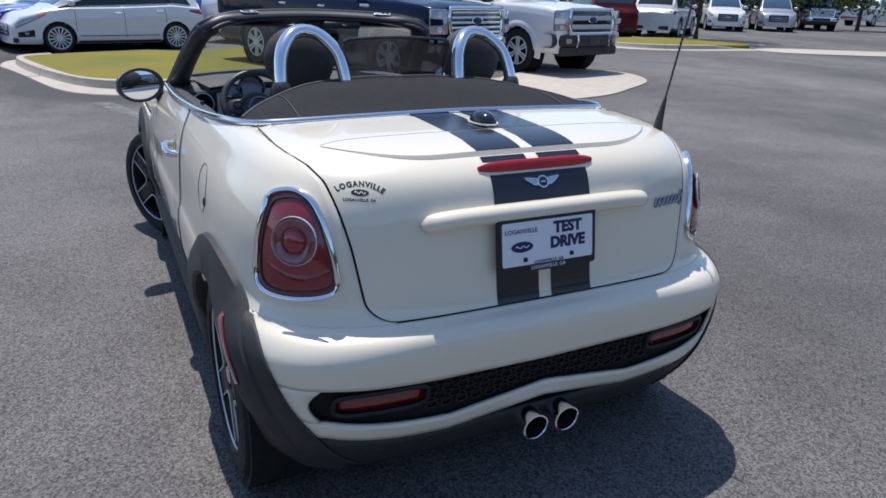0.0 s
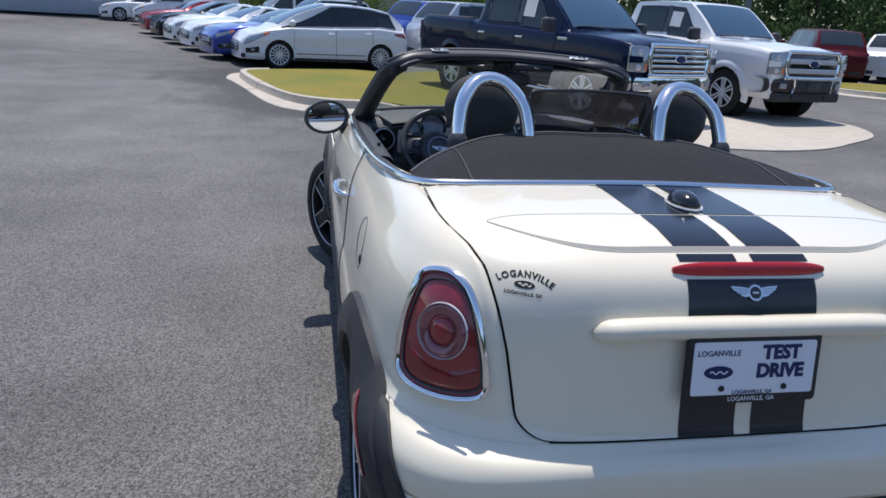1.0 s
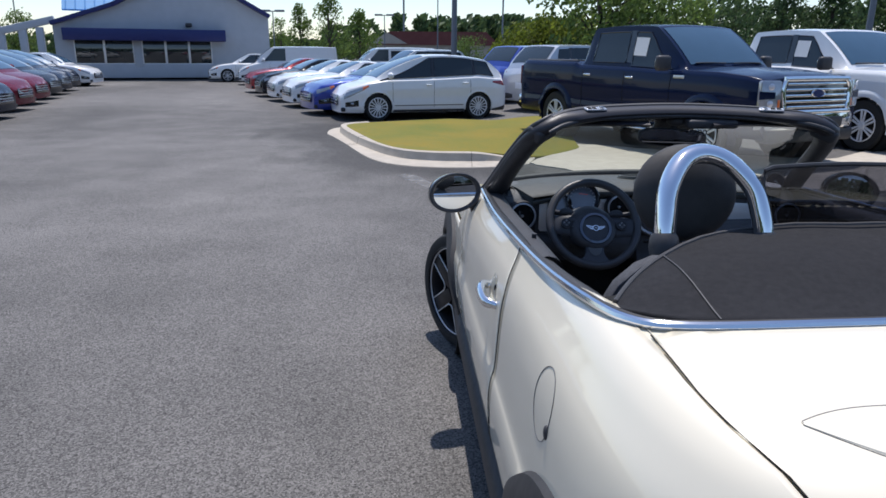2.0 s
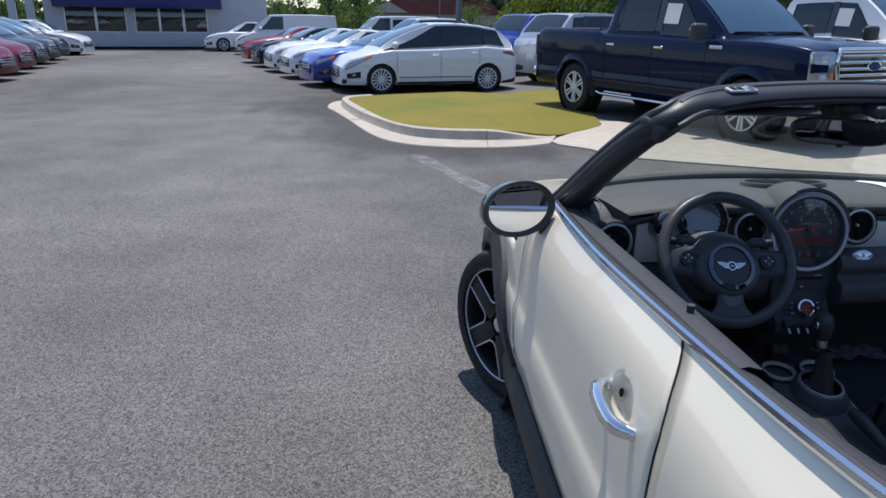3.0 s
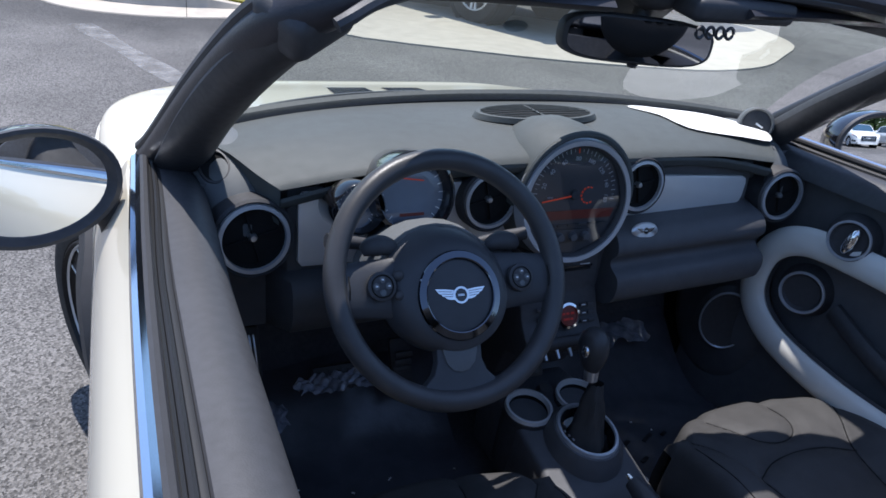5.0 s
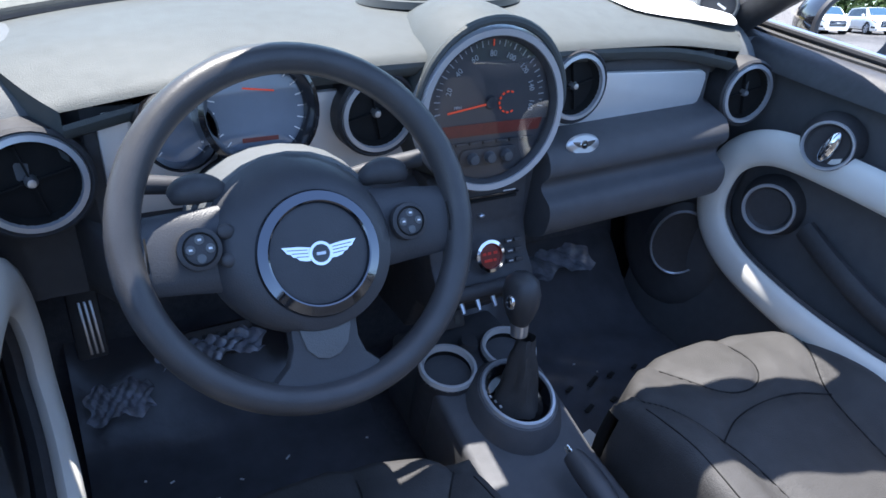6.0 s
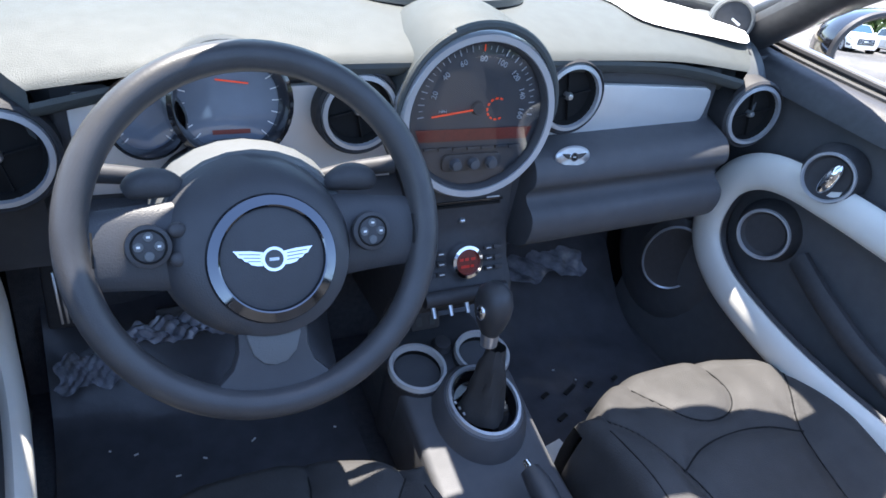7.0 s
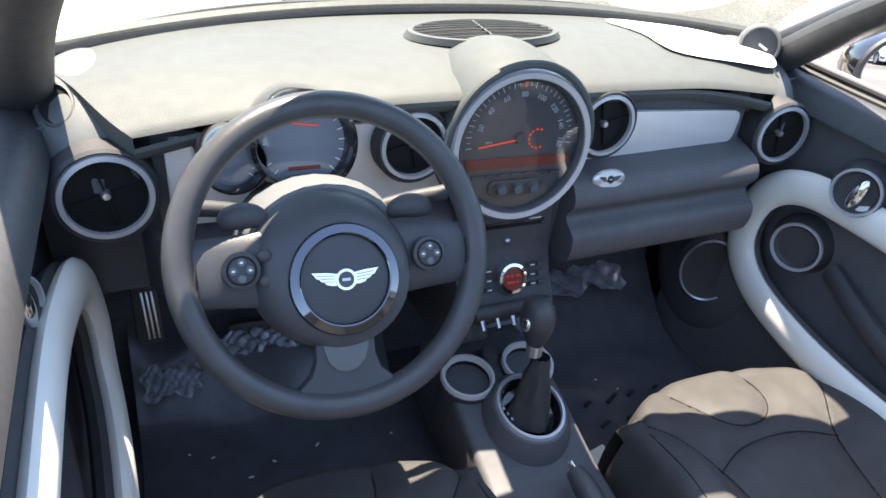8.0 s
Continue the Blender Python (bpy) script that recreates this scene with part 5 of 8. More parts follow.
FACE_D = [(1.826, .935), (1.822, .80), (1.816, .786), (1.792, .778), (1.778, .762), (1.774, .735), (1.782, .70), (1.82, .665), (1.95, .65)]
FACE = [(q.x, q.y) for q in curve_pts([(y, z, 0) for y, z in FACE], 4)]
FACE_D = [(q.x, q.y) for q in curve_pts([(y, z, 0) for y, z in FACE_D], 4)]
part("ledge_end", prism(FACE + [(1.95, .935)], .004, pose(.117, 0, -.005) @ Matrix(((0, 0, 1, 0), (1, 0, 0, 0), (0, 1, 0, 0), (0, 0, 0, 1)))), M_DASHLOW, dash)
for x0, x1, FACE in ((-.655, -.06, FACE_D), (.118, .655, FACE)):
    grid(lambda x, k: Vector((x, FACE[k][0] + max(0, 1.86 - FACE[k][0]) * smooth((abs(x) - .505) / .035), FACE[k][1] + (.028 * (x - .3) if x > 0 else 0))), lin(x0, x1, 41), range(len(FACE)), b)
box(.05, .18, .14, pose(.10, 1.87, .73), .01, bm=b)
part("dash_lower", b, M_DASHLOW, dash, "black lower dash with glove box")
# silver trim panels
tp = [(.10, .822), (.474, .842), (.487, .850), (.490, .862), (.490, .892), (.486, .903), (.475, .909), (.10, .930)]
part("trim_panel", prism([(x, z) for x, z in tp], .008, pose(0, 1.812, 0, 90, 0, 0) @ pose(0, 0, -.008), .003), M_TRIM, dash, "silver-grey dash panel")
tp = [(-.492, .806), (-.484, .796), (-.09, .788), (-.09, .936), (-.484, .930), (-.492, .920)]
part("trim_panel", prism(tp, .008, pose(0, 1.812, 0, 90, 0, 0) @ pose(0, 0, -.008), .003), M_TRIM, dash, "silver-grey dash panel")


def vent(c, nrm, r, pod):
    m = facing(c, nrm)
    v = part("air_vent", lathe([(0, -.0115), (r * .78, -.011), (r * .83, -.002), (r * .86, .002)], 32, m), M_DARKGAP, dash, "round air vent with a silver ring")
    part("ring", lathe([(r * .84, -.004), (r * .87, .008), (r * .98, .007), (r * 1.02, -.002), (r * 1.03, -.02)], 40, m), M_BEZEL, v, "satin silver vent ring")
    part("collar", lathe([(r * 1.0, .001), (r * 1.06, .006), (r * 1.13, .002), (r * 1.16, -.03), (r * 1.16, -.08)], 36, m), M_BLACK, v)
    for k in range(4):
        part("vane", box(r * .70, .0022, .006, m @ pose(0, 0, -.007, 0, 0, 90 * k + 12) @ pose(r * .40, 0, 0), 0), M_DARKGAP, v)
    part("vent_hub", lathe([(0, .002), (r * .08, .001), (r * .12, -.004), (r * .12, -.011)], 20, m), M_SATIN, v)
    if pod:
        sg = math.copysign(1, c[0])
        part("vent_pod", ball(.092, .166, .112, pose(c[0] + sg * .012, 1.966, c[2] + .002), u=36, v=22), M_POD, v, "smooth dark grey vent pod")
    return v


vent((-.566, 1.790, .868), (.10, -1, .12), .058, True)
vent((.584, 1.790, .865), (-.12, -1, .10), .055, True)
vent((-.154, 1.792, .904), (0, -1, .10), .052, False)
vent((.174, 1.788, .915), (0, -1, .10), .052, False)
for sg in (-1, 1):
    d = Vector((sg * .22, -.52, .82)).normalized()
    c = Vector((sg * .590, 1.946, .862)) + Vector((d.x * .088, d.y * .128, d.z * .112))
    m = facing(c, (d.x / .088, d.y / .128, d.z / .128), (0, 1, 0))
    dv = part("demist_vent", lathe([(0, 0), (.8, .001), (1, .003)], 24, m @ Matrix.Diagonal((.021, .030, 1, 1))), M_DARKGAP, dash, "small oval demister vent")
    part("ring", lathe([(.95, .001), (1.0, .005), (1.12, .004), (1.2, -.004)], 28, m @ Matrix.Diagonal((.021, .030, 1, 1))), M_BLACK, dv)
m = facing((.572, 1.904, .993), (-.75, -.9, .35))
tw = part("tweeter", lathe([(0, .004), (.026, .003), (.034, .0), (.034, -.02)], 28, m), M_BLACK, dash, "round black tweeter")
part("ring", lathe([(.031, .002), (.034, .006), (.038, .003), (.04, -.02)], 30, m), M_POD, tw)
part("tweeter_mark", box(.018, .004, .002, m @ pose(.006, -.002, .004, 0, 0, -25), 0), M_INK, tw)
# centre defroster grille
b = bmesh.new()
dfo = part("defrost_opening", lathe([(0, .0015), (1.02, .0015)], 40, pose(.026, 1.970, 1.004, -3, 0, 0) @ Matrix.Diagonal((.124, .056, 1, 1))), M_DARKGAP, dash, "oval defroster grille")
part("defrost_rim", lathe([(.98, .002), (1.02, .007), (1.09, .006), (1.14, -.004)], 44, pose(.026, 1.970, 1.003, -3, 0, 0) @ Matrix.Diagonal((.124, .056, 1, 1))), M_DASH, dfo)
for i in range(8):
    y = -.050 + .0142 * i
    hw = .124 * math.sqrt(max(0, 1 - (y / .058) ** 2))
    part("grille_bar", tube([Vector((.026 + x * hw, 1.970 + y + .014 * (1 - x * x) * (1 - abs(y) / .06), 1.0085 - y * .05)) for x in lin(-1, 1, 15)], .0016, 5), M_DASH, dfo)
part("grille_bar", tube([(.026, 1.922, 1.0100), (.026, 2.022, 1.0055)], .0022, 5), M_DASH, dfo)

# central speedometer
GM = facing((.007, 1.758, .904), (-.03, -1, .16))
pod = part("speedometer", lathe([(.118, -.004), (.124, -.03), (.135, -.07), (.138, -.12), (.125, -.19), (.09, -.25), (.03, -.28)], 44, GM @ pose(0, .004, 0) @ Matrix.Diagonal((.97, 1.0, 1, 1))), M_DASH, dash, "large round central speedometer")
part("bezel", lathe([(.103, -.004), (.1055, .007), (.114, .008), (.1185, .0), (.119, -.02)], 56, GM), M_BEZEL, pod, "satin silver bezel")
part("cowl_lip", tube([GM @ pose(0, .004, 0) @ Vector((.1190 * math.cos(a), .1215 * math.sin(a), .000 + .004 * math.sin(a))) for a in lin(radians(-5), radians(185), 30)], [.002 + .0045 * math.sin(math.pi * i / 29) ** .5 for i in range(30)], 8), M_DASH, pod, "soft hood over the dial")
part("bezel_seal", lathe([(.099, -.006), (.102, .003), (.1045, .005)], 48, GM), M_BLACK, pod)
part("dial_face", lathe([(0, -.010), (.103, -.010)], 48, GM), M_GAUGE, pod, "dark speedometer dial")
DC = GM @ pose(0, .012, -.0085)
b, b2 = bmesh.new(), bmesh.new()
for i in range(33):
    a = radians(188 - i * 196 / 32)
    major = i % 2 == 0
    ln = .009 if major else .005
    rr = .088
    into(b if i != 16 else b2, box(ln, .0014 if major else .0009, .0008, DC @ pose(rr * math.cos(a) * .96, rr * math.sin(a) * .93, 0, 0, 0, math.degrees(a)), 0))
part("dial_ticks", b, M_DIALINK, pod)
part("dial_mark", b2, M_LITRED, pod)
for i, t in enumerate(("20", "40", "60", "80", "100", "120", "140", "160")):
    a = radians(188 - (i + 1) * 196 / 8)
    words(t, .0112, DC @ pose(.069 * math.cos(a), .067 * math.sin(a), 0, 0, 0, math.degrees(a) - 90), M_DIALINK, pod, "dial_number")
words("MPH", .006, DC @ pose(-.052, -.004, 0), M_DIALINK, pod, "dial_number")
part("needle", box(.066, .0022, .0015, DC @ pose(-.036, -.006, .002, 0, 0, 8), 0), M_LITRED, pod, "orange-red pointer")
part("needle_hub", lathe([(0, .005), (.008, .004), (.010, 0)], 20, DC), M_BLACK, pod)
b = bmesh.new()
for i in range(9):
    a = radians(70 + i * 28)
    box(.004, .0025, .001, DC @ pose(.03 + .015 * math.cos(a), -.002 + .015 * math.sin(a), 0, 0, 0, math.degrees(a) + 90), 0, bm=b)
part("fuel_marks", b, M_LITRED, pod)
part("display_strip", prism([(-.083, 0), (.084, 0), (.090, .017), (-.090, .017)], .001, DC @ pose(0, -.046, 0)), M_REDGLOW, pod, "dark red radio display")
b = bmesh.new()
for i in range(7):
    box(.020, .005, .004, DC @ pose(-.066 + .022 * i, -.057, .002), .001, bm=b)
part("preset_keys", b, M_BLACK, pod)
part("key_panel", prism(rrect(.094, .026, .010), .004, DC @ pose(0, -.078, 0), .002), M_BLACK, pod)
for x in (-.028, 0, .028):
    part("radio_knob", lathe([(0, .012), (.007, .011), (.0085, .003), (.010, .003)], 20, DC @ pose(x, -.078, .004)), M_DASHLOW, pod)
cover = part("dial_glass", lathe([(0, .001), (.05, .0006), (.099, -.003)], 40, GM), M_CLEARGLASS, pod, "clear dial glass")
cover.visible_shadow = False
part("dash_sensor", ball(.016, .018, .008, pose(.012, 1.862, 1.0165)), M_BLACK, dash, "small black light sensor")

# round badge on the glove box
bm_ = facing((.184, 1.755, .832), (-.05, -1, .35))
bd = part("dash_badge", lathe([(0, .004), (.9, .004), (1, .002), (1.05, 0)], 28, bm_ @ Matrix.Diagonal((.030, .016, 1, 1))), M_SATIN, dash, "oval chrome badge on the glove box")
emblem(bm_ @ pose(0, 0, .004), .42, bd)

# instruments behind the wheel
# slate blue of the dial faces stands for sky mirrored in their covers
M_SKYFACE = material('sky_tinted_face', (0.17, 0.20, 0.25), 0.12, vary=0.15, coat=1.0)


def dial(c, nrm, r, nm):
    m = facing(c, nrm)
    p = part(nm, lathe([(r * .97, -.002), (r * 1.04, .012), (r * 1.12, .008), (r * 1.17, -.03), (r * 1.12, -.10), (r * .85, -.14)], 36, m), M_GLOSSBLK, dash, "round glossy instrument pod on the column")
    part("face", lathe([(0, -.012), (r, -.012)], 32, m), M_SKYFACE, p)
    part("rim", lathe([(r * .90, -.010), (r * .95, .004), (r * 1.02, .012), (r * 1.08, .010)], 36, m), M_GLOSSBLK, p)
    for i in range(19):
        a = radians(225 - i * 15)
        part("tick", box(.007, .0013, .0008, m @ pose(r * .84 * math.cos(a), r * .84 * math.sin(a), -.011, 0, 0, math.degrees(a)), 0), M_INK, p)
    return p, m


tach, tm = dial((-.326, 1.738, .951), (0, -1, .34), .061, "tachometer")
part("needle", box(.036, .0018, .001, tm @ pose(.004, .022, -.010, 0, 0, -8), 0), M_LITRED, tach)
part("message_strip", box(.042, .005, .001, tm @ pose(0, -.034, -.0115), 0), M_REDGLOW, tach)
dial((-.414, 1.742, .931), (.05, -1, .30), .037, "fuel_gauge")

# ---- steering wheel ----
SW = facing((-.322, 1.580, .887), (.02, -.83, .56)) @ pose(0, 0, 0, 0, 0, -3.5)
b = bmesh.new()
n = 72
rimp = [SW @ Vector((.1745 * math.cos(2 * math.pi * i / n), .1745 * math.sin(2 * math.pi * i / n), 0)) for i in range(n)]
axis = SW.to_3x3() @ Vector((0, 0, 1))
sw = part("steering_wheel", tube(rimp, .0158, 14, True, flat=1.1, up=axis), M_WHEELLEA, CAR, "black leather three-spoke steering wheel")
part("rim_seam", tube([SW @ Vector((.1655 * math.cos(a), .1655 * math.sin(a), .0122)) for a in lin(0, 2 * math.pi, 73)[:-1]], .0012, 5, True), M_DARKGAP, sw)
for sg in (-1, 1):
    a = SW @ Vector((sg * .060, .010, -.012))
    pts = curve_pts([SW @ Vector((sg * .050, -.010, -.010)), SW @ Vector((sg * .11, -.008, -.012)), SW @ Vector((sg * .172, -.008, -.004))], 6)
    part("spoke", tube(pts, [.046 - .010 * i / 12 for i in range(13)], 14, flat=.24, up=axis), M_WHEELHUB, sw, "black side spoke")
    part("spoke_seam", tube([SW @ Vector((sg * .157, .016 * k - .006, .0125 - .004 * abs(k))) for k in lin(-1, 1, 7)], .001, 4), M_DARKGAP, sw)
    km = SW @ pose(sg * .110, -.006, .004)
    part("key_pod", lathe([(.021, -.004), (.0205, .004), (.018, .0055), (0, .0055)], 28, km), M_BLACK, sw, "round black button pod")
    if sg < 0:
        for q in (.014, -.014):
            part("wheel_key", ball(.0085, .0075, .005, km @ pose(.026, q, .001)), M_BLACK, sw, "small round wheel button")
    part("key_ring", lathe([(.0145, .006), (.0155, .0075), (.0165, .006)], 24, km), M_DARKGAP, sw)
    for x, y in ((0, .009), (0, -.009), (.009, 0), (-.009, 0)):
        part("wheel_key", lathe([(0, .0075), (.0042, .007), (.005, .005)], 12, km @ pose(x, y, 0)), M_POD, sw)
        if y >= 0:
            part("key_mark", box(.0032, .002, .0006, km @ pose(x, y, .0078), 0), M_INK, sw)
    pd_ = curve_pts([SW @ Vector((sg * .072, .046, -.026)), SW @ Vector((sg * .092, .053, -.020)), SW @ Vector((sg * .112, .052, -.020)), SW @ Vector((sg * .126, .046, -.024))], 5)
    part("paddle", tube(pd_, [.004 + .011 * math.sin(math.pi * (i + .6) / (len(pd_) + .2)) ** .6 for i in range(len(pd_))], 12, flat=.8, up=axis), M_BLACK, sw, "black shift paddle")
    stalk = curve_pts([SW @ Vector((sg * .05, .05, -.07)), SW @ Vector((sg * .11, .062, -.066)), SW @ Vector((sg * .165, .068, -.06))], 5)
    part("column_stalk", tube(stalk, [.008 + .003 * i / 10 for i in range(11)], 10), M_BLACK, CAR, "black column stalk")
LOW = [(.040, -.060), (.036, -.095), (.036, -.118), (.042, -.135), (.058, -.150), (.084, -.162), (.070, -.173), (.035, -.181), (0, -.183)]
b = prism(LOW + [(-x, y) for x, y in LOW[-2::-1]], .016, SW @ pose(0, 0, -.012), .005)
part("spoke", b, M_WHEELHUB, sw, "black lower spoke")
TNG = [(.028, -.070), (.027, -.105), (.022, -.122), (.012, -.132), (0, -.135)]
part("spoke_inlay", prism(TNG + [(-x, y) for x, y in TNG[-2::-1]], .004, SW @ pose(0, 0, .003), .002), M_POD, sw, "dark grey spoke inlay")
HUB = SW @ pose(.002, -.026, 0)
b = lathe([(0, .018), (.045, .0175), (.068, .0155), (.081, .010), (.091, -.002), (.096, -.018), (.095, -.035), (.075, -.06)], 48)
for v in b.verts:
    k = smooth((.016 - v.co.z) / .035)
    v.co.x -= .010 * k
    v.co.y = v.co.y * .97 + .013 * k
bmesh.ops.transform(b, matrix=HUB, verts=b.verts)
part("hub_pad", b, M_WHEELHUB, sw, "round dark hub pad")
part("hub_ring", lathe([(.0505, .0165), (.0520, .0210), (.0535, .0218), (.0630, .0196), (.0665, .0120)], 64, HUB), M_SMOKECHROME, sw, "smoked gloss hub ring")
emblem(HUB @ pose(0, 0, .0178), .74, sw)
col = bmesh.new()
cp = [SW @ Vector((0, .0, -.04)), SW @ Vector((0, .018, -.09)), SW @ Vector((0, .03, -.16)), SW @ Vector((0, .03, -.26))]
tube(cp, [.098, .104, .100, .085], 24, flat=.80, up=axis, bm=col)
part("column_shroud", col, M_POD, CAR, "dark grey steering column shroud")

# ---- centre stack and console ----
b = bmesh.new()
STACK = [(1.782, .80), (1.768, .79), (1.758, .715), (1.736, .668), (1.708, .640), (1.698, .612), (1.715, .592), (1.775, .575), (1.80, .500), (1.95, .48), (1.98, .80)]
prism(STACK, .178, pose(-.078, 0, 0) @ Matrix(((0, 0, 1, 0), (1, 0, 0, 0), (0, 1, 0, 0), (0, 0, 0, 1))), 0, b)
bmesh.ops.bevel(b, geom=list(b.edges), offset=.006, segments=2, profile=.5, affect="EDGES")
stack = part("console_tower", b, M_BLACK, CAR, "black centre stack with radio and climate dial")
fm = facing((.015, 1.7635, .757), (0, -1, .10))
part("disc_slot", box(.125, .005, .006, fm, .001), M_DARKGAP, stack, "disc slot")
part("slot_lip", box(.132, .004, .003, fm @ pose(0, .006, .001), .001), M_GLOSSBLK, stack)
part("slot_mark", box(.022, .0016, .001, fm @ pose(.048, .010, .002), 0), M_INK, stack)
part("hazard_key", ball(.006, .004, .005, fm @ pose(.0, -.026, .002)), M_SATIN, stack)
hm = facing((.018, 1.731, .674), (0, -.9, .45))
hd = part("climate_dial", lathe([(0, .010), (.019, .009), (.021, .006)], 28, hm), M_REDGLOW, stack, "round climate dial with red display")
for x, y, w in ((-.010, .004, .006), (-.001, .004, .006), (.010, .004, .007), (-.004, -.007, .014), (.008, -.007, .005)):
    part("display_bar", box(w, .0040, .0008, hm @ pose(x, y, .0104), 0), M_DIMRED, hd)
part("ring", lathe([(.0195, .006), (.0205, .014), (.0255, .013), (.0275, -.004)], 36, hm), M_CHROME, hd, "chrome dial ring")
for sg in (-1, 1):
    for i in range(3):
        for j in range(2):
            part("climate_key", box(.014, .007, .004, hm @ pose(sg * (.041 + .017 * j), .016 - .016 * i, .002), .001), M_BLACK, stack)
        part("key_mark", box(.008, .0014, .0008, hm @ pose(sg * .041, .016 - .016 * i, .0046), 0), M_INK, stack)
tg = part("toggle_bar", tube([(-.06, 1.694, .638), (.08, 1.694, .638)], .012, 10), M_BLACK, stack, "row of toggle switches")
for i in range(5):
    part("toggle", tube([(-.046 + .028 * i, 1.694, .632), (-.046 + .028 * i, 1.676, .616)], [.0045, .0032], 8), M_SATIN, tg, "chrome toggle")
us = facing((-.01, 1.768, .520), (0, -1, .55))
up_ = part("socket_panel", prism(rrect(.052, .030, .005), .006, us, .002), M_BLACK, stack, "small socket panel")
for x in (-.012, .012):
    part("socket", prism(rrect(.010, .016, .003), .001, us @ pose(x, 0, .006)), M_DASH, up_)
b = bmesh.new()
CON = [(1.84, .30), (1.84, .455), (1.76, .468), (1.66, .462), (1.635, .456), (1.50, .425), (1.35, .415), (1.0, .44), (.75, .45), (.62, .45), (.62, .30)]
prism(CON, .205, pose(-.082, 0, 0) @ Matrix(((0, 0, 1, 0), (1, 0, 0, 0), (0, 1, 0, 0), (0, 0, 0, 1))), 0, b)
bmesh.ops.bevel(b, geom=list(b.edges), offset=.012, segments=3, profile=.5, affect="EDGES")
con = part("centre_console", b, M_DASHLOW, CAR, "black centre console with cup holders")
part("shift_pod", lathe([(.052, .0), (.064, -.004), (.074, -.02), (.085, -.06), (.096, -.13), (.10, -.20)], 32, pose(.032, 1.606, .486, 8, 0, 0) @ Matrix.Diagonal((1.0, 1.12, 1, 1))), M_DASHLOW, con, "rounded shifter pod")
part("pod_bowl", lathe([(.051, -.0), (.045, -.02), (.0, -.03)], 28, pose(.032, 1.606, .486, 8, 0, 0) @ Matrix.Diagonal((1.0, 1.12, 1, 1))), M_GLOSSBLK, con)
part("pod_ring", lathe([(.0525, .0), (.054, .0045), (.0585, .004), (.0605, -.003)], 40, pose(.032, 1.606, .486, 8, 0, 0) @ Matrix.Diagonal((1.0, 1.12, 1, 1))), M_BEZEL, con, "satin ring round the shifter")
for i in range(4):
    part("gear_mark", box(.0035, .005, .001, pose(-.0205 + .002 * i, 1.622 - .012 * i, .4915, 8, 0, 0), 0), M_SATIN, con)
boot = lathe([(.040, -.012), (.038, -.002), (.034, .012), (.030, .025), (.0275, .038), (.0265, .05), (.025, .062), (.023, .075), (.020, .09), (.017, .103), (.014, .115)], 28, pose(.032, 1.608, .471, -8, 4, 0))
for v in boot.verts:
    a = math.atan2(v.co.y - 1.608, v.co.x - .032)
    k = .0030 * math.sin(4 * a + v.co.z * 30) + .0014 * math.sin(9 * a - v.co.z * 90)
    v.co += Vector((k * math.cos(a), k * math.sin(a), 0))
sh = part("gear_lever", boot, M_LEATHER, CAR, "black leather automatic gear lever")
part("lever_collar", lathe([(.013, 0), (.014, .02), (.013, .03)], 18, pose(.022, 1.622, .598, -10, 0, 0)), M_SATIN, sh, "silver lever collar")
part("lever_knob", lathe([(.012, -.005), (.020, .012), (.026, .032), (.0275, .050), (.024, .068), (.014, .079), (0, .082)], 26, pose(.022, 1.627, .620, -10, 0, 0) @ Matrix.Diagonal((1.0, 1.15, 1, 1))), M_WHEELLEA, sh, "black knob")
part("lever_button", ball(.006, .010, .012, pose(-.004, 1.625, .665)), M_CHROME, sh)
for x, y, nm in ((-.042, 1.704, 0), (.080, 1.706, 1)):
    c = part("cup_holder", lathe([(.043, .0), (.039, -.03), (.036, -.09), (0, -.09)], 32, pose(x, y, .480, 5, 0, 0)), M_DARKGAP, con, "round cup holder with a silver ring")
    part("ring", lathe([(.040, -.006), (.043, .004), (.048, .004), (.050, -.006)], 40, pose(x, y, .480, 5, 0, 0)), M_TRIM, c, "satin silver ring")
    part("cup_wall", lathe([(.050, -.004), (.051, -.05), (.049, -.16)], 32, pose(x, y, .480, 5, 0, 0)), M_BLACK, c)
part("cigar_socket", lathe([(0, .012), (.014, .011), (.016, .004), (.019, 0)], 20, pose(.018, 1.742, .478, 10)), M_BLACK, con)
hb = curve_pts([(.048, 1.478, .470), (.052, 1.42, .462), (.058, 1.30, .440), (.062, 1.15, .41)], 5)
hbk = part("hand_brake", tube(hb, [.015 + .005 * math.sin(math.pi * min(1, i / 8)) for i in range(len(hb))], 12), M_WHEELLEA, CAR, "black leather hand brake")
part("brake_button", lathe([(0, .014), (.006, .012), (.007, 0)], 14, facing((.0478, 1.480, .4705), (-.06, 1, .16))), M_CHROME, hbk, "chrome release button")


# ---- seats ----
def seam_lines():
    """Seams on the cushion as (offset from the middle, y)."""
    lines = []
    for sg in (-1, 1):
        lines.append(curve_pts([(sg * .198, 1.50, 0), (sg * .165, 1.455, 0), (sg * .130, 1.395, 0), (sg * .112, 1.32, 0), (sg * .106, 1.20, 0), (sg * .112, .95, 0)], 14))
    lines.append(curve_pts([(-.130, 1.385, 0), (-.07, 1.412, 0), (0, 1.420, 0), (.07, 1.412, 0), (.130, 1.385, 0)], 12))
    lines.append(curve_pts([(-.098, 1.585, 0), (-.085, 1.53, 0), (-.058, 1.475, 0), (-.02, 1.452, 0), (.025, 1.455, 0), (.058, 1.482, 0), (.075, 1.53, 0), (.082, 1.585, 0)], 10))
    return lines


SEAMS = seam_lines()
SEAM_XY = numpy.array([(p.x, p.y) for ln in SEAMS for p in ln])


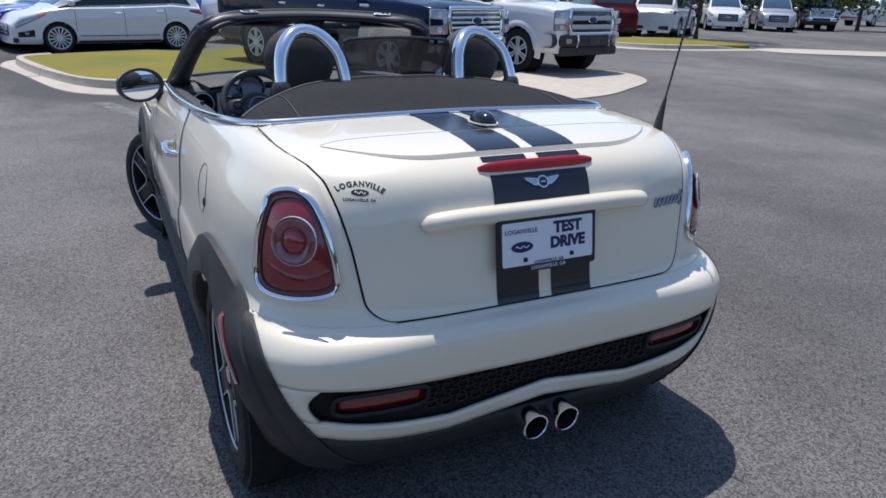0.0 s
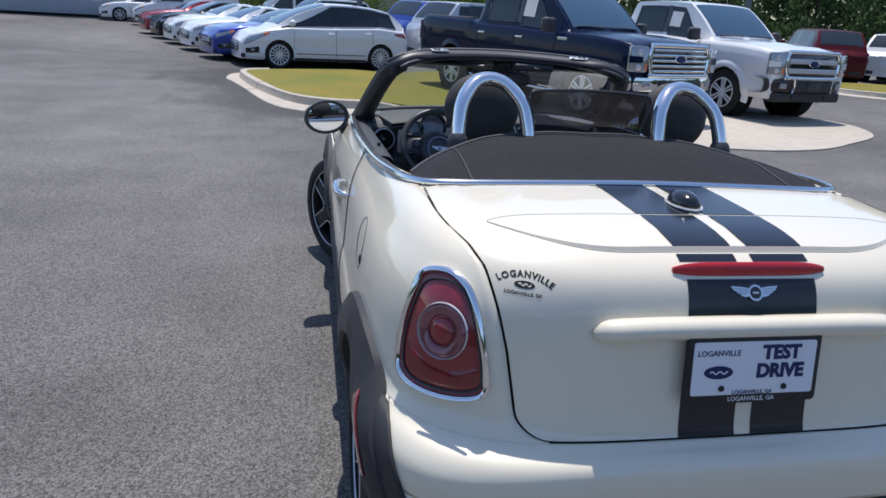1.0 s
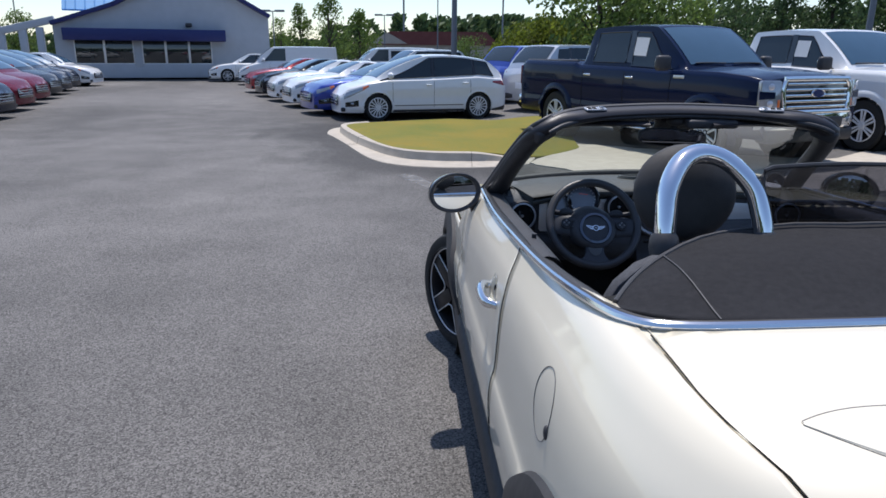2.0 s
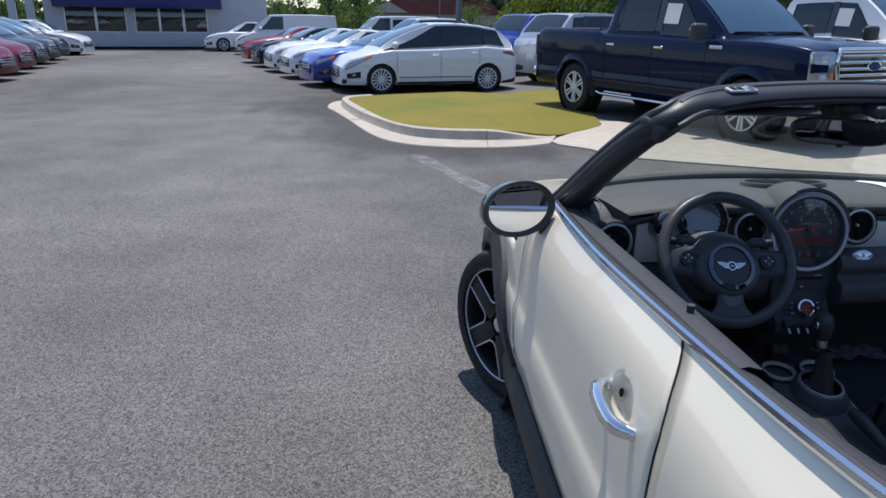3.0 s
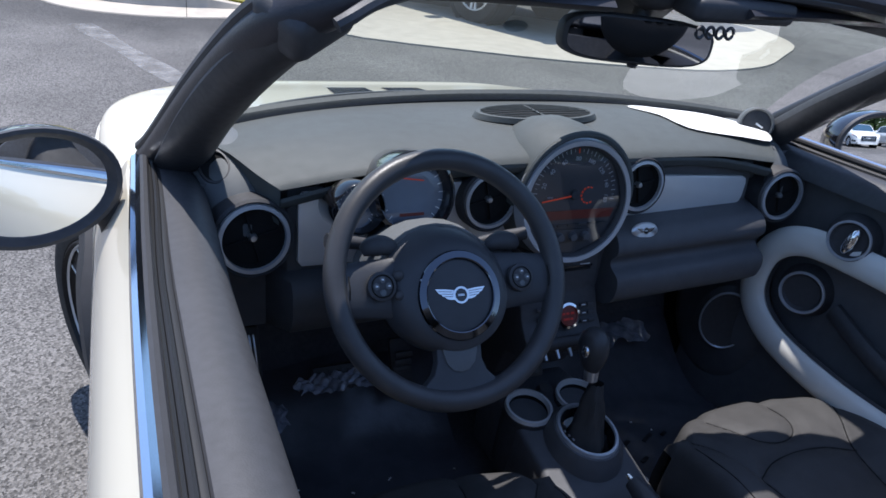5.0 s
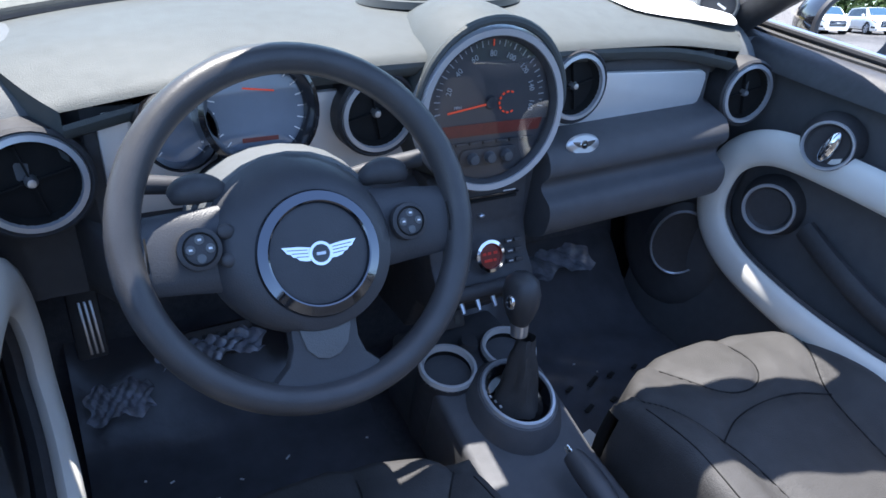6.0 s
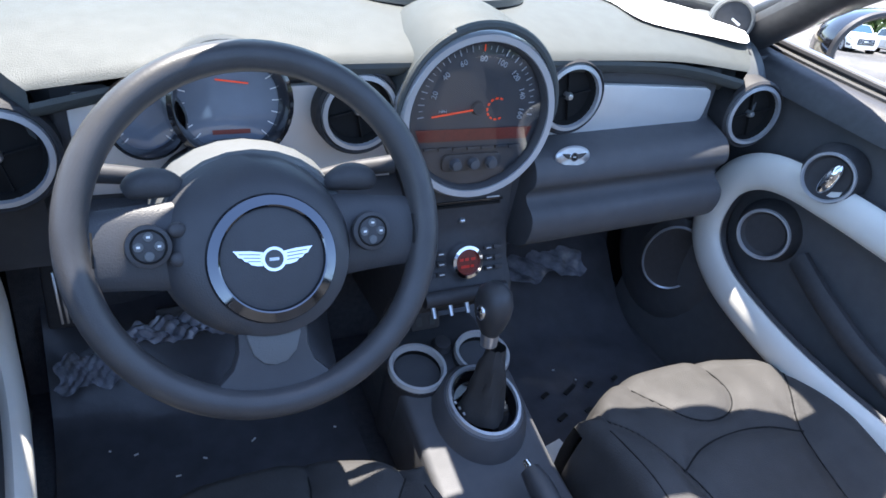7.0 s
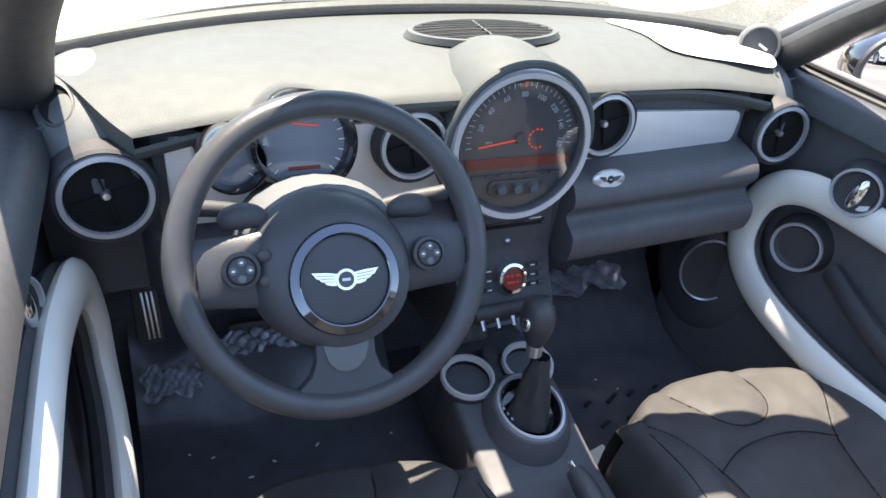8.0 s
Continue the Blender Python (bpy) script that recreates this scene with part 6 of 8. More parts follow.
def cushion_top(dx, y):
    """Height of the cushion top at an offset from the middle."""
    a = abs(dx) / .205
    z = .445 + .058 * smooth((y - .90) / .52) - .030 * smooth((y - 1.45) / .15) ** 1.5
    z += .034 * smooth((a - .60) / .30) * (1 - .75 * smooth((y - 1.35) / .16))
    d = math.sqrt(float(numpy.min((SEAM_XY[:, 0] - dx) ** 2 + (SEAM_XY[:, 1] - y) ** 2)))
    return z + .007 * smooth(d / .035) - .0045 * math.exp(-(d / .005) ** 2)


def cushion(cx, u, v):
    """u across, v from back 0 to front 1; past one the leather rolls over the edge."""
    uu, vv = max(-1.0, min(1.0, u)), min(1.0, v)
    dx = .205 * uu * (1 + .03 * math.sin(3 * vv))
    yf = 1.566 - .080 * abs(uu) ** 2.6
    y = .86 + (yf - .86) * vv
    z = cushion_top(dx, y)
    au, av = min(1.0, max(0, abs(u) - 1) / .15) * math.pi / 2, min(1.0, max(0, v - 1) / .15) * math.pi / 2
    drop = .034 * (1 - math.cos(max(au, av)))
    return Vector((cx + dx + math.copysign(.030 * math.sin(au), u), y + .034 * math.sin(av), z - drop))


def seat(cx):
    us = [-1.15, -1.11, -1.07, -1.03] + lin(-1, 1, 74) + [1.03, 1.07, 1.11, 1.15]
    vs = lin(0, .6, 24) + lin(.61, 1, 56) + [1.03, 1.07, 1.11, 1.15]
    root = part("car_seat", grid(lambda u, v: cushion(cx, u, v), us, vs), M_LEATHER, CAR, "black leather sports seat with stitched bolsters")
    sides = bmesh.new()
    grid(lambda u, k: cushion(cx, u, 1.15) + Vector((0, .010 * math.sin(3 * k), -.17 * k)), us, lin(0, 1, 6), sides)
    for sg in (-1, 1):
        grid(lambda v, k: cushion(cx, sg * 1.15, v) + Vector((sg * .012 * math.sin(3 * k), 0, -.17 * k)), vs[::4], lin(0, 1, 6), sides)
    part("seat_skirt", sides, M_LEATHER, root)
    for ln in SEAMS:
        part("seam", tube([(cx + p.x, p.y, cushion_top(p.x, p.y) + .0016) for p in ln if p.y < 1.56], .0013, 5), M_DARKGAP, root)
    for sg in (-1, 1):
        part("seam", tube([cushion(cx, sg * 1.02, v) + Vector((0, 0, .0002)) for v in lin(.3, .98, 14)], .0012, 5), M_DARKGAP, root)
    b = grid(lambda a, w: backrest(cx, a, w), lin(0, 2 * math.pi, 41)[:-1], lin(0, 1, 20) + [1.3, 1.55, 1.75, 1.9, 1.97, 2.0], wrap=True)
    part("backrest", b, M_LEATHER, root, "black leather backrest")
    b = ball(.135, .058, .125, pose(cx, .705, 1.185, -12, 0, 0), u=28, v=16)
    part("headrest", b, M_LEATHER, root, "black head restraint")
    return root


def backrest(cx, a, w):
    k = max(0.0, w - 1)
    w = min(1.0, w)
    u = math.copysign(abs(math.cos(a)) ** .6, math.cos(a))
    v = math.copysign(abs(math.sin(a)) ** .7, math.sin(a))
    thick = .048 * math.sqrt(max(0.0, 1 - k * k)) + .0005
    y = .835 - .23 * w + .02 * math.sin(w * 3) + thick * v - .04 * abs(u) ** 4
    if v > 0:
        y += .045 * smooth((abs(u) - .45) / .4) * (1 - w * .7) * (1 - k)
    half = (.215 - .085 * smooth((w - .55) / .45)) * (1 - .16 * k * k)
    return Vector((cx + half * u, y, .45 + .60 * w * (1 - .36 * w * abs(u) ** 2.5) + .035 * k))


seat(-.345)
seat(.388)

# thin white patch that follows the dash top at its right rear
DASH_PATCH = curve_pts([(.325, 2.06, 0), (.345, 1.97, 0), (.352, 1.885, 0), (.45, 1.855, 0), (.555, 1.84, 0), (.588, 1.90, 0), (.545, 1.985, 0), (.44, 2.05, 0)], 4, True)
cs = sum(DASH_PATCH, Vector()) / len(DASH_PATCH)
ks = lin(0, 1, 6)
b = grid(lambda i, k: (lambda q: Vector((q.x, q.y, dash_top(q.x, (q.y - 1.790) / (dash_back(q.x) - 1.790)).z + .0018 + .001 * math.sin(q.x * 40) * k)))(cs.lerp(DASH_PATCH[i], k)), range(len(DASH_PATCH)), ks, wrap=True)
paper = part("dash_sheet", b, M_PAPER)
tagged(paper, "thin white patch over the right rear of the dashboard", "paper")


# ---- other vehicles ----
def paint(name, c, metal=0.0):
    dark = max(c) < .15
    return material(name, c, .25 if dark else 0.32, metal=0.0 if dark else metal, coat=.35 if dark else 1.0, spec=.1 if dark else .5, vary=0.06, scale=6)


P_WHITE = paint("white_paint", (0.82, 0.83, 0.83))
P_NAVY = paint("navy_paint", (0.003, 0.009, 0.036), 0.2)
P_BLUE = paint("bright_blue_paint", (0.015, 0.045, 0.32), 0.3)
P_RED = paint("red_paint", (0.36, 0.012, 0.018), 0.2)
P_MAROON = paint("maroon_paint", (0.085, 0.010, 0.014), 0.3)
P_RUBY = paint("ruby_paint", (0.14, 0.006, 0.018), 0.3)
P_SLATE = paint("slate_paint", (0.012, 0.017, 0.03), 0.4)
P_BLACK = paint("black_paint", (0.012, 0.014, 0.018), 0.2)
P_SILVER = paint("silver_paint", (0.50, 0.52, 0.55), 0.5)
M_AUTOGLASS = material("tinted_car_glass", (0.030, 0.044, 0.056), 0.03, spec=0.5, vary=0.1)
# blue base colour imitates the sky reflected in the windscreens
M_SKYSCREEN = material("sky_blue_windscreen", (0.045, 0.095, 0.150), 0.03, spec=0.7, vary=0.15, scale=3)
M_BRIGHTRIM = material("machined_alloy", (0.78, 0.79, 0.80), 0.32, metal=0.15, vary=0.08)
M_SATINBLK = material("satin_dark_bumper", (0.07, 0.06, 0.06), 0.25, metal=0.6, vary=0.15)
M_RIM = material("painted_alloy", (0.55, 0.56, 0.58), 0.35, metal=0.3, vary=0.08)
M_LAMP = material("headlamp_glass", (0.42, 0.44, 0.47), 0.1, metal=0.5, coat=1.0, vary=0.3, scale=25)

# name: wheelbase, front and rear overhang, half width, wheel radius, clearance, top line (y, z), glasshouse (screen base, roof front, roof rear, rear base), roof height, roof half width
SHAPES = {
    "hatch": dict(wb=2.65, fo=.88, ro=.80, w=.90, r=.325, z0=.20, top=[(-2.13, .86), (-2.0, 1.02), (-1.3, 1.08), (0, 1.02), (1.05, 1.00), (1.55, .93), (2.0, .80), (2.2, .60)], gh=(1.45, .02, -1.62, -2.10), h=1.60, rw=.62),
    "coupe": dict(wb=2.72, fo=.92, ro=1.12, w=.955, r=.34, z0=.17, top=[(-2.48, .84), (-2.3, 1.02), (-1.6, 1.03), (0, .95), (.95, .96), (1.6, .90), (2.1, .78), (2.28, .60)], gh=(.95, .05, -.75, -1.75), h=1.37, rw=.56),
    "sedan": dict(wb=2.80, fo=.95, ro=1.08, w=.93, r=.33, z0=.18, top=[(-2.48, .80), (-2.3, 1.02), (-1.7, 1.06), (0, .98), (1.1, .97), (1.7, .90), (2.15, .76), (2.35, .58)], gh=(1.15, .25, -.85, -1.65), h=1.48, rw=.58),
    "suv": dict(wb=2.85, fo=.92, ro=.98, w=.97, r=.37, z0=.26, top=[(-2.40, .95), (-2.3, 1.10), (-1.3, 1.12), (0, 1.10), (1.1, 1.12), (1.7, 1.06), (2.15, .94), (2.34, .70)], gh=(1.25, .45, -1.75, -2.28), h=1.74, rw=.70),
    "van": dict(wb=3.06, fo=.90, ro=.86, w=.92, r=.33, z0=.22, top=[(-2.39, 1.10), (-2.3, 1.14), (-1.3, 1.14), (0, 1.12), (1.3, 1.12), (1.8, 1.0), (2.2, .86), (2.42, .64)], gh=(1.65, .75, -2.30, -2.38), h=1.84, rw=.78),
    "pickup": dict(wb=3.68, fo=.96, ro=1.24, w=1.01, r=.415, z0=.42, top=[(-3.08, 1.34), (-2.98, 1.39), (-1.3, 1.38), (-1.22, 1.34), (0, 1.33), (.9, 1.30), (1.30, 1.31), (2.0, 1.30), (2.5, 1.26), (2.72, 1.215), (2.78, 1.15), (2.80, .90)], gh=(1.36, .52, -1.00, -1.20), h=1.99, rw=.78),
}


def vehicle(kind, mat, m, label, category="car", group="", detail=1, side_glass=True, grille_mat=None, sticker=False):
    S = SHAPES[kind]
    f, rr = S["wb"] / 2 + S["fo"], -S["wb"] / 2 - S["ro"]
    w, z0, r, h = S["w"], S["z0"], S["r"], S["h"]
    ys, zs = [a for a, _ in S["top"]], [c for _, c in S["top"]]
    name = {"pickup": "pickup_truck", "suv": "parked_suv", "van": "parked_van"}.get(kind, "parked_car")
    car = thing(name, label, category, m, group)
    axles = (S["wb"] / 2, -S["wb"] / 2)

    def top_at(y):
        return float(np.interp(y, ys, zs))

    def wid(y):
        a = max(0.0, (y - (f - .75)) / .75)
        c = max(0.0, ((rr + .55) - y) / .55)
        if kind == "pickup":
            return w * (1 - .085 * a ** 3) * (1 - .03 * c ** 3)
        return w * (1 - .30 * a ** 2.6) * (1 - .16 * c ** 3)

    def sec(y, k):
        zt, ww = top_at(y), wid(y)
        hh = zt - z0
        if kind == "pickup":
            bulge = .028 * smooth((y - 1.1) / .5)
            pts = [(ww * .93, z0), (ww * .985, z0 + .07), (ww * .998, z0 + .22 * hh), (ww * .984, z0 + .34 * hh), (ww, z0 + .62 * hh), (ww * .992, z0 + .80 * hh), (ww * .968, zt - .06), (ww * .93, zt - .012), (ww * .86, zt), (ww * .50, zt + .012 + bulge), (0, zt + .020 + bulge)]
        else:
            pts = [(ww * .92, z0), (ww * .975, z0 + .08), (ww * .995, z0 + .24 * hh), (ww * .983, z0 + .42 * hh), (ww, z0 + .68 * hh), (ww * .978, z0 + .84 * hh), (ww * .950, zt - .045), (ww * .90, zt - .012), (ww * .80, zt), (ww * .45, zt + .018), (0, zt + .022)]
        i = min(int(k), 9)
        return tuple(p + (q - p) * (k - i) for p, q in zip(pts[i], pts[i + 1]))

    def side_x(y, z):
        pts = [sec(y, k) for k in range(9)]
        return float(np.interp(z, [p[1] for p in pts], [p[0] for p in pts]))

    def arch(c):
        return any(math.hypot(c.y - a, c.z - r) < r * 1.14 and abs(c.x) > .55 * w for a in axles)

    st = [v for v in lin(rr, f, 90 if detail else 50)]
    b = bmesh.new()
    for sg in (-1, 1):
        grid(lambda y, k: Vector((sg * sec(y, k)[0], y, sec(y, k)[1])), st, lin(0, 10, 41 if detail else 21), b, keep=lambda c: not arch(c))
    for ye in (rr, f):
        grid(lambda u, k: Vector((sec(ye, k)[0] * u, ye + math.copysign(.035, ye) * (1 - u * u), sec(ye, k)[1])), lin(-1, 1, 13), range(11), b)
    part("body", b, mat, car, sharp=50)
    b = box(w * 1.5, (f - rr) * .9, .10, pose(0, (f + rr) / 2, z0 + .06), .02)
    part("underbody", b, M_DARKGAP, car)
    # wheels
    for a in axles:
        for sg in (-1, 1):
            wm = pose(sg * (w - .115), a, r, 0, 90 * sg, 0)
            q_ = .62 if kind == "pickup" else .72
            wl_ = part("wheel", lathe([(r * q_, -.10), (r * .9, -.105), (r, -.07), (r, .07), (r * .93, .098), (r * (q_ + .05), .095), (r * (q_ + .01), .075)], 36, wm), M_TYRE, car)
            rim = lathe([(r * (q_ + .02), .090), (r * (q_ - .04), .085), (r * (q_ - .07), .02), (r * .2, .015), (0, .03)], 32, wm)
            part("rim", rim, M_ALLOYBLK, wl_)
            ns = 15 if kind == "hatch" else 6
            ro_ = r * (q_ - .015)
            sp = bmesh.new()
            for i in range(ns):
                q = wm @ pose(0, 0, 0, 0, 0, 360 * i / ns)
                if ns > 9:
                    prism([(r * .10, -.010), (ro_, -.016), (ro_, .016), (r * .10, .010)], .022, q @ pose(0, 0, .066), .004, sp, 1)
                else:
                    for s2 in (-1, 1):
                        prism([(r * .12, s2 * .006), (ro_, s2 * .016), (ro_, s2 * .052), (r * .16, s2 * .034)][::s2], .022, q @ pose(0, 0, .066), .004, sp, 1)
            lathe([(0, .098), (r * .13, .095), (r * .18, .07)], 18, wm, sp)
            lathe([(ro_ - .012, .078), (ro_, .099), (ro_ + .016, .090)], 32, wm, sp)
            part("spoke_star", sp, M_BRIGHTRIM if kind in ("pickup", "hatch") else M_RIM, wl_, "bright alloy spokes")
            part("wheel_well", lathe([(r * 1.13, .0), (r * 1.13, -.30), (0, -.30)], 24, pose(sg * (w - .03), a, r, 0, 90 * sg, 0)), M_DARKGAP, car)
            lip = bmesh.new()
            fl, fx = ([1.10, 1.12, 1.30, 1.40], [-.04, .030, .026, -.004]) if kind == "pickup" else ([1.10, 1.11, 1.20, 1.26], [-.03, .016, .016, -.003])
            grid(lambda t, k: Vector((sg * (side_x(a + fl[k] * r * math.cos(t), max(z0 + .02, r + fl[k] * r * math.sin(t))) + fx[k]), a + fl[k] * r * math.cos(t), r + fl[k] * r * math.sin(t))), lin(radians(-12), radians(192), 30), range(4), lip)
            part("arch_lip", lip, mat if kind not in ("suv",) else M_CLAD, car)
    # glasshouse
    yA, yB, yC_, yD = S["gh"]
    rw = S["rw"]

    def gh(y, s, off=0.0):
        bz, bw = top_at(y) - .01, wid(y) * .90
        if y > yB:
            k = (yA - y) / (yA - yB)
            rz = bz + (h - .037 - bz) * (k + (.07 if kind == "pickup" else .10) * math.sin(math.pi * k))
            rwid = bw * .93 + (rw - bw * .93) * k
        elif y < yC_:
            k = (y - yD) / (yC_ - yD)
            rz = bz + (h - .05 - (.10 if kind in ("hatch", "sedan", "coupe") else 0) + .05 * math.sin(math.pi * .15) - .01 - bz) * max(0, k) ** .8
            rwid = bw * .93 + (rw - bw * .93) * k
        else:
            k = (y - yC_) / (yB - yC_)
            rz = h - .05 + .05 * math.sin(math.pi * (.15 + .7 * k)) - .01 - (.10 * (1 - k) ** 2 if kind in ("hatch", "sedan", "coupe") else 0)
            rwid = rw
        a = abs(s)
        if a < .5:
            q = Vector((rwid * a / .5, y, rz + .02 - .035 * (a / .5) ** 3))
        else:
            t = (a - .5) / .5
            q = Vector((rwid + (bw - rwid) * max(0.0, t) ** 1.15, y, rz - .015 + (bz - rz + .015) * t))
        q.x = math.copysign(q.x, s)
        return q + Vector((math.copysign(off, s) if a > .5 else 0, 0, off if a <= .5 else off * .3))

    ss = lin(-1, 1, 29)
    b = grid(gh, lin(yD, yA, 44), ss)
    part("roof", b, mat, car, sharp=50)

    def pane(nm, y0b, y0r, y1b, y1r, s0, s1, mt, n=6):
        for sg in (-1, 1):
            at_ = lambda u, v, o: gh((y0b + (y0r - y0b) * (1 - v)) * (1 - u) + (y1b + (y1r - y1b) * (1 - v)) * u, sg * (s0 + (s1 - s0) * v), o)
            pn = part(nm, grid(lambda u, v: at_(u, v, .006), lin(0, 1, 12), lin(0, 1, n)), mt, car, recalc=True)
            if "window" in nm and detail:
                rim_w = [(u, 0) for u in lin(0, 1, 9)] + [(1, v) for v in lin(0, 1, 6)[1:]] + [(u, 1) for u in lin(1, 0, 9)[1:]] + [(0, v) for v in lin(1, 0, 6)[1:-1]]
                part("window_seal", tube([at_(u, v, .008) for u, v in rim_w], .010, 6, True), M_GLOSSBLK, pn)

    k = .10 * (yA - yB)
    part("windscreen", grid(lambda y, s: gh(y, s, .006) + Vector((0, .006, 0)), lin(yB + .06, yA - k, 12), lin(-.46, .46, 11)), M_SKYSCREEN, car, "windscreen with reflected sky put into its blue colour")
    if kind == "pickup":
        part("rear_window", grid(lambda y, s: gh(y, s, .006) - Vector((0, .006, 0)), lin(yD + .04, yC_ - .03, 6), lin(-.44, .44, 9)), M_AUTOGLASS, car)
        pane("pillar_cover", -.02, -.04, .14, .10, .56, .95, M_GLOSSBLK)
        pane("side_window", yA - .30, yB - .10, .13, .09, .575, .985, M_AUTOGLASS)
        pane("side_window", -.03, -.05, -.88, -.84, .575, .955, M_AUTOGLASS)
    elif kind == "van":
        pane("side_window", yA - .30, yB - .05, .18, .18, .545, .965, M_AUTOGLASS)
        if side_glass:
            pane("side_window", .05, .05, -1.05, -1.05, .60, .90, M_AUTOGLASS)
            pane("side_window", -1.15, -1.15, -2.15, -2.15, .60, .90, M_AUTOGLASS)
    else:
        mid = -.12 if kind != "coupe" else -.55
        part("rear_window", grid(lambda y, s: gh(y, s, .006) - Vector((0, .005, 0)), lin(yD + .18 * (yC_ - yD), yC_ - .04, 8), lin(-.44, .44, 9)), M_AUTOGLASS, car)
        pane("side_window", yA - (.14 if kind == "hatch" else .32) * (yA - yB), yB - .06, mid + .04, mid + .02, .545, .965, M_AUTOGLASS)
        if kind != "coupe":
            pane("pillar_cover", mid - .07, mid - .06, mid + .06, mid + .04, .54, .97, M_GLOSSBLK)
            pane("pillar_cover", yC_ + .34, yC_ + .36, yC_ + .44, yC_ + .46, .54, .97, M_GLOSSBLK)
            pane("side_window", mid - .05, mid - .05, yC_ + .42, yC_ + .44, .545, .965, M_AUTOGLASS)
            pane("quarter_window", yC_ + .36, yC_ + .38, yC_ - .28 * (yC_ - yD), yC_ + .02, .56, .95, M_AUTOGLASS)
        else:
            pane("quarter_window", mid - .05, mid - .05, yC_ - .2 * (yC_ - yD), yC_ + .08, .56, .95, M_AUTOGLASS)
    # lamps, grille, bumpers
    def on_front(x, z, off=.004):
        return Vector((x, f + .035 * (1 - (x / (wid(f))) ** 2) + off, z))

    if kind == "pickup":
        GF = facing((0, f + .02, 1.005), (0, 1, .10))
        outline = [(-.60, -.235), (.60, -.235), (.655, -.19), (.69, .09), (.64, .205), (.56, .225), (-.56, .225), (-.64, .205), (-.69, .09), (-.655, -.19)]
        gr = part("grille", prism(outline, .03, GF, .004), M_GLOSSBLK, car, "dark grille mesh in a chrome surround")
        loop = [GF @ q for q in curve_pts([(x * .97, y * .94, .035) for x, y in outline], 3, True)]
        part("grille_surround", tube(loop, .034, 10, True, flat=.7, up=(0, 1, .1)), M_CHROME, gr, "polished chrome grille surround")
        rows_ = lin(-.155, .145, 5) if grille_mat is None else (-.10, .06)
        for zb in rows_:
            hw_ = .615 if abs(zb) < .12 else .59
            part("grille_bar", box(2 * hw_, .036 if grille_mat is None else .085, .022, GF @ pose(0, zb, .036), .009), M_CHROME if grille_mat is None else M_RIM, gr, "bright horizontal grille bar")
        bo = part("badge_oval", lathe([(0, .010), (.9, .010), (1, .002)], 28, GF @ pose(0, .02, .048) @ Matrix.Diagonal((.125, .052, 1, 1))), M_BLUEINK, gr, "navy oval badge")
        part("badge_rim", lathe([(.90, .008), (1.0, .016), (1.10, .004)], 28, GF @ pose(0, .02, .046) @ Matrix.Diagonal((.125, .052, 1, 1))), M_CHROME, bo)
        for sg in (-1, 1):
            LM = facing((sg * .835, f - .028, 1.015), (sg * .34, 1, .05))
            lp = part("headlamp", prism(rrect(.30, .37, .035), .06, LM @ pose(0, 0, -.02), .012), M_LAMP, car, "stacked clear headlamp")
            part("lamp_notch", prism([(-sg * .16, -.06), (sg * .06, -.05), (sg * .06, .035), (-sg * .16, .045)][::sg], .012, LM @ pose(0, 0, .034)), mat, lp)
            for zb in (.105, -.115):
                part("lamp_lens", lathe([(0, .018), (.03, .014), (.045, .004)], 16, LM @ pose(sg * .0, zb, .036)), M_CLEARLENS, lp)
            part("side_marker", box(.035, .10, .012, LM @ pose(sg * .12, -.11, .038), .004), M_ORANGE, lp)
            part("name_badge", box(.006, .22, .045, pose(sg * (side_x(1.28, 1.20) + .004), 1.28, 1.20), .001), M_SATIN, car)
            part("tail_lamp", box(.10, .05, .36, pose(sg * (wid(rr) - .05), rr - .01, 1.10), .015), M_REDLENS2, car)
            part("step_bar", tube([(sg * (w - .02), 1.25, .40), (sg * (w + .02), 1.1, .38), (sg * (w + .02), -1.0, .38), (sg * (w - .02), -1.15, .40)], .045, 10, flat=.6), M_CHROME, car, "chrome side step")
        prof_b = [(-.10, .775), (.06, .775), (.115, .755), (.135, .66), (.12, .56), (.05, .525), (-.10, .525)]
        fb = part("front_bumper", grid(lambda x, k: Vector((x, f + prof_b[k][0] - .20 * (abs(x) / 1.0) ** 4, prof_b[k][1])), lin(-1.0, 1.0, 33), range(7)), M_CHROME if grille_mat is None else M_SATINBLK, car, "chrome front bumper" if grille_mat is None else "dark satin front bumper with bright edges")
        part("bumper_recess", box(.96, .05, .15, pose(0, f + .125, .645), .015), M_CLAD, fb)
        part("plate_block", box(.32, .02, .15, pose(0, f + .156, .65), .006), M_BLACK, fb)
        for sg in (-1, 1):
            part("fog_lamp", box(.13, .04, .085, pose(sg * .70, f + .085, .655, 0, 0, -sg * 12), .01), M_LAMP, fb)
            if grille_mat is not None:
                part("bumper_edge", tube([(sg * .50, f + .135, .77), (sg * .47, f + .14, .65), (sg * .50, f + .13, .54)], .016, 6), M_CHROME, fb)
            part("tow_hook", tube([(sg * .42, f + .02, .50), (sg * .42, f + .10, .49), (sg * .42, f + .10, .45), (sg * .42, f + .02, .45)], .014, 6), M_BLACK, fb)
            part("wiper", tube([gh(yA - .05 - .02 * q, sg * (.05 + .36 * q), .03) for q in lin(0, 1, 8)], .011, 5), M_BLACK, car)
        part("lower_bumper", box(1.74, .22, .17, pose(0, f - .04, .46), .04), M_CLAD, car)
        part("rear_bumper", box(1.9, .18, .18, pose(0, rr - .06, .62), .04), M_CHROME, car)
        part("bed_well", box(1.52, 1.60, .05, pose(0, -2.18, 1.372), .01), M_DARKGAP, car, "open black cargo bed")
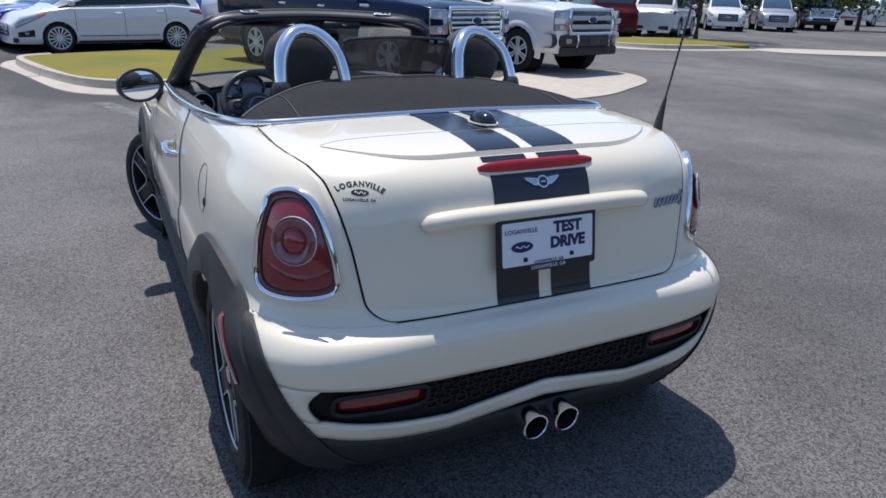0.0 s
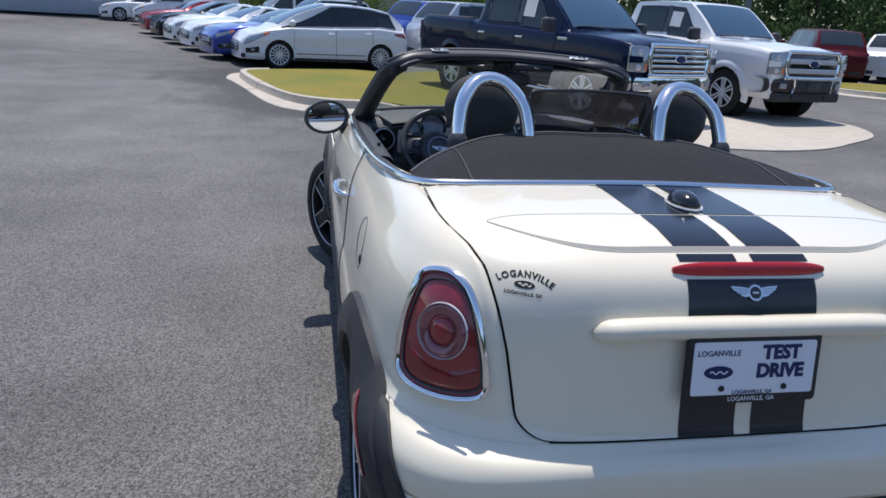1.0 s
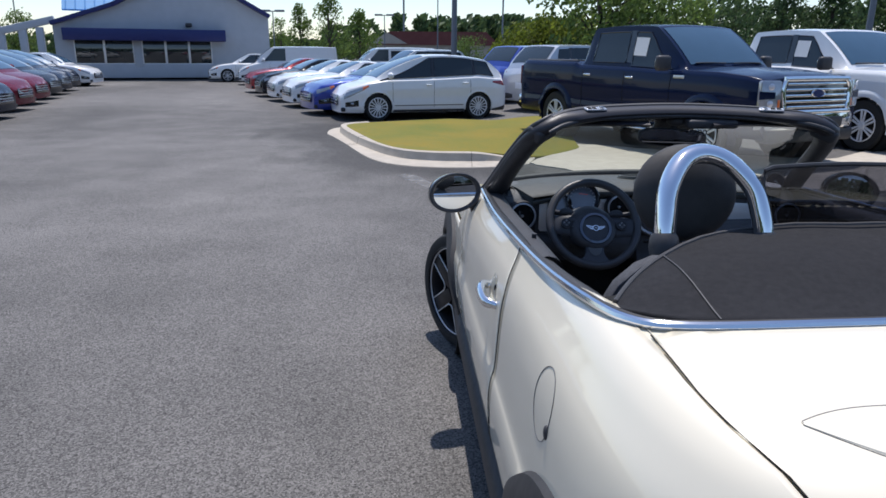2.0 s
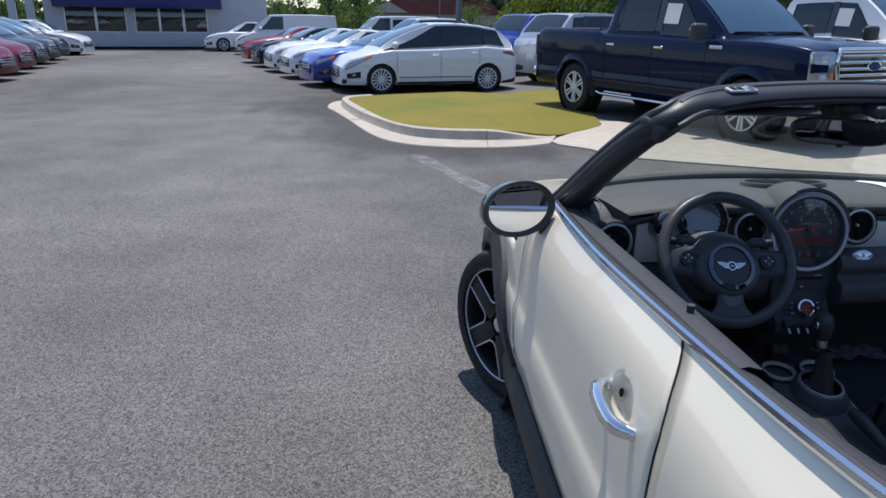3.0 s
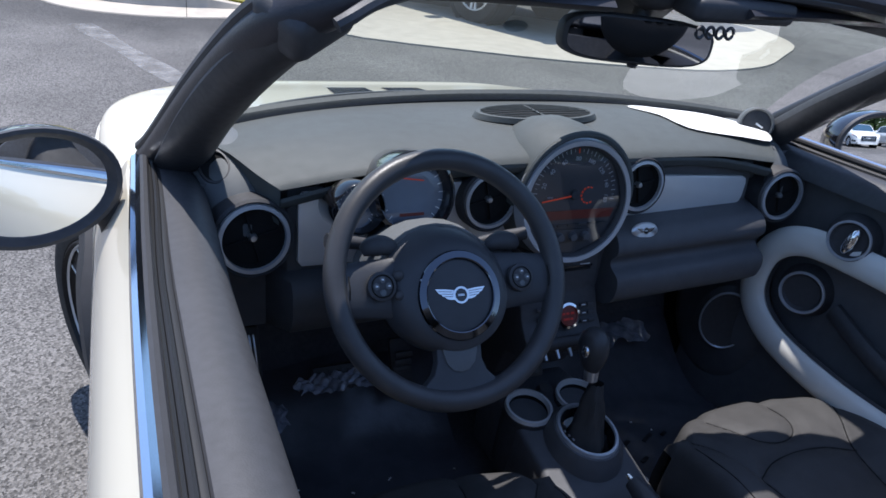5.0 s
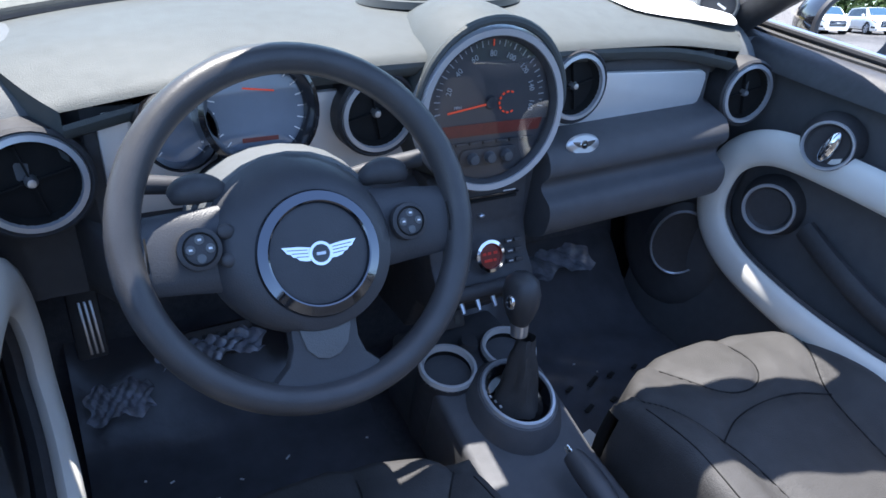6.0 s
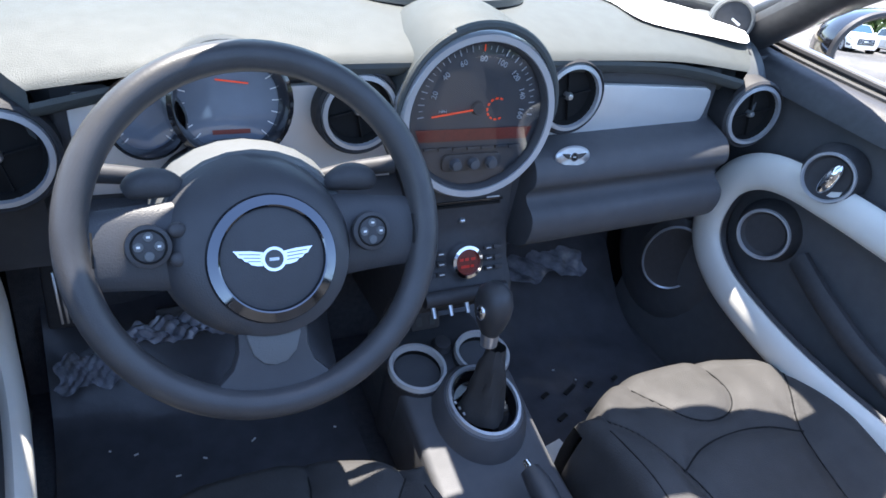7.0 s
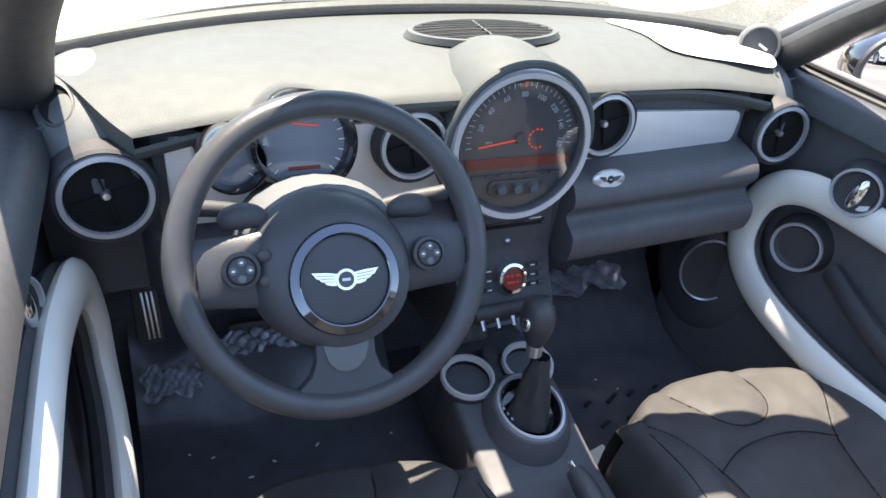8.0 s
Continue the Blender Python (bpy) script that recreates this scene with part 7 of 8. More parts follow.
        for sg in (-1, 1):
            part("bed_rail", tube([(sg * .86, -1.36, 1.385), (sg * .86, -3.0, 1.375)], .028, 8), M_BLACK, car)
    else:
        gz = {"hatch": (.36, .62), "coupe": (.34, .60), "sedan": (.36, .60), "suv": (.50, .86), "van": (.52, .78)}[kind]
        part("grille", prism(rrect(1.0 if kind != "hatch" else .86, gz[1] - gz[0], .06), .012, facing(on_front(0, (gz[0] + gz[1]) / 2, -.012), (0, 1, .12)), .004), M_GLOSSBLK, car, "dark front grille")
        for i in range(3):
            part("grille_bar", box(.84, .012, .014, pose(0, f + .042, gz[0] + (gz[1] - gz[0]) * (i + 1) / 4), .004), M_SATIN, car)
        part("front_skirt", box(1.45, .10, .10, pose(0, f - .05, z0 + .08), .03), M_CLAD, car)
        for sg in (-1, 1):
            yl = f - .26
            def on_side(y, z, o):
                return Vector((sg * (side_x(y, z) + o), y, z))

            def patch_on(y0, y1, lo0, hi0, lo1, hi1, o=.007):
                return grid(lambda u, v: on_side(y0 + (y1 - y0) * u, (lo0 + (lo1 - lo0) * u) * (1 - v) + (hi0 + (hi1 - hi0) * u) * v, o * (1 if 0 < u < 1 and 0 < v < 1 else .2)), lin(0, 1, 9), lin(0, 1, 6))
            zl = top_at(f - .12)
            big_ = 1.0 if kind == "hatch" else .75
            hl = part("headlamp", patch_on(f - .07, f - .66 * big_, zl - .15 * (1.3 if kind == "hatch" else 1), zl - .045, top_at(f - .66 * big_) - .11, top_at(f - .66 * big_) - .065), M_LAMP, car, "swept clear headlamp")
            part("indicator", patch_on(f - .50 * big_, f - .655 * big_, top_at(f - .50 * big_) - .15, top_at(f - .5 * big_) - .066, top_at(f - .655 * big_) - .108, top_at(f - .655 * big_) - .068, .012), M_ORANGE, hl)
            fg = part("fog_pocket", patch_on(f - .10, f - .40, z0 + .14, z0 + .25, z0 + .16, z0 + .31), M_GLOSSBLK, car, "black fog lamp pocket")
            part("fog_lamp", ball(.03, .05, .03, Matrix.Translation(on_side(f - .26, z0 + .22, .0))), M_LAMP, fg)
            zr = top_at(rr + .25) - .05
            if kind == "van":
                part("tail_lamp", patch_on(rr + .03, rr + .12, zr - .45, zr, zr - .45, zr), M_REDLENS, car, "red tail lamp")
            else:
                part("tail_lamp", patch_on(rr + .03, rr + .42, zr - .16, zr - .02, zr - .075, zr - .03), M_REDLENS, car, "red tail lamp")
            part("sill_skirt", patch_on(-S["wb"] / 2 + r * 1.15, S["wb"] / 2 - r * 1.15, z0 + .005, z0 + .065, z0 + .005, z0 + .065), M_CLAD, car, "black lower sill")
            part("rear_skirt", patch_on(rr + .02, -S["wb"] / 2 - r * 1.2, z0 + .005, z0 + .13, z0 + .005, z0 + .05), M_CLAD, car)
        part("rear_skirt", box(1.4, .12, .16, pose(0, rr + .03, z0 + .12), .03), M_CLAD, car)
        part("plate_block", box(.32, .015, .16, pose(0, rr - .045, top_at(rr) - .28), .004), M_PLATE, car)
    # mirrors, handles, door joints
    for sg in (-1, 1):
        ym = yA - (.42 if kind != "pickup" else .32)
        big = 1.5 if kind == "pickup" else 1.0
        mpose = pose(sg * (side_x(ym, top_at(ym) - .06) + .12), ym, top_at(ym) + .09, 0, 0, sg * -8)
        mr = part("side_mirror", box(.20 * big * .8, .13, .15 * big, mpose, .05, 3) if kind == "pickup" else ball(.11, .075, .078, mpose), mat if kind != "pickup" else M_BLACK, car)
        part("mirror_glass", prism(rrect(.15 * big * .85, .10 * big, .03), .004, mpose @ pose(0, -.066 if kind == "pickup" else -.055, 0, 90, 0, 0)), M_MIRROR, mr)
        part("mirror_arm", tube([(sg * (side_x(ym, top_at(ym) - .06) - .03), ym, top_at(ym) + .03), (sg * (side_x(ym, top_at(ym) - .06) + .08), ym, top_at(ym) + .06)], .025, 8), M_BLACK, mr)
        joints = {"pickup": [1.12, .06, -1.04], "van": [.95, .10], "coupe": [.75, -.55]}.get(kind, [.95, -.12, -1.10])
        for yj in joints:
            part("door_joint", tube([(sg * (side_x(yj, z) + .001), yj, z) for z in lin(z0 + .12, top_at(yj) - .03, 10)], .005, 5), M_DARKGAP, car)
        for yj in joints[1:] if kind != "coupe" else joints[1:]:
            zh = top_at(yj) - .17
            part("door_handle", tube([(sg * (side_x(yj, zh) + d), yj + .06 + q, zh) for q, d in ((0, .0), (.02, .028), (.13, .028), (.15, .0))], .014, 8, flat=1.3), M_CHROME if kind == "pickup" else mat, car)
        part("sill_line", tube([(sg * (side_x(y, z0 + .17) + .002), y, z0 + .17) for y in lin(-S["wb"] / 2 + r * 1.3, S["wb"] / 2 - r * 1.3, 10)], .010, 5), M_CLAD, car)
    if sticker:
        y0 = .42 if kind == "pickup" else .28
        for sg in (-1, 1):
            part("window_sticker", grid(lambda u, v: gh(y0 - .30 * u, sg * (.64 + .22 * v), .014), lin(0, 1, 4), lin(0, 1, 4)), M_PAPER, car, "white price sheet in the window")
    return car


def at(x, y, heading):
    return pose(x, y, gz(x, y), 0, 0, heading - 90)


vehicle("hatch", P_WHITE, at(-.56, 17.45, 196), "white five-door hatchback parked behind the lawn")
vehicle("pickup", P_NAVY, at(3.50, 10.88, -67.5), "dark navy crew-cab pickup with chrome grille on concrete apron", "pickup truck", sticker=True)
vehicle("pickup", P_WHITE, at(6.98, 12.05, -75), "white crew-cab pickup with chrome grille and black bumper", "pickup truck", grille_mat=M_CLAD, sticker=True)
hd = Vector((-.92, -.39, 0))
row = Vector((-.90, 2.45, 0))
front0 = Vector((-2.67, 15.75, 0))
for i, (mt, lb) in enumerate(((P_BLUE, "bright blue two-door coupe parked in a row"), (P_WHITE, "white two-door coupe parked in a row"), (P_WHITE, "white two-door coupe parked in a row"), (P_BLACK, "black two-door coupe parked in a row"), (P_RED, "red two-door coupe parked in a row"))):
    c = front0 + row * (i + 1) - hd * 2.28
    vehicle("coupe", mt, at(c.x, c.y, 203), lb, group="cars in the row", detail=0)
vehicle("van", P_WHITE, at(-6.6, 35.2, 192), "white panel van parked by the showroom", "van", detail=0, side_glass=False)
vehicle("van", P_WHITE, at(-1.6, 37.0, 192), "white passenger van with dark side windows", "van", detail=0)
vehicle("sedan", P_WHITE, at(-9.0, 38.6, 192), "white sedan parked by the showroom", detail=0)
vehicle("suv", P_WHITE, at(-.2, 31.0, 203), "white suv parked in the row behind", "suv", detail=0)
lrow = Vector((-.29, .957, 0))
for i, (mt, lb) in enumerate(((P_SLATE, "slate blue hatchback in the opposite row"), (P_SLATE, "slate blue hatchback in the opposite row"), (P_RUBY, "deep red hatchback in the opposite row"), (P_RUBY, "deep red hatchback in the opposite row"), (P_BLACK, "black hatchback in the opposite row"), (P_SLATE, "slate blue hatchback in the opposite row"), (P_SLATE, "slate blue hatchback in the opposite row"))):
    p = Vector((-9.8, 14.0, 0)) + lrow * (2.55 * i)
    d = Vector((math.cos(radians(4)), math.sin(radians(4)), 0))
    c = p - d * 2.2
    vehicle("hatch", mt, at(c.x, c.y, 4), lb, group="cars in the opposite row", detail=0)
vehicle("sedan", P_WHITE, at(-17.3, 32.6, 2), "white sedan parked before the showroom", detail=0)
vehicle("suv", P_BLUE, at(3.9, 22.6, 30), "bright blue small suv seen from behind", "suv", detail=0)
vehicle("suv", P_SILVER, at(4.3, 19.0, 28), "silver suv parked between hatchback and pickup", "suv", detail=0)
vehicle("suv", P_MAROON, at(17.3, 21.4, 70), "maroon suv parked beyond the far island", "suv", detail=0)
vehicle("suv", P_WHITE, at(21.4, 21.9, 35), "white suv parked beyond the far island", "suv", detail=0)
vehicle("suv", P_WHITE, at(30.2, 27.0, 232), "white suv facing the driveway", "suv", detail=0)
vehicle("suv", P_SILVER, at(34.0, 26.8, 228), "silver suv facing the driveway", "suv", detail=0)
vehicle("pickup", P_BLACK, at(40.0, 28.8, 228), "black pickup parked far off", "pickup truck", detail=0)
vehicle("suv", P_RED, at(50.0, 36.0, 40), "red suv parked far off", "suv", detail=0)
vehicle("pickup", P_WHITE, at(55.5, 35.0, 10), "white pickup parked far off", "pickup truck", detail=0)
for i, (kd, mt, lb) in enumerate((("suv", P_WHITE, "white suv in the row behind"), ("suv", P_WHITE, "white suv in the row behind"), ("sedan", P_SILVER, "silver sedan in the row behind"), ("suv", P_WHITE, "white suv in the row behind"), ("sedan", P_SLATE, "slate sedan in the row behind"), ("suv", P_WHITE, "white suv in the row behind"), ("sedan", P_WHITE, "white sedan in the row behind"))):
    vehicle(kd, mt, at(9 + 3.1 * i, -15 + .5 * i, 96), lb, "suv" if kd == "suv" else "car", "cars in the row behind", detail=0)
rng = random.Random(11)
for i in range(22):
    k = i % 11
    x, y = 22 + 4.0 * k + (i // 11) * 2, 41 + 1.2 * k + (i // 11) * 7
    vehicle(["sedan", "suv", "hatch"][i % 3], [P_RED, P_WHITE, P_SILVER, P_MAROON, P_BLACK, P_WHITE, P_SLATE][(i * 3) % 7], at(x, y, 230), "distant parked car in the storage lot", group="cars in the storage lot", detail=0)

# ---- showroom ----
M_WALL = material("showroom_wall", (0.47, 0.50, 0.54), 0.8, vary=0.12, scale=2, bump=0.2)
M_ROOFBLUE = material("blue_metal_roof", (0.05, 0.22, 0.55), 0.35, vary=0.15, scale=3)
M_SKYROOF = material("pale_blue_metal_roof", (0.17, 0.42, 0.72), 0.4, vary=0.1, scale=2)
M_NAVYTRIM = material("navy_fascia", (0.012, 0.022, 0.13), 0.4, vary=0.15)
M_SHOPGLASS = material("shop_glass", (0.02, 0.03, 0.035), 0.05, spec=0.8, coat=0.5, vary=0.3, scale=2)
SH = Matrix.Translation((-14.0, 40.1, 0)) @ pose(0, 0, -.01, 0, 0, 17.4)
shop = thing("showroom_building", "pale grey gabled showroom with blue roof edge and awning", "building", SH)
gable = [(-5.6, 0), (5.6, 0), (5.6, 3.35), (1.3, 5.75), (-2.6, 3.75), (-5.6, 2.75)]
part("wall", prism(gable, 9.0, pose(0, 9.0, 0, 90), 0), M_WALL, shop, "pale grey wall")
for a, c in zip(gable[2:], gable[3:]):
    d = Vector((c[0] - a[0], c[1] - a[1]))
    ang = math.degrees(math.atan2(d.y, d.x))
    part("roof_edge", box(d.length + .12, .5, .22, pose((a[0] + c[0]) / 2, -.15, (a[1] + c[1]) / 2 + .08, 0, -ang, 0), .02), M_NAVYTRIM, shop, "navy roof edge")
    part("roof", box(d.length + .1, 9.2, .10, pose((a[0] + c[0]) / 2, 4.6, (a[1] + c[1]) / 2 + .12, 0, -ang, 0), .01), M_ROOFBLUE, shop, "blue metal roof")
part("upper_roof", prism([(-5.4, 0), (3.0, 0), (3.0, 5.4), (-5.4, 5.4)], .12, pose(0, 3.0, 3.6, 48, 0, 0)), M_SKYROOF, shop, "pale blue metal upper roof")
for i in range(17):
    part("roof_rib", box(.05, 5.4, .05, pose(0, 3.0, 3.6, 48, 0, 0) @ pose(-5.2 + .5 * i, 2.7, .14), .01), M_SKYROOF, shop)
part("awning", box(8.2, .9, .62, pose(-1.0, -.45, 2.28), .03), M_NAVYTRIM, shop, "navy awning over the windows")
for x0, x1, n in ((-4.7, -1.75, 2), (-1.35, 2.35, 3)):
    for i in range(n):
        a, c = x0 + (x1 - x0) * i / n, x0 + (x1 - x0) * (i + 1) / n
        wn_ = part("window", box(c - a - .08, .06, 1.25, pose((a + c) / 2, -.04, 1.40), .01), M_SHOPGLASS, shop, "dark shop window")
        b = bmesh.new()
        for xx in (a + .03, c - .03):
            box(.06, .10, 1.35, pose(xx, -.05, 1.40), .01, bm=b)
        for zz in (.75, 2.05):
            box(c - a, .10, .06, pose((a + c) / 2, -.05, zz), .01, bm=b)
        part("window_frame", b, M_TRIM, wn_)
part("pier", box(.4, .2, 1.5, pose(-1.55, -.06, 1.35), .02), M_WALL, shop)
part("plinth", box(11.2, .10, .75, pose(0, -.06, .37), .02), M_WALL, shop)
for x in (-6.2, -7.0, -8.0):
    part("column", box(.35, .35, 2.6, pose(x, -.1, 1.3), .03), M_WALL, shop, "pale porch column")
part("porch_beam", box(3.0, .45, .35, pose(-6.9, -.1, 2.65, 0, -14, 0), .03), M_WALL, shop)
part("wall_lamp", box(.35, .35, .2, pose(1.2, -.2, 2.85), .05), M_BLACK, shop)

# low hall with a red roof, far off
hall = thing("distant_hall", "low pale hall with a dark red roof", "building", pose(1.5, 78, gz(1.5, 78), 0, 0, -5))
M_HALL = material("hall_wall", (0.42, 0.38, 0.33), 0.85, vary=0.15, scale=1)
M_REDROOF = material("dark_red_roof", (0.17, 0.05, 0.045), 0.7, vary=0.25, scale=2)
part("wall", prism([(-6, 0), (8, 0), (8, 2.4), (-6, 2.4)], 8, pose(0, 8, 0, 90)), M_HALL, hall)
part("roof", prism([(-6.4, 2.3), (8.5, 2.3), (7, 3.7), (-3.5, 3.7)], 8.6, pose(0, 8.3, 0, 90)), M_REDROOF, hall)
part("gable", prism([(-6, 2.4), (-1.6, 2.4), (-3.8, 3.6)], .3, pose(0, -.1, 0, 90)), M_HALL, hall)

# ---- lamp posts ----
M_POLE = material("grey_pole", (0.20, 0.22, 0.25), 0.5, metal=0.4, vary=0.15)


def lamp_post(x, y, h, r, heads=2, turn=0.0):
    p = thing("lamp_post", "tall grey steel car park lamp post", "lamp post", pose(x, y, gz(x, y), 0, 0, turn), "lamp posts")
    part("pole", tube([(0, 0, 0), (0, 0, h)], [r, r * .7], 12), M_POLE, p)
    part("foot", lathe([(r * 2.2, 0), (r * 2.2, .5), (r * 1.2, .55)], 18), M_CONCRETE, p)
    for i in range(heads):
        s = -1 if i else 1
        part("lamp_head", box(.75, .38, .16, pose(s * .55, 0, h), .03), M_POLE, p)
        part("arm", tube([(0, 0, h - .05), (s * .35, 0, h - .02)], .04, 8), M_POLE, p)
    return p


az = lambda a, d: (-1.05 + d * math.sin(radians(a)), -1.0 + d * math.cos(radians(a)))
lamp_post(*az(4.35, 31), 9.0, .13)
lamp_post(*az(34.0, 33), 9.0, .13)
lamp_post(*az(-9.7, 60), 4.7, .06)
lamp_post(*az(3.07, 68), 6.3, .07)
lamp_post(*az(-1.13, 70), 5.0, .06)
lamp_post(*az(24, 75), 7.0, .07)
lamp_post(*az(-27.0, 62), 5.2, .06)
for a, d, h in ((0.4, 95, 9), (8.2, 100, 10), (-33, 80, 7)):
    x, y = az(a, d)
    p = thing("utility_pole", "thin dark wooden utility pole", "pole", pose(x, y, gz(x, y)), "utility poles")
    part("pole", tube([(0, 0, 0), (0, 0, h)], .12, 8), M_POLE, p)
    part("crossarm", box(1.6, .12, .12, pose(0, 0, h - .4), .01), M_POLE, p)

# ---- trees ----
M_BARK = material("bark", (0.09, 0.07, 0.055), 0.9, vary=0.4, scale=12, bump=0.8, bump_scale=30)


def leaf_material(name, c, c2):
    m = material(name, c, 0.6, vary=0.5, scale=0.9, color2=c2, spec=0.3)
    nt = m.node_tree
    b = nt.nodes["Principled BSDF"]
    g = nt.nodes.new("ShaderNodeNewGeometry")
    hs = nt.nodes.new("ShaderNodeHueSaturation")
    mr = nt.nodes.new("ShaderNodeMapRange")
    mr.inputs[3].default_value, mr.inputs[4].default_value = 0.55, 1.5
    nt.links.new(g.outputs["Random Per Island"], mr.inputs[0])
    src = b.inputs["Base Color"].links[0].from_socket
    nt.links.new(src, hs.inputs["Color"])
    nt.links.new(mr.outputs[0], hs.inputs["Value"])
    nt.links.new(hs.outputs[0], b.inputs["Base Color"])
    tr, mxs = nt.nodes.new("ShaderNodeBsdfTranslucent"), nt.nodes.new("ShaderNodeMixShader")
    nt.links.new(hs.outputs[0], tr.inputs["Color"])
    mxs.inputs[0].default_value = 0.4
    nt.links.new(b.outputs[0], mxs.inputs[1])
    nt.links.new(tr.outputs[0], mxs.inputs[2])
    nt.links.new(mxs.outputs[0], next(n for n in nt.nodes if n.type == "OUTPUT_MATERIAL").inputs[0])
    return m


M_LEAF = leaf_material("leaf_green", (0.11, 0.175, 0.04), (0.16, 0.22, 0.055))
M_LEAFDARK = leaf_material("leaf_dark", (0.060, 0.105, 0.038), (0.085, 0.13, 0.05))
M_LEAFYEL = leaf_material("leaf_yellow_green", (0.13, 0.17, 0.02), (0.17, 0.20, 0.03))


def leaves(n, rng, place, size):
    """n small bent leaves or sprays as one mesh; place() gives a point."""
    vs, fs = [], []
    for i in range(n):
        c = place()
        a = Vector((rng.gauss(0, 1), rng.gauss(0, 1), rng.gauss(0, .6))).normalized()
        u = a.orthogonal().normalized()
        v = a.cross(u)
        s = size * rng.uniform(.5, 1.3)
        k = len(vs)
        vs += [c + u * s, c + v * s * .55 + a * s * .18, c - u * s, c - v * s * .55 + a * s * .18]
        fs += [(k, k + 1, k + 2), (k, k + 2, k + 3)]
    me = bpy.data.meshes.new("crown")
    me.from_pydata(vs, [], fs)
    return me


def tree(x, y, h, rad, mat, seed, cone=False, n=2200, label="green leafy tree", trunk=.25, low=.22, size=.0):
    rng = random.Random(seed)
    t = thing("tree", label, "tree", pose(x, y, gz(x, y)), "trees")
    b = bmesh.new()
    lean = [Vector((rng.uniform(-.15, .15) * k, rng.uniform(-.15, .15) * k, h * .85 * k)) for k in lin(0, 1, 6)]
    tube(lean, [.022 * h * (1 - .8 * k) for k in lin(0, 1, 6)], 8, bm=b)
    blobs = []
    nb = 60 if cone else 34
    for i in range(nb):
        k = rng.uniform(low, 1.0)
        if cone:
            rr2 = 1.12 * rad * (1.02 - k) ** .9 * rng.uniform(.35, 1.0) / (1.02 - low) ** .9
        else:
            rr2 = rad * math.sqrt(max(.03, 1 - ((k - .58) / .46) ** 2)) * rng.uniform(.3, 1.0)
        a = rng.uniform(0, 2 * math.pi)
        c = Vector((rr2 * math.cos(a), rr2 * math.sin(a), h * k))
        blobs.append((c, rad * (rng.uniform(.22, .36) * (1.2 - .6 * k) if cone else rng.uniform(.22, .42))))
        if i < 12:
            tube([Vector((0, 0, h * k * .6)), c * .5 + Vector((0, 0, h * k * .38)), c], [.010 * h, .006 * h, .003 * h], 5, bm=b)
    part("trunk", b, M_BARK, t)

    def place():
        c, r = blobs[rng.randrange(nb)]
        d = Vector((rng.gauss(0, 1), rng.gauss(0, 1), rng.gauss(0, .8)))
        d.normalize()
        return c + d * r * rng.uniform(.45, 1.05) ** .6

    me = leaves(n, rng, place, size or max(.09, rad * .055))
    me.materials.append(mat)
    cr = new("crown", me)
    cr.parent = t
    return t


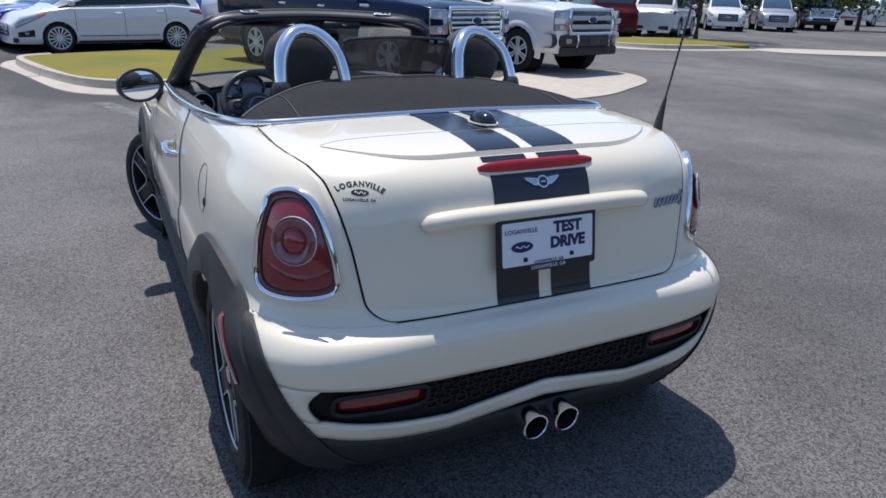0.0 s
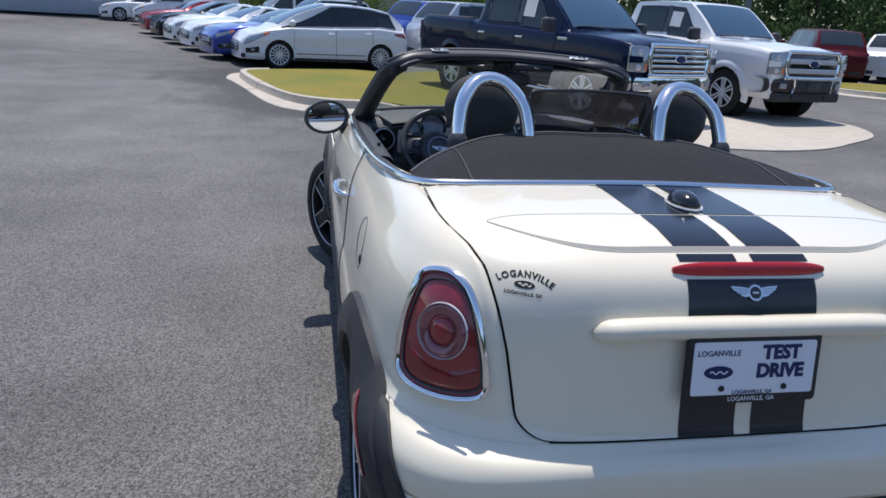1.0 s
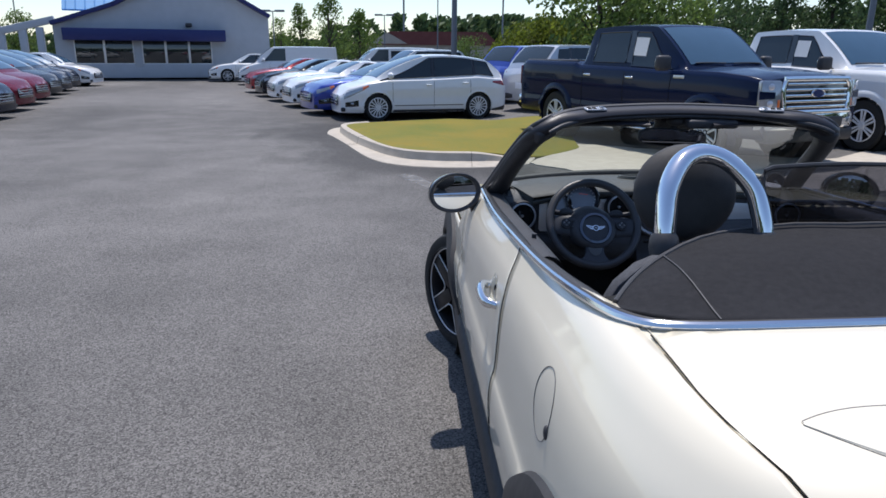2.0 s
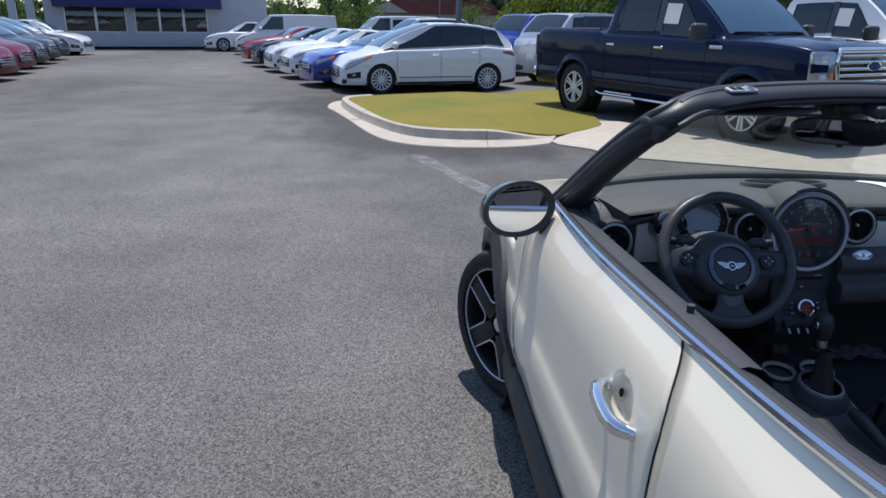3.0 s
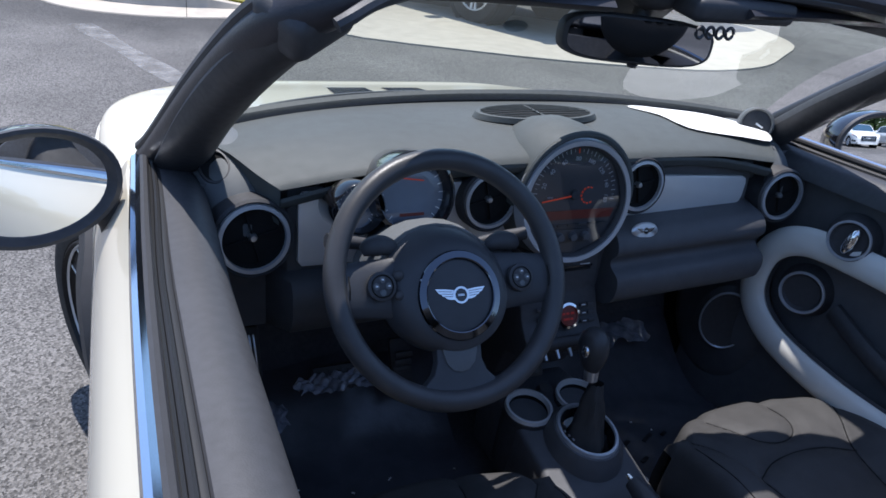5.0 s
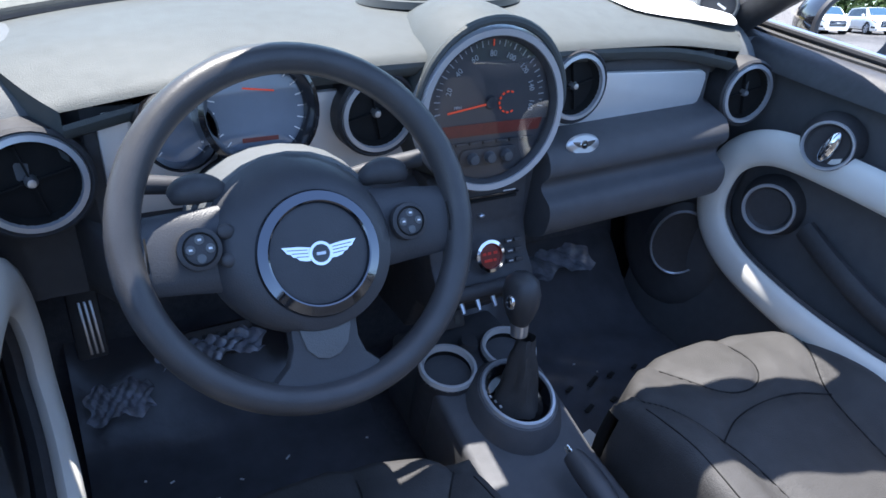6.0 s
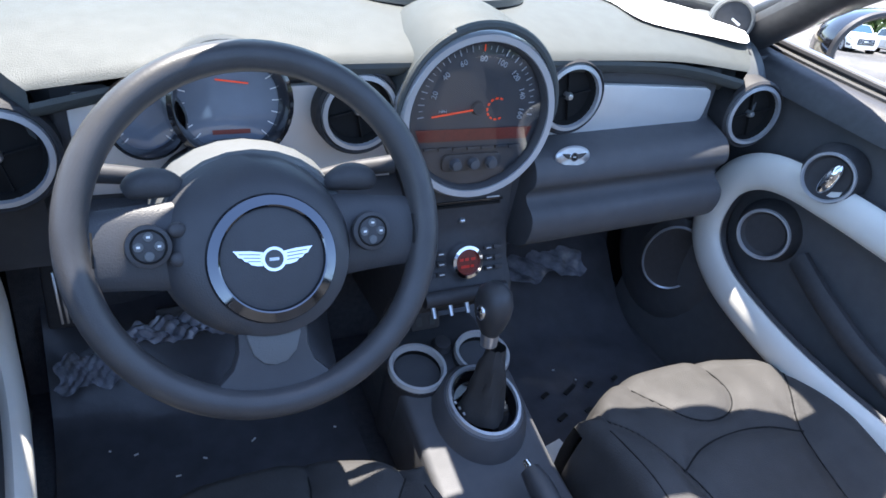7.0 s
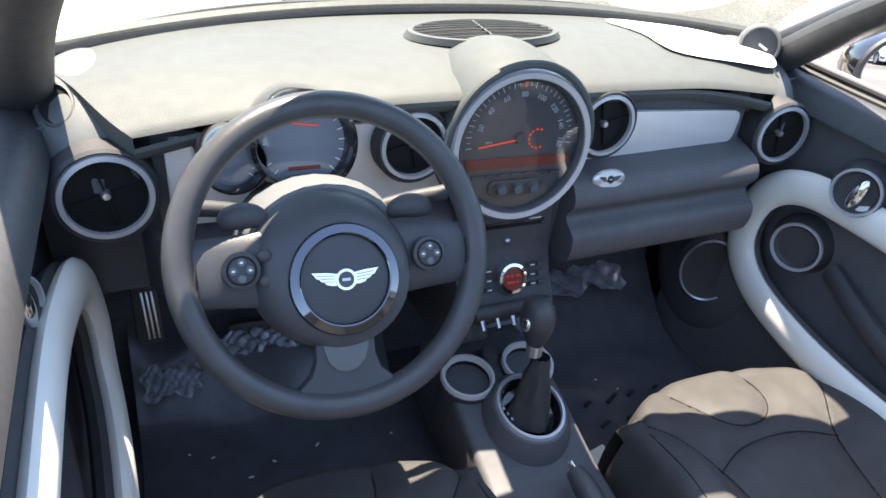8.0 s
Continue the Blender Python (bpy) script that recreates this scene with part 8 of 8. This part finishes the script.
for i, (a, d, h, r, mt, cone) in enumerate((
        (-7.7, 62, 5.2, 2.0, M_LEAF, True), (-5.45, 60, 6.4, 2.2, M_LEAF, True), (-3.1, 63, 4.8, 2.3, M_LEAF, True), (-9.2, 64, 4.2, 1.3, M_LEAF, False),
        (15.6, 26, 5.6, 2.2, M_LEAF, False), (18.0, 29, 5.2, 2.1, M_LEAF, False), (10.5, 34, 2.5, 2.0, M_LEAFYEL, False), (12.6, 32, 2.9, 1.9, M_LEAFYEL, False),
        (22.5, 70, 5.6, 3.4, M_LEAF, False), (25.5, 74, 6.0, 3.6, M_LEAFDARK, False), (28.6, 50, 6.3, 2.1, M_LEAFDARK, True), (31.7, 52, 6.2, 2.3, M_LEAFDARK, True),
        (35.3, 48, 6.1, 2.5, M_LEAFDARK, True), (38.3, 46, 5.6, 2.3, M_LEAFDARK, True), (41.5, 47, 6.0, 2.5, M_LEAFDARK, True), (45.5, 48, 6.4, 2.6, M_LEAFDARK, True),
        (47.0, 29.3, 5.6, 2.3, M_LEAFYEL, False), (49, 47, 6.2, 2.4, M_LEAFDARK, True), (53, 49, 5.8, 2.4, M_LEAFDARK, True), (57, 52, 6.2, 2.6, M_LEAFDARK, True),
        (-29.5, 55, 4.1, 2.0, M_LEAF, False), (-31.8, 52, 3.4, 1.6, M_LEAF, False), (-26.5, 58, 3.9, 1.4, M_LEAF, False), (5.6, 66, 2.6, 1.9, M_LEAF, False))):
    x, y = az(a, d)
    tree(x, y, h, r, mt, 100 + i, cone, low=.50 if a == 47.0 else .22, n=3200 if d < 40 else 4200 if a > 27 else 1900, label="dark conical evergreen tree beside the lot" if cone and mt is M_LEAFDARK else "yellow-green broad-leaved tree with loose crown" if mt is M_LEAFYEL else "green broad-leaved tree with loose crown")

# far belt of woods
rng = random.Random(77)
spots = []
for i in range(330):
    a = -180 + 360 * i / 330 + rng.uniform(-.4, .4)
    d = rng.uniform(118, 150) if abs(a) < 85 else rng.uniform(60, 85)
    hh = rng.uniform(5.5, 8.2) * (1.5 if abs(a) > 85 else 1.4 if a > 20 else .9 if a > -6 else .5)
    x, y = az(a, d)
    spots.append((Vector((x, y, 0)), hh, rng.uniform(2.6, 4.6)))


for i in range(50):
    x, y = az(2.5 + 11.5 * i / 50, rng.uniform(118, 150))
    spots.append((Vector((x, y, 0)), rng.uniform(5.8, 7.6), rng.uniform(2.6, 4.6)))


def wood_place():
    c, hh, r = spots[rng.randrange(len(spots))]
    k = rng.random()
    rr2 = r * (1.05 - .75 * k ** 1.6)
    a = rng.uniform(0, 6.283)
    return c + Vector((rr2 * math.cos(a) * rng.uniform(.5, 1), rr2 * math.sin(a), .2 + hh * k))


me = leaves(70000, rng, wood_place, .8)
me.materials.append(M_LEAFDARK)
tagged(new("far_woods", me), "distant belt of dark green woods", "woods", kind="stuff")
b = bmesh.new()
grid(lambda a, k: Vector((*az(a, 155), 2.2 * k)), lin(-180, 180, 120), lin(0, 1, 2), b)
tagged(part("wood_backdrop", b, M_LEAFDARK), "solid dark base of the distant woods", "backdrop", kind="structure")
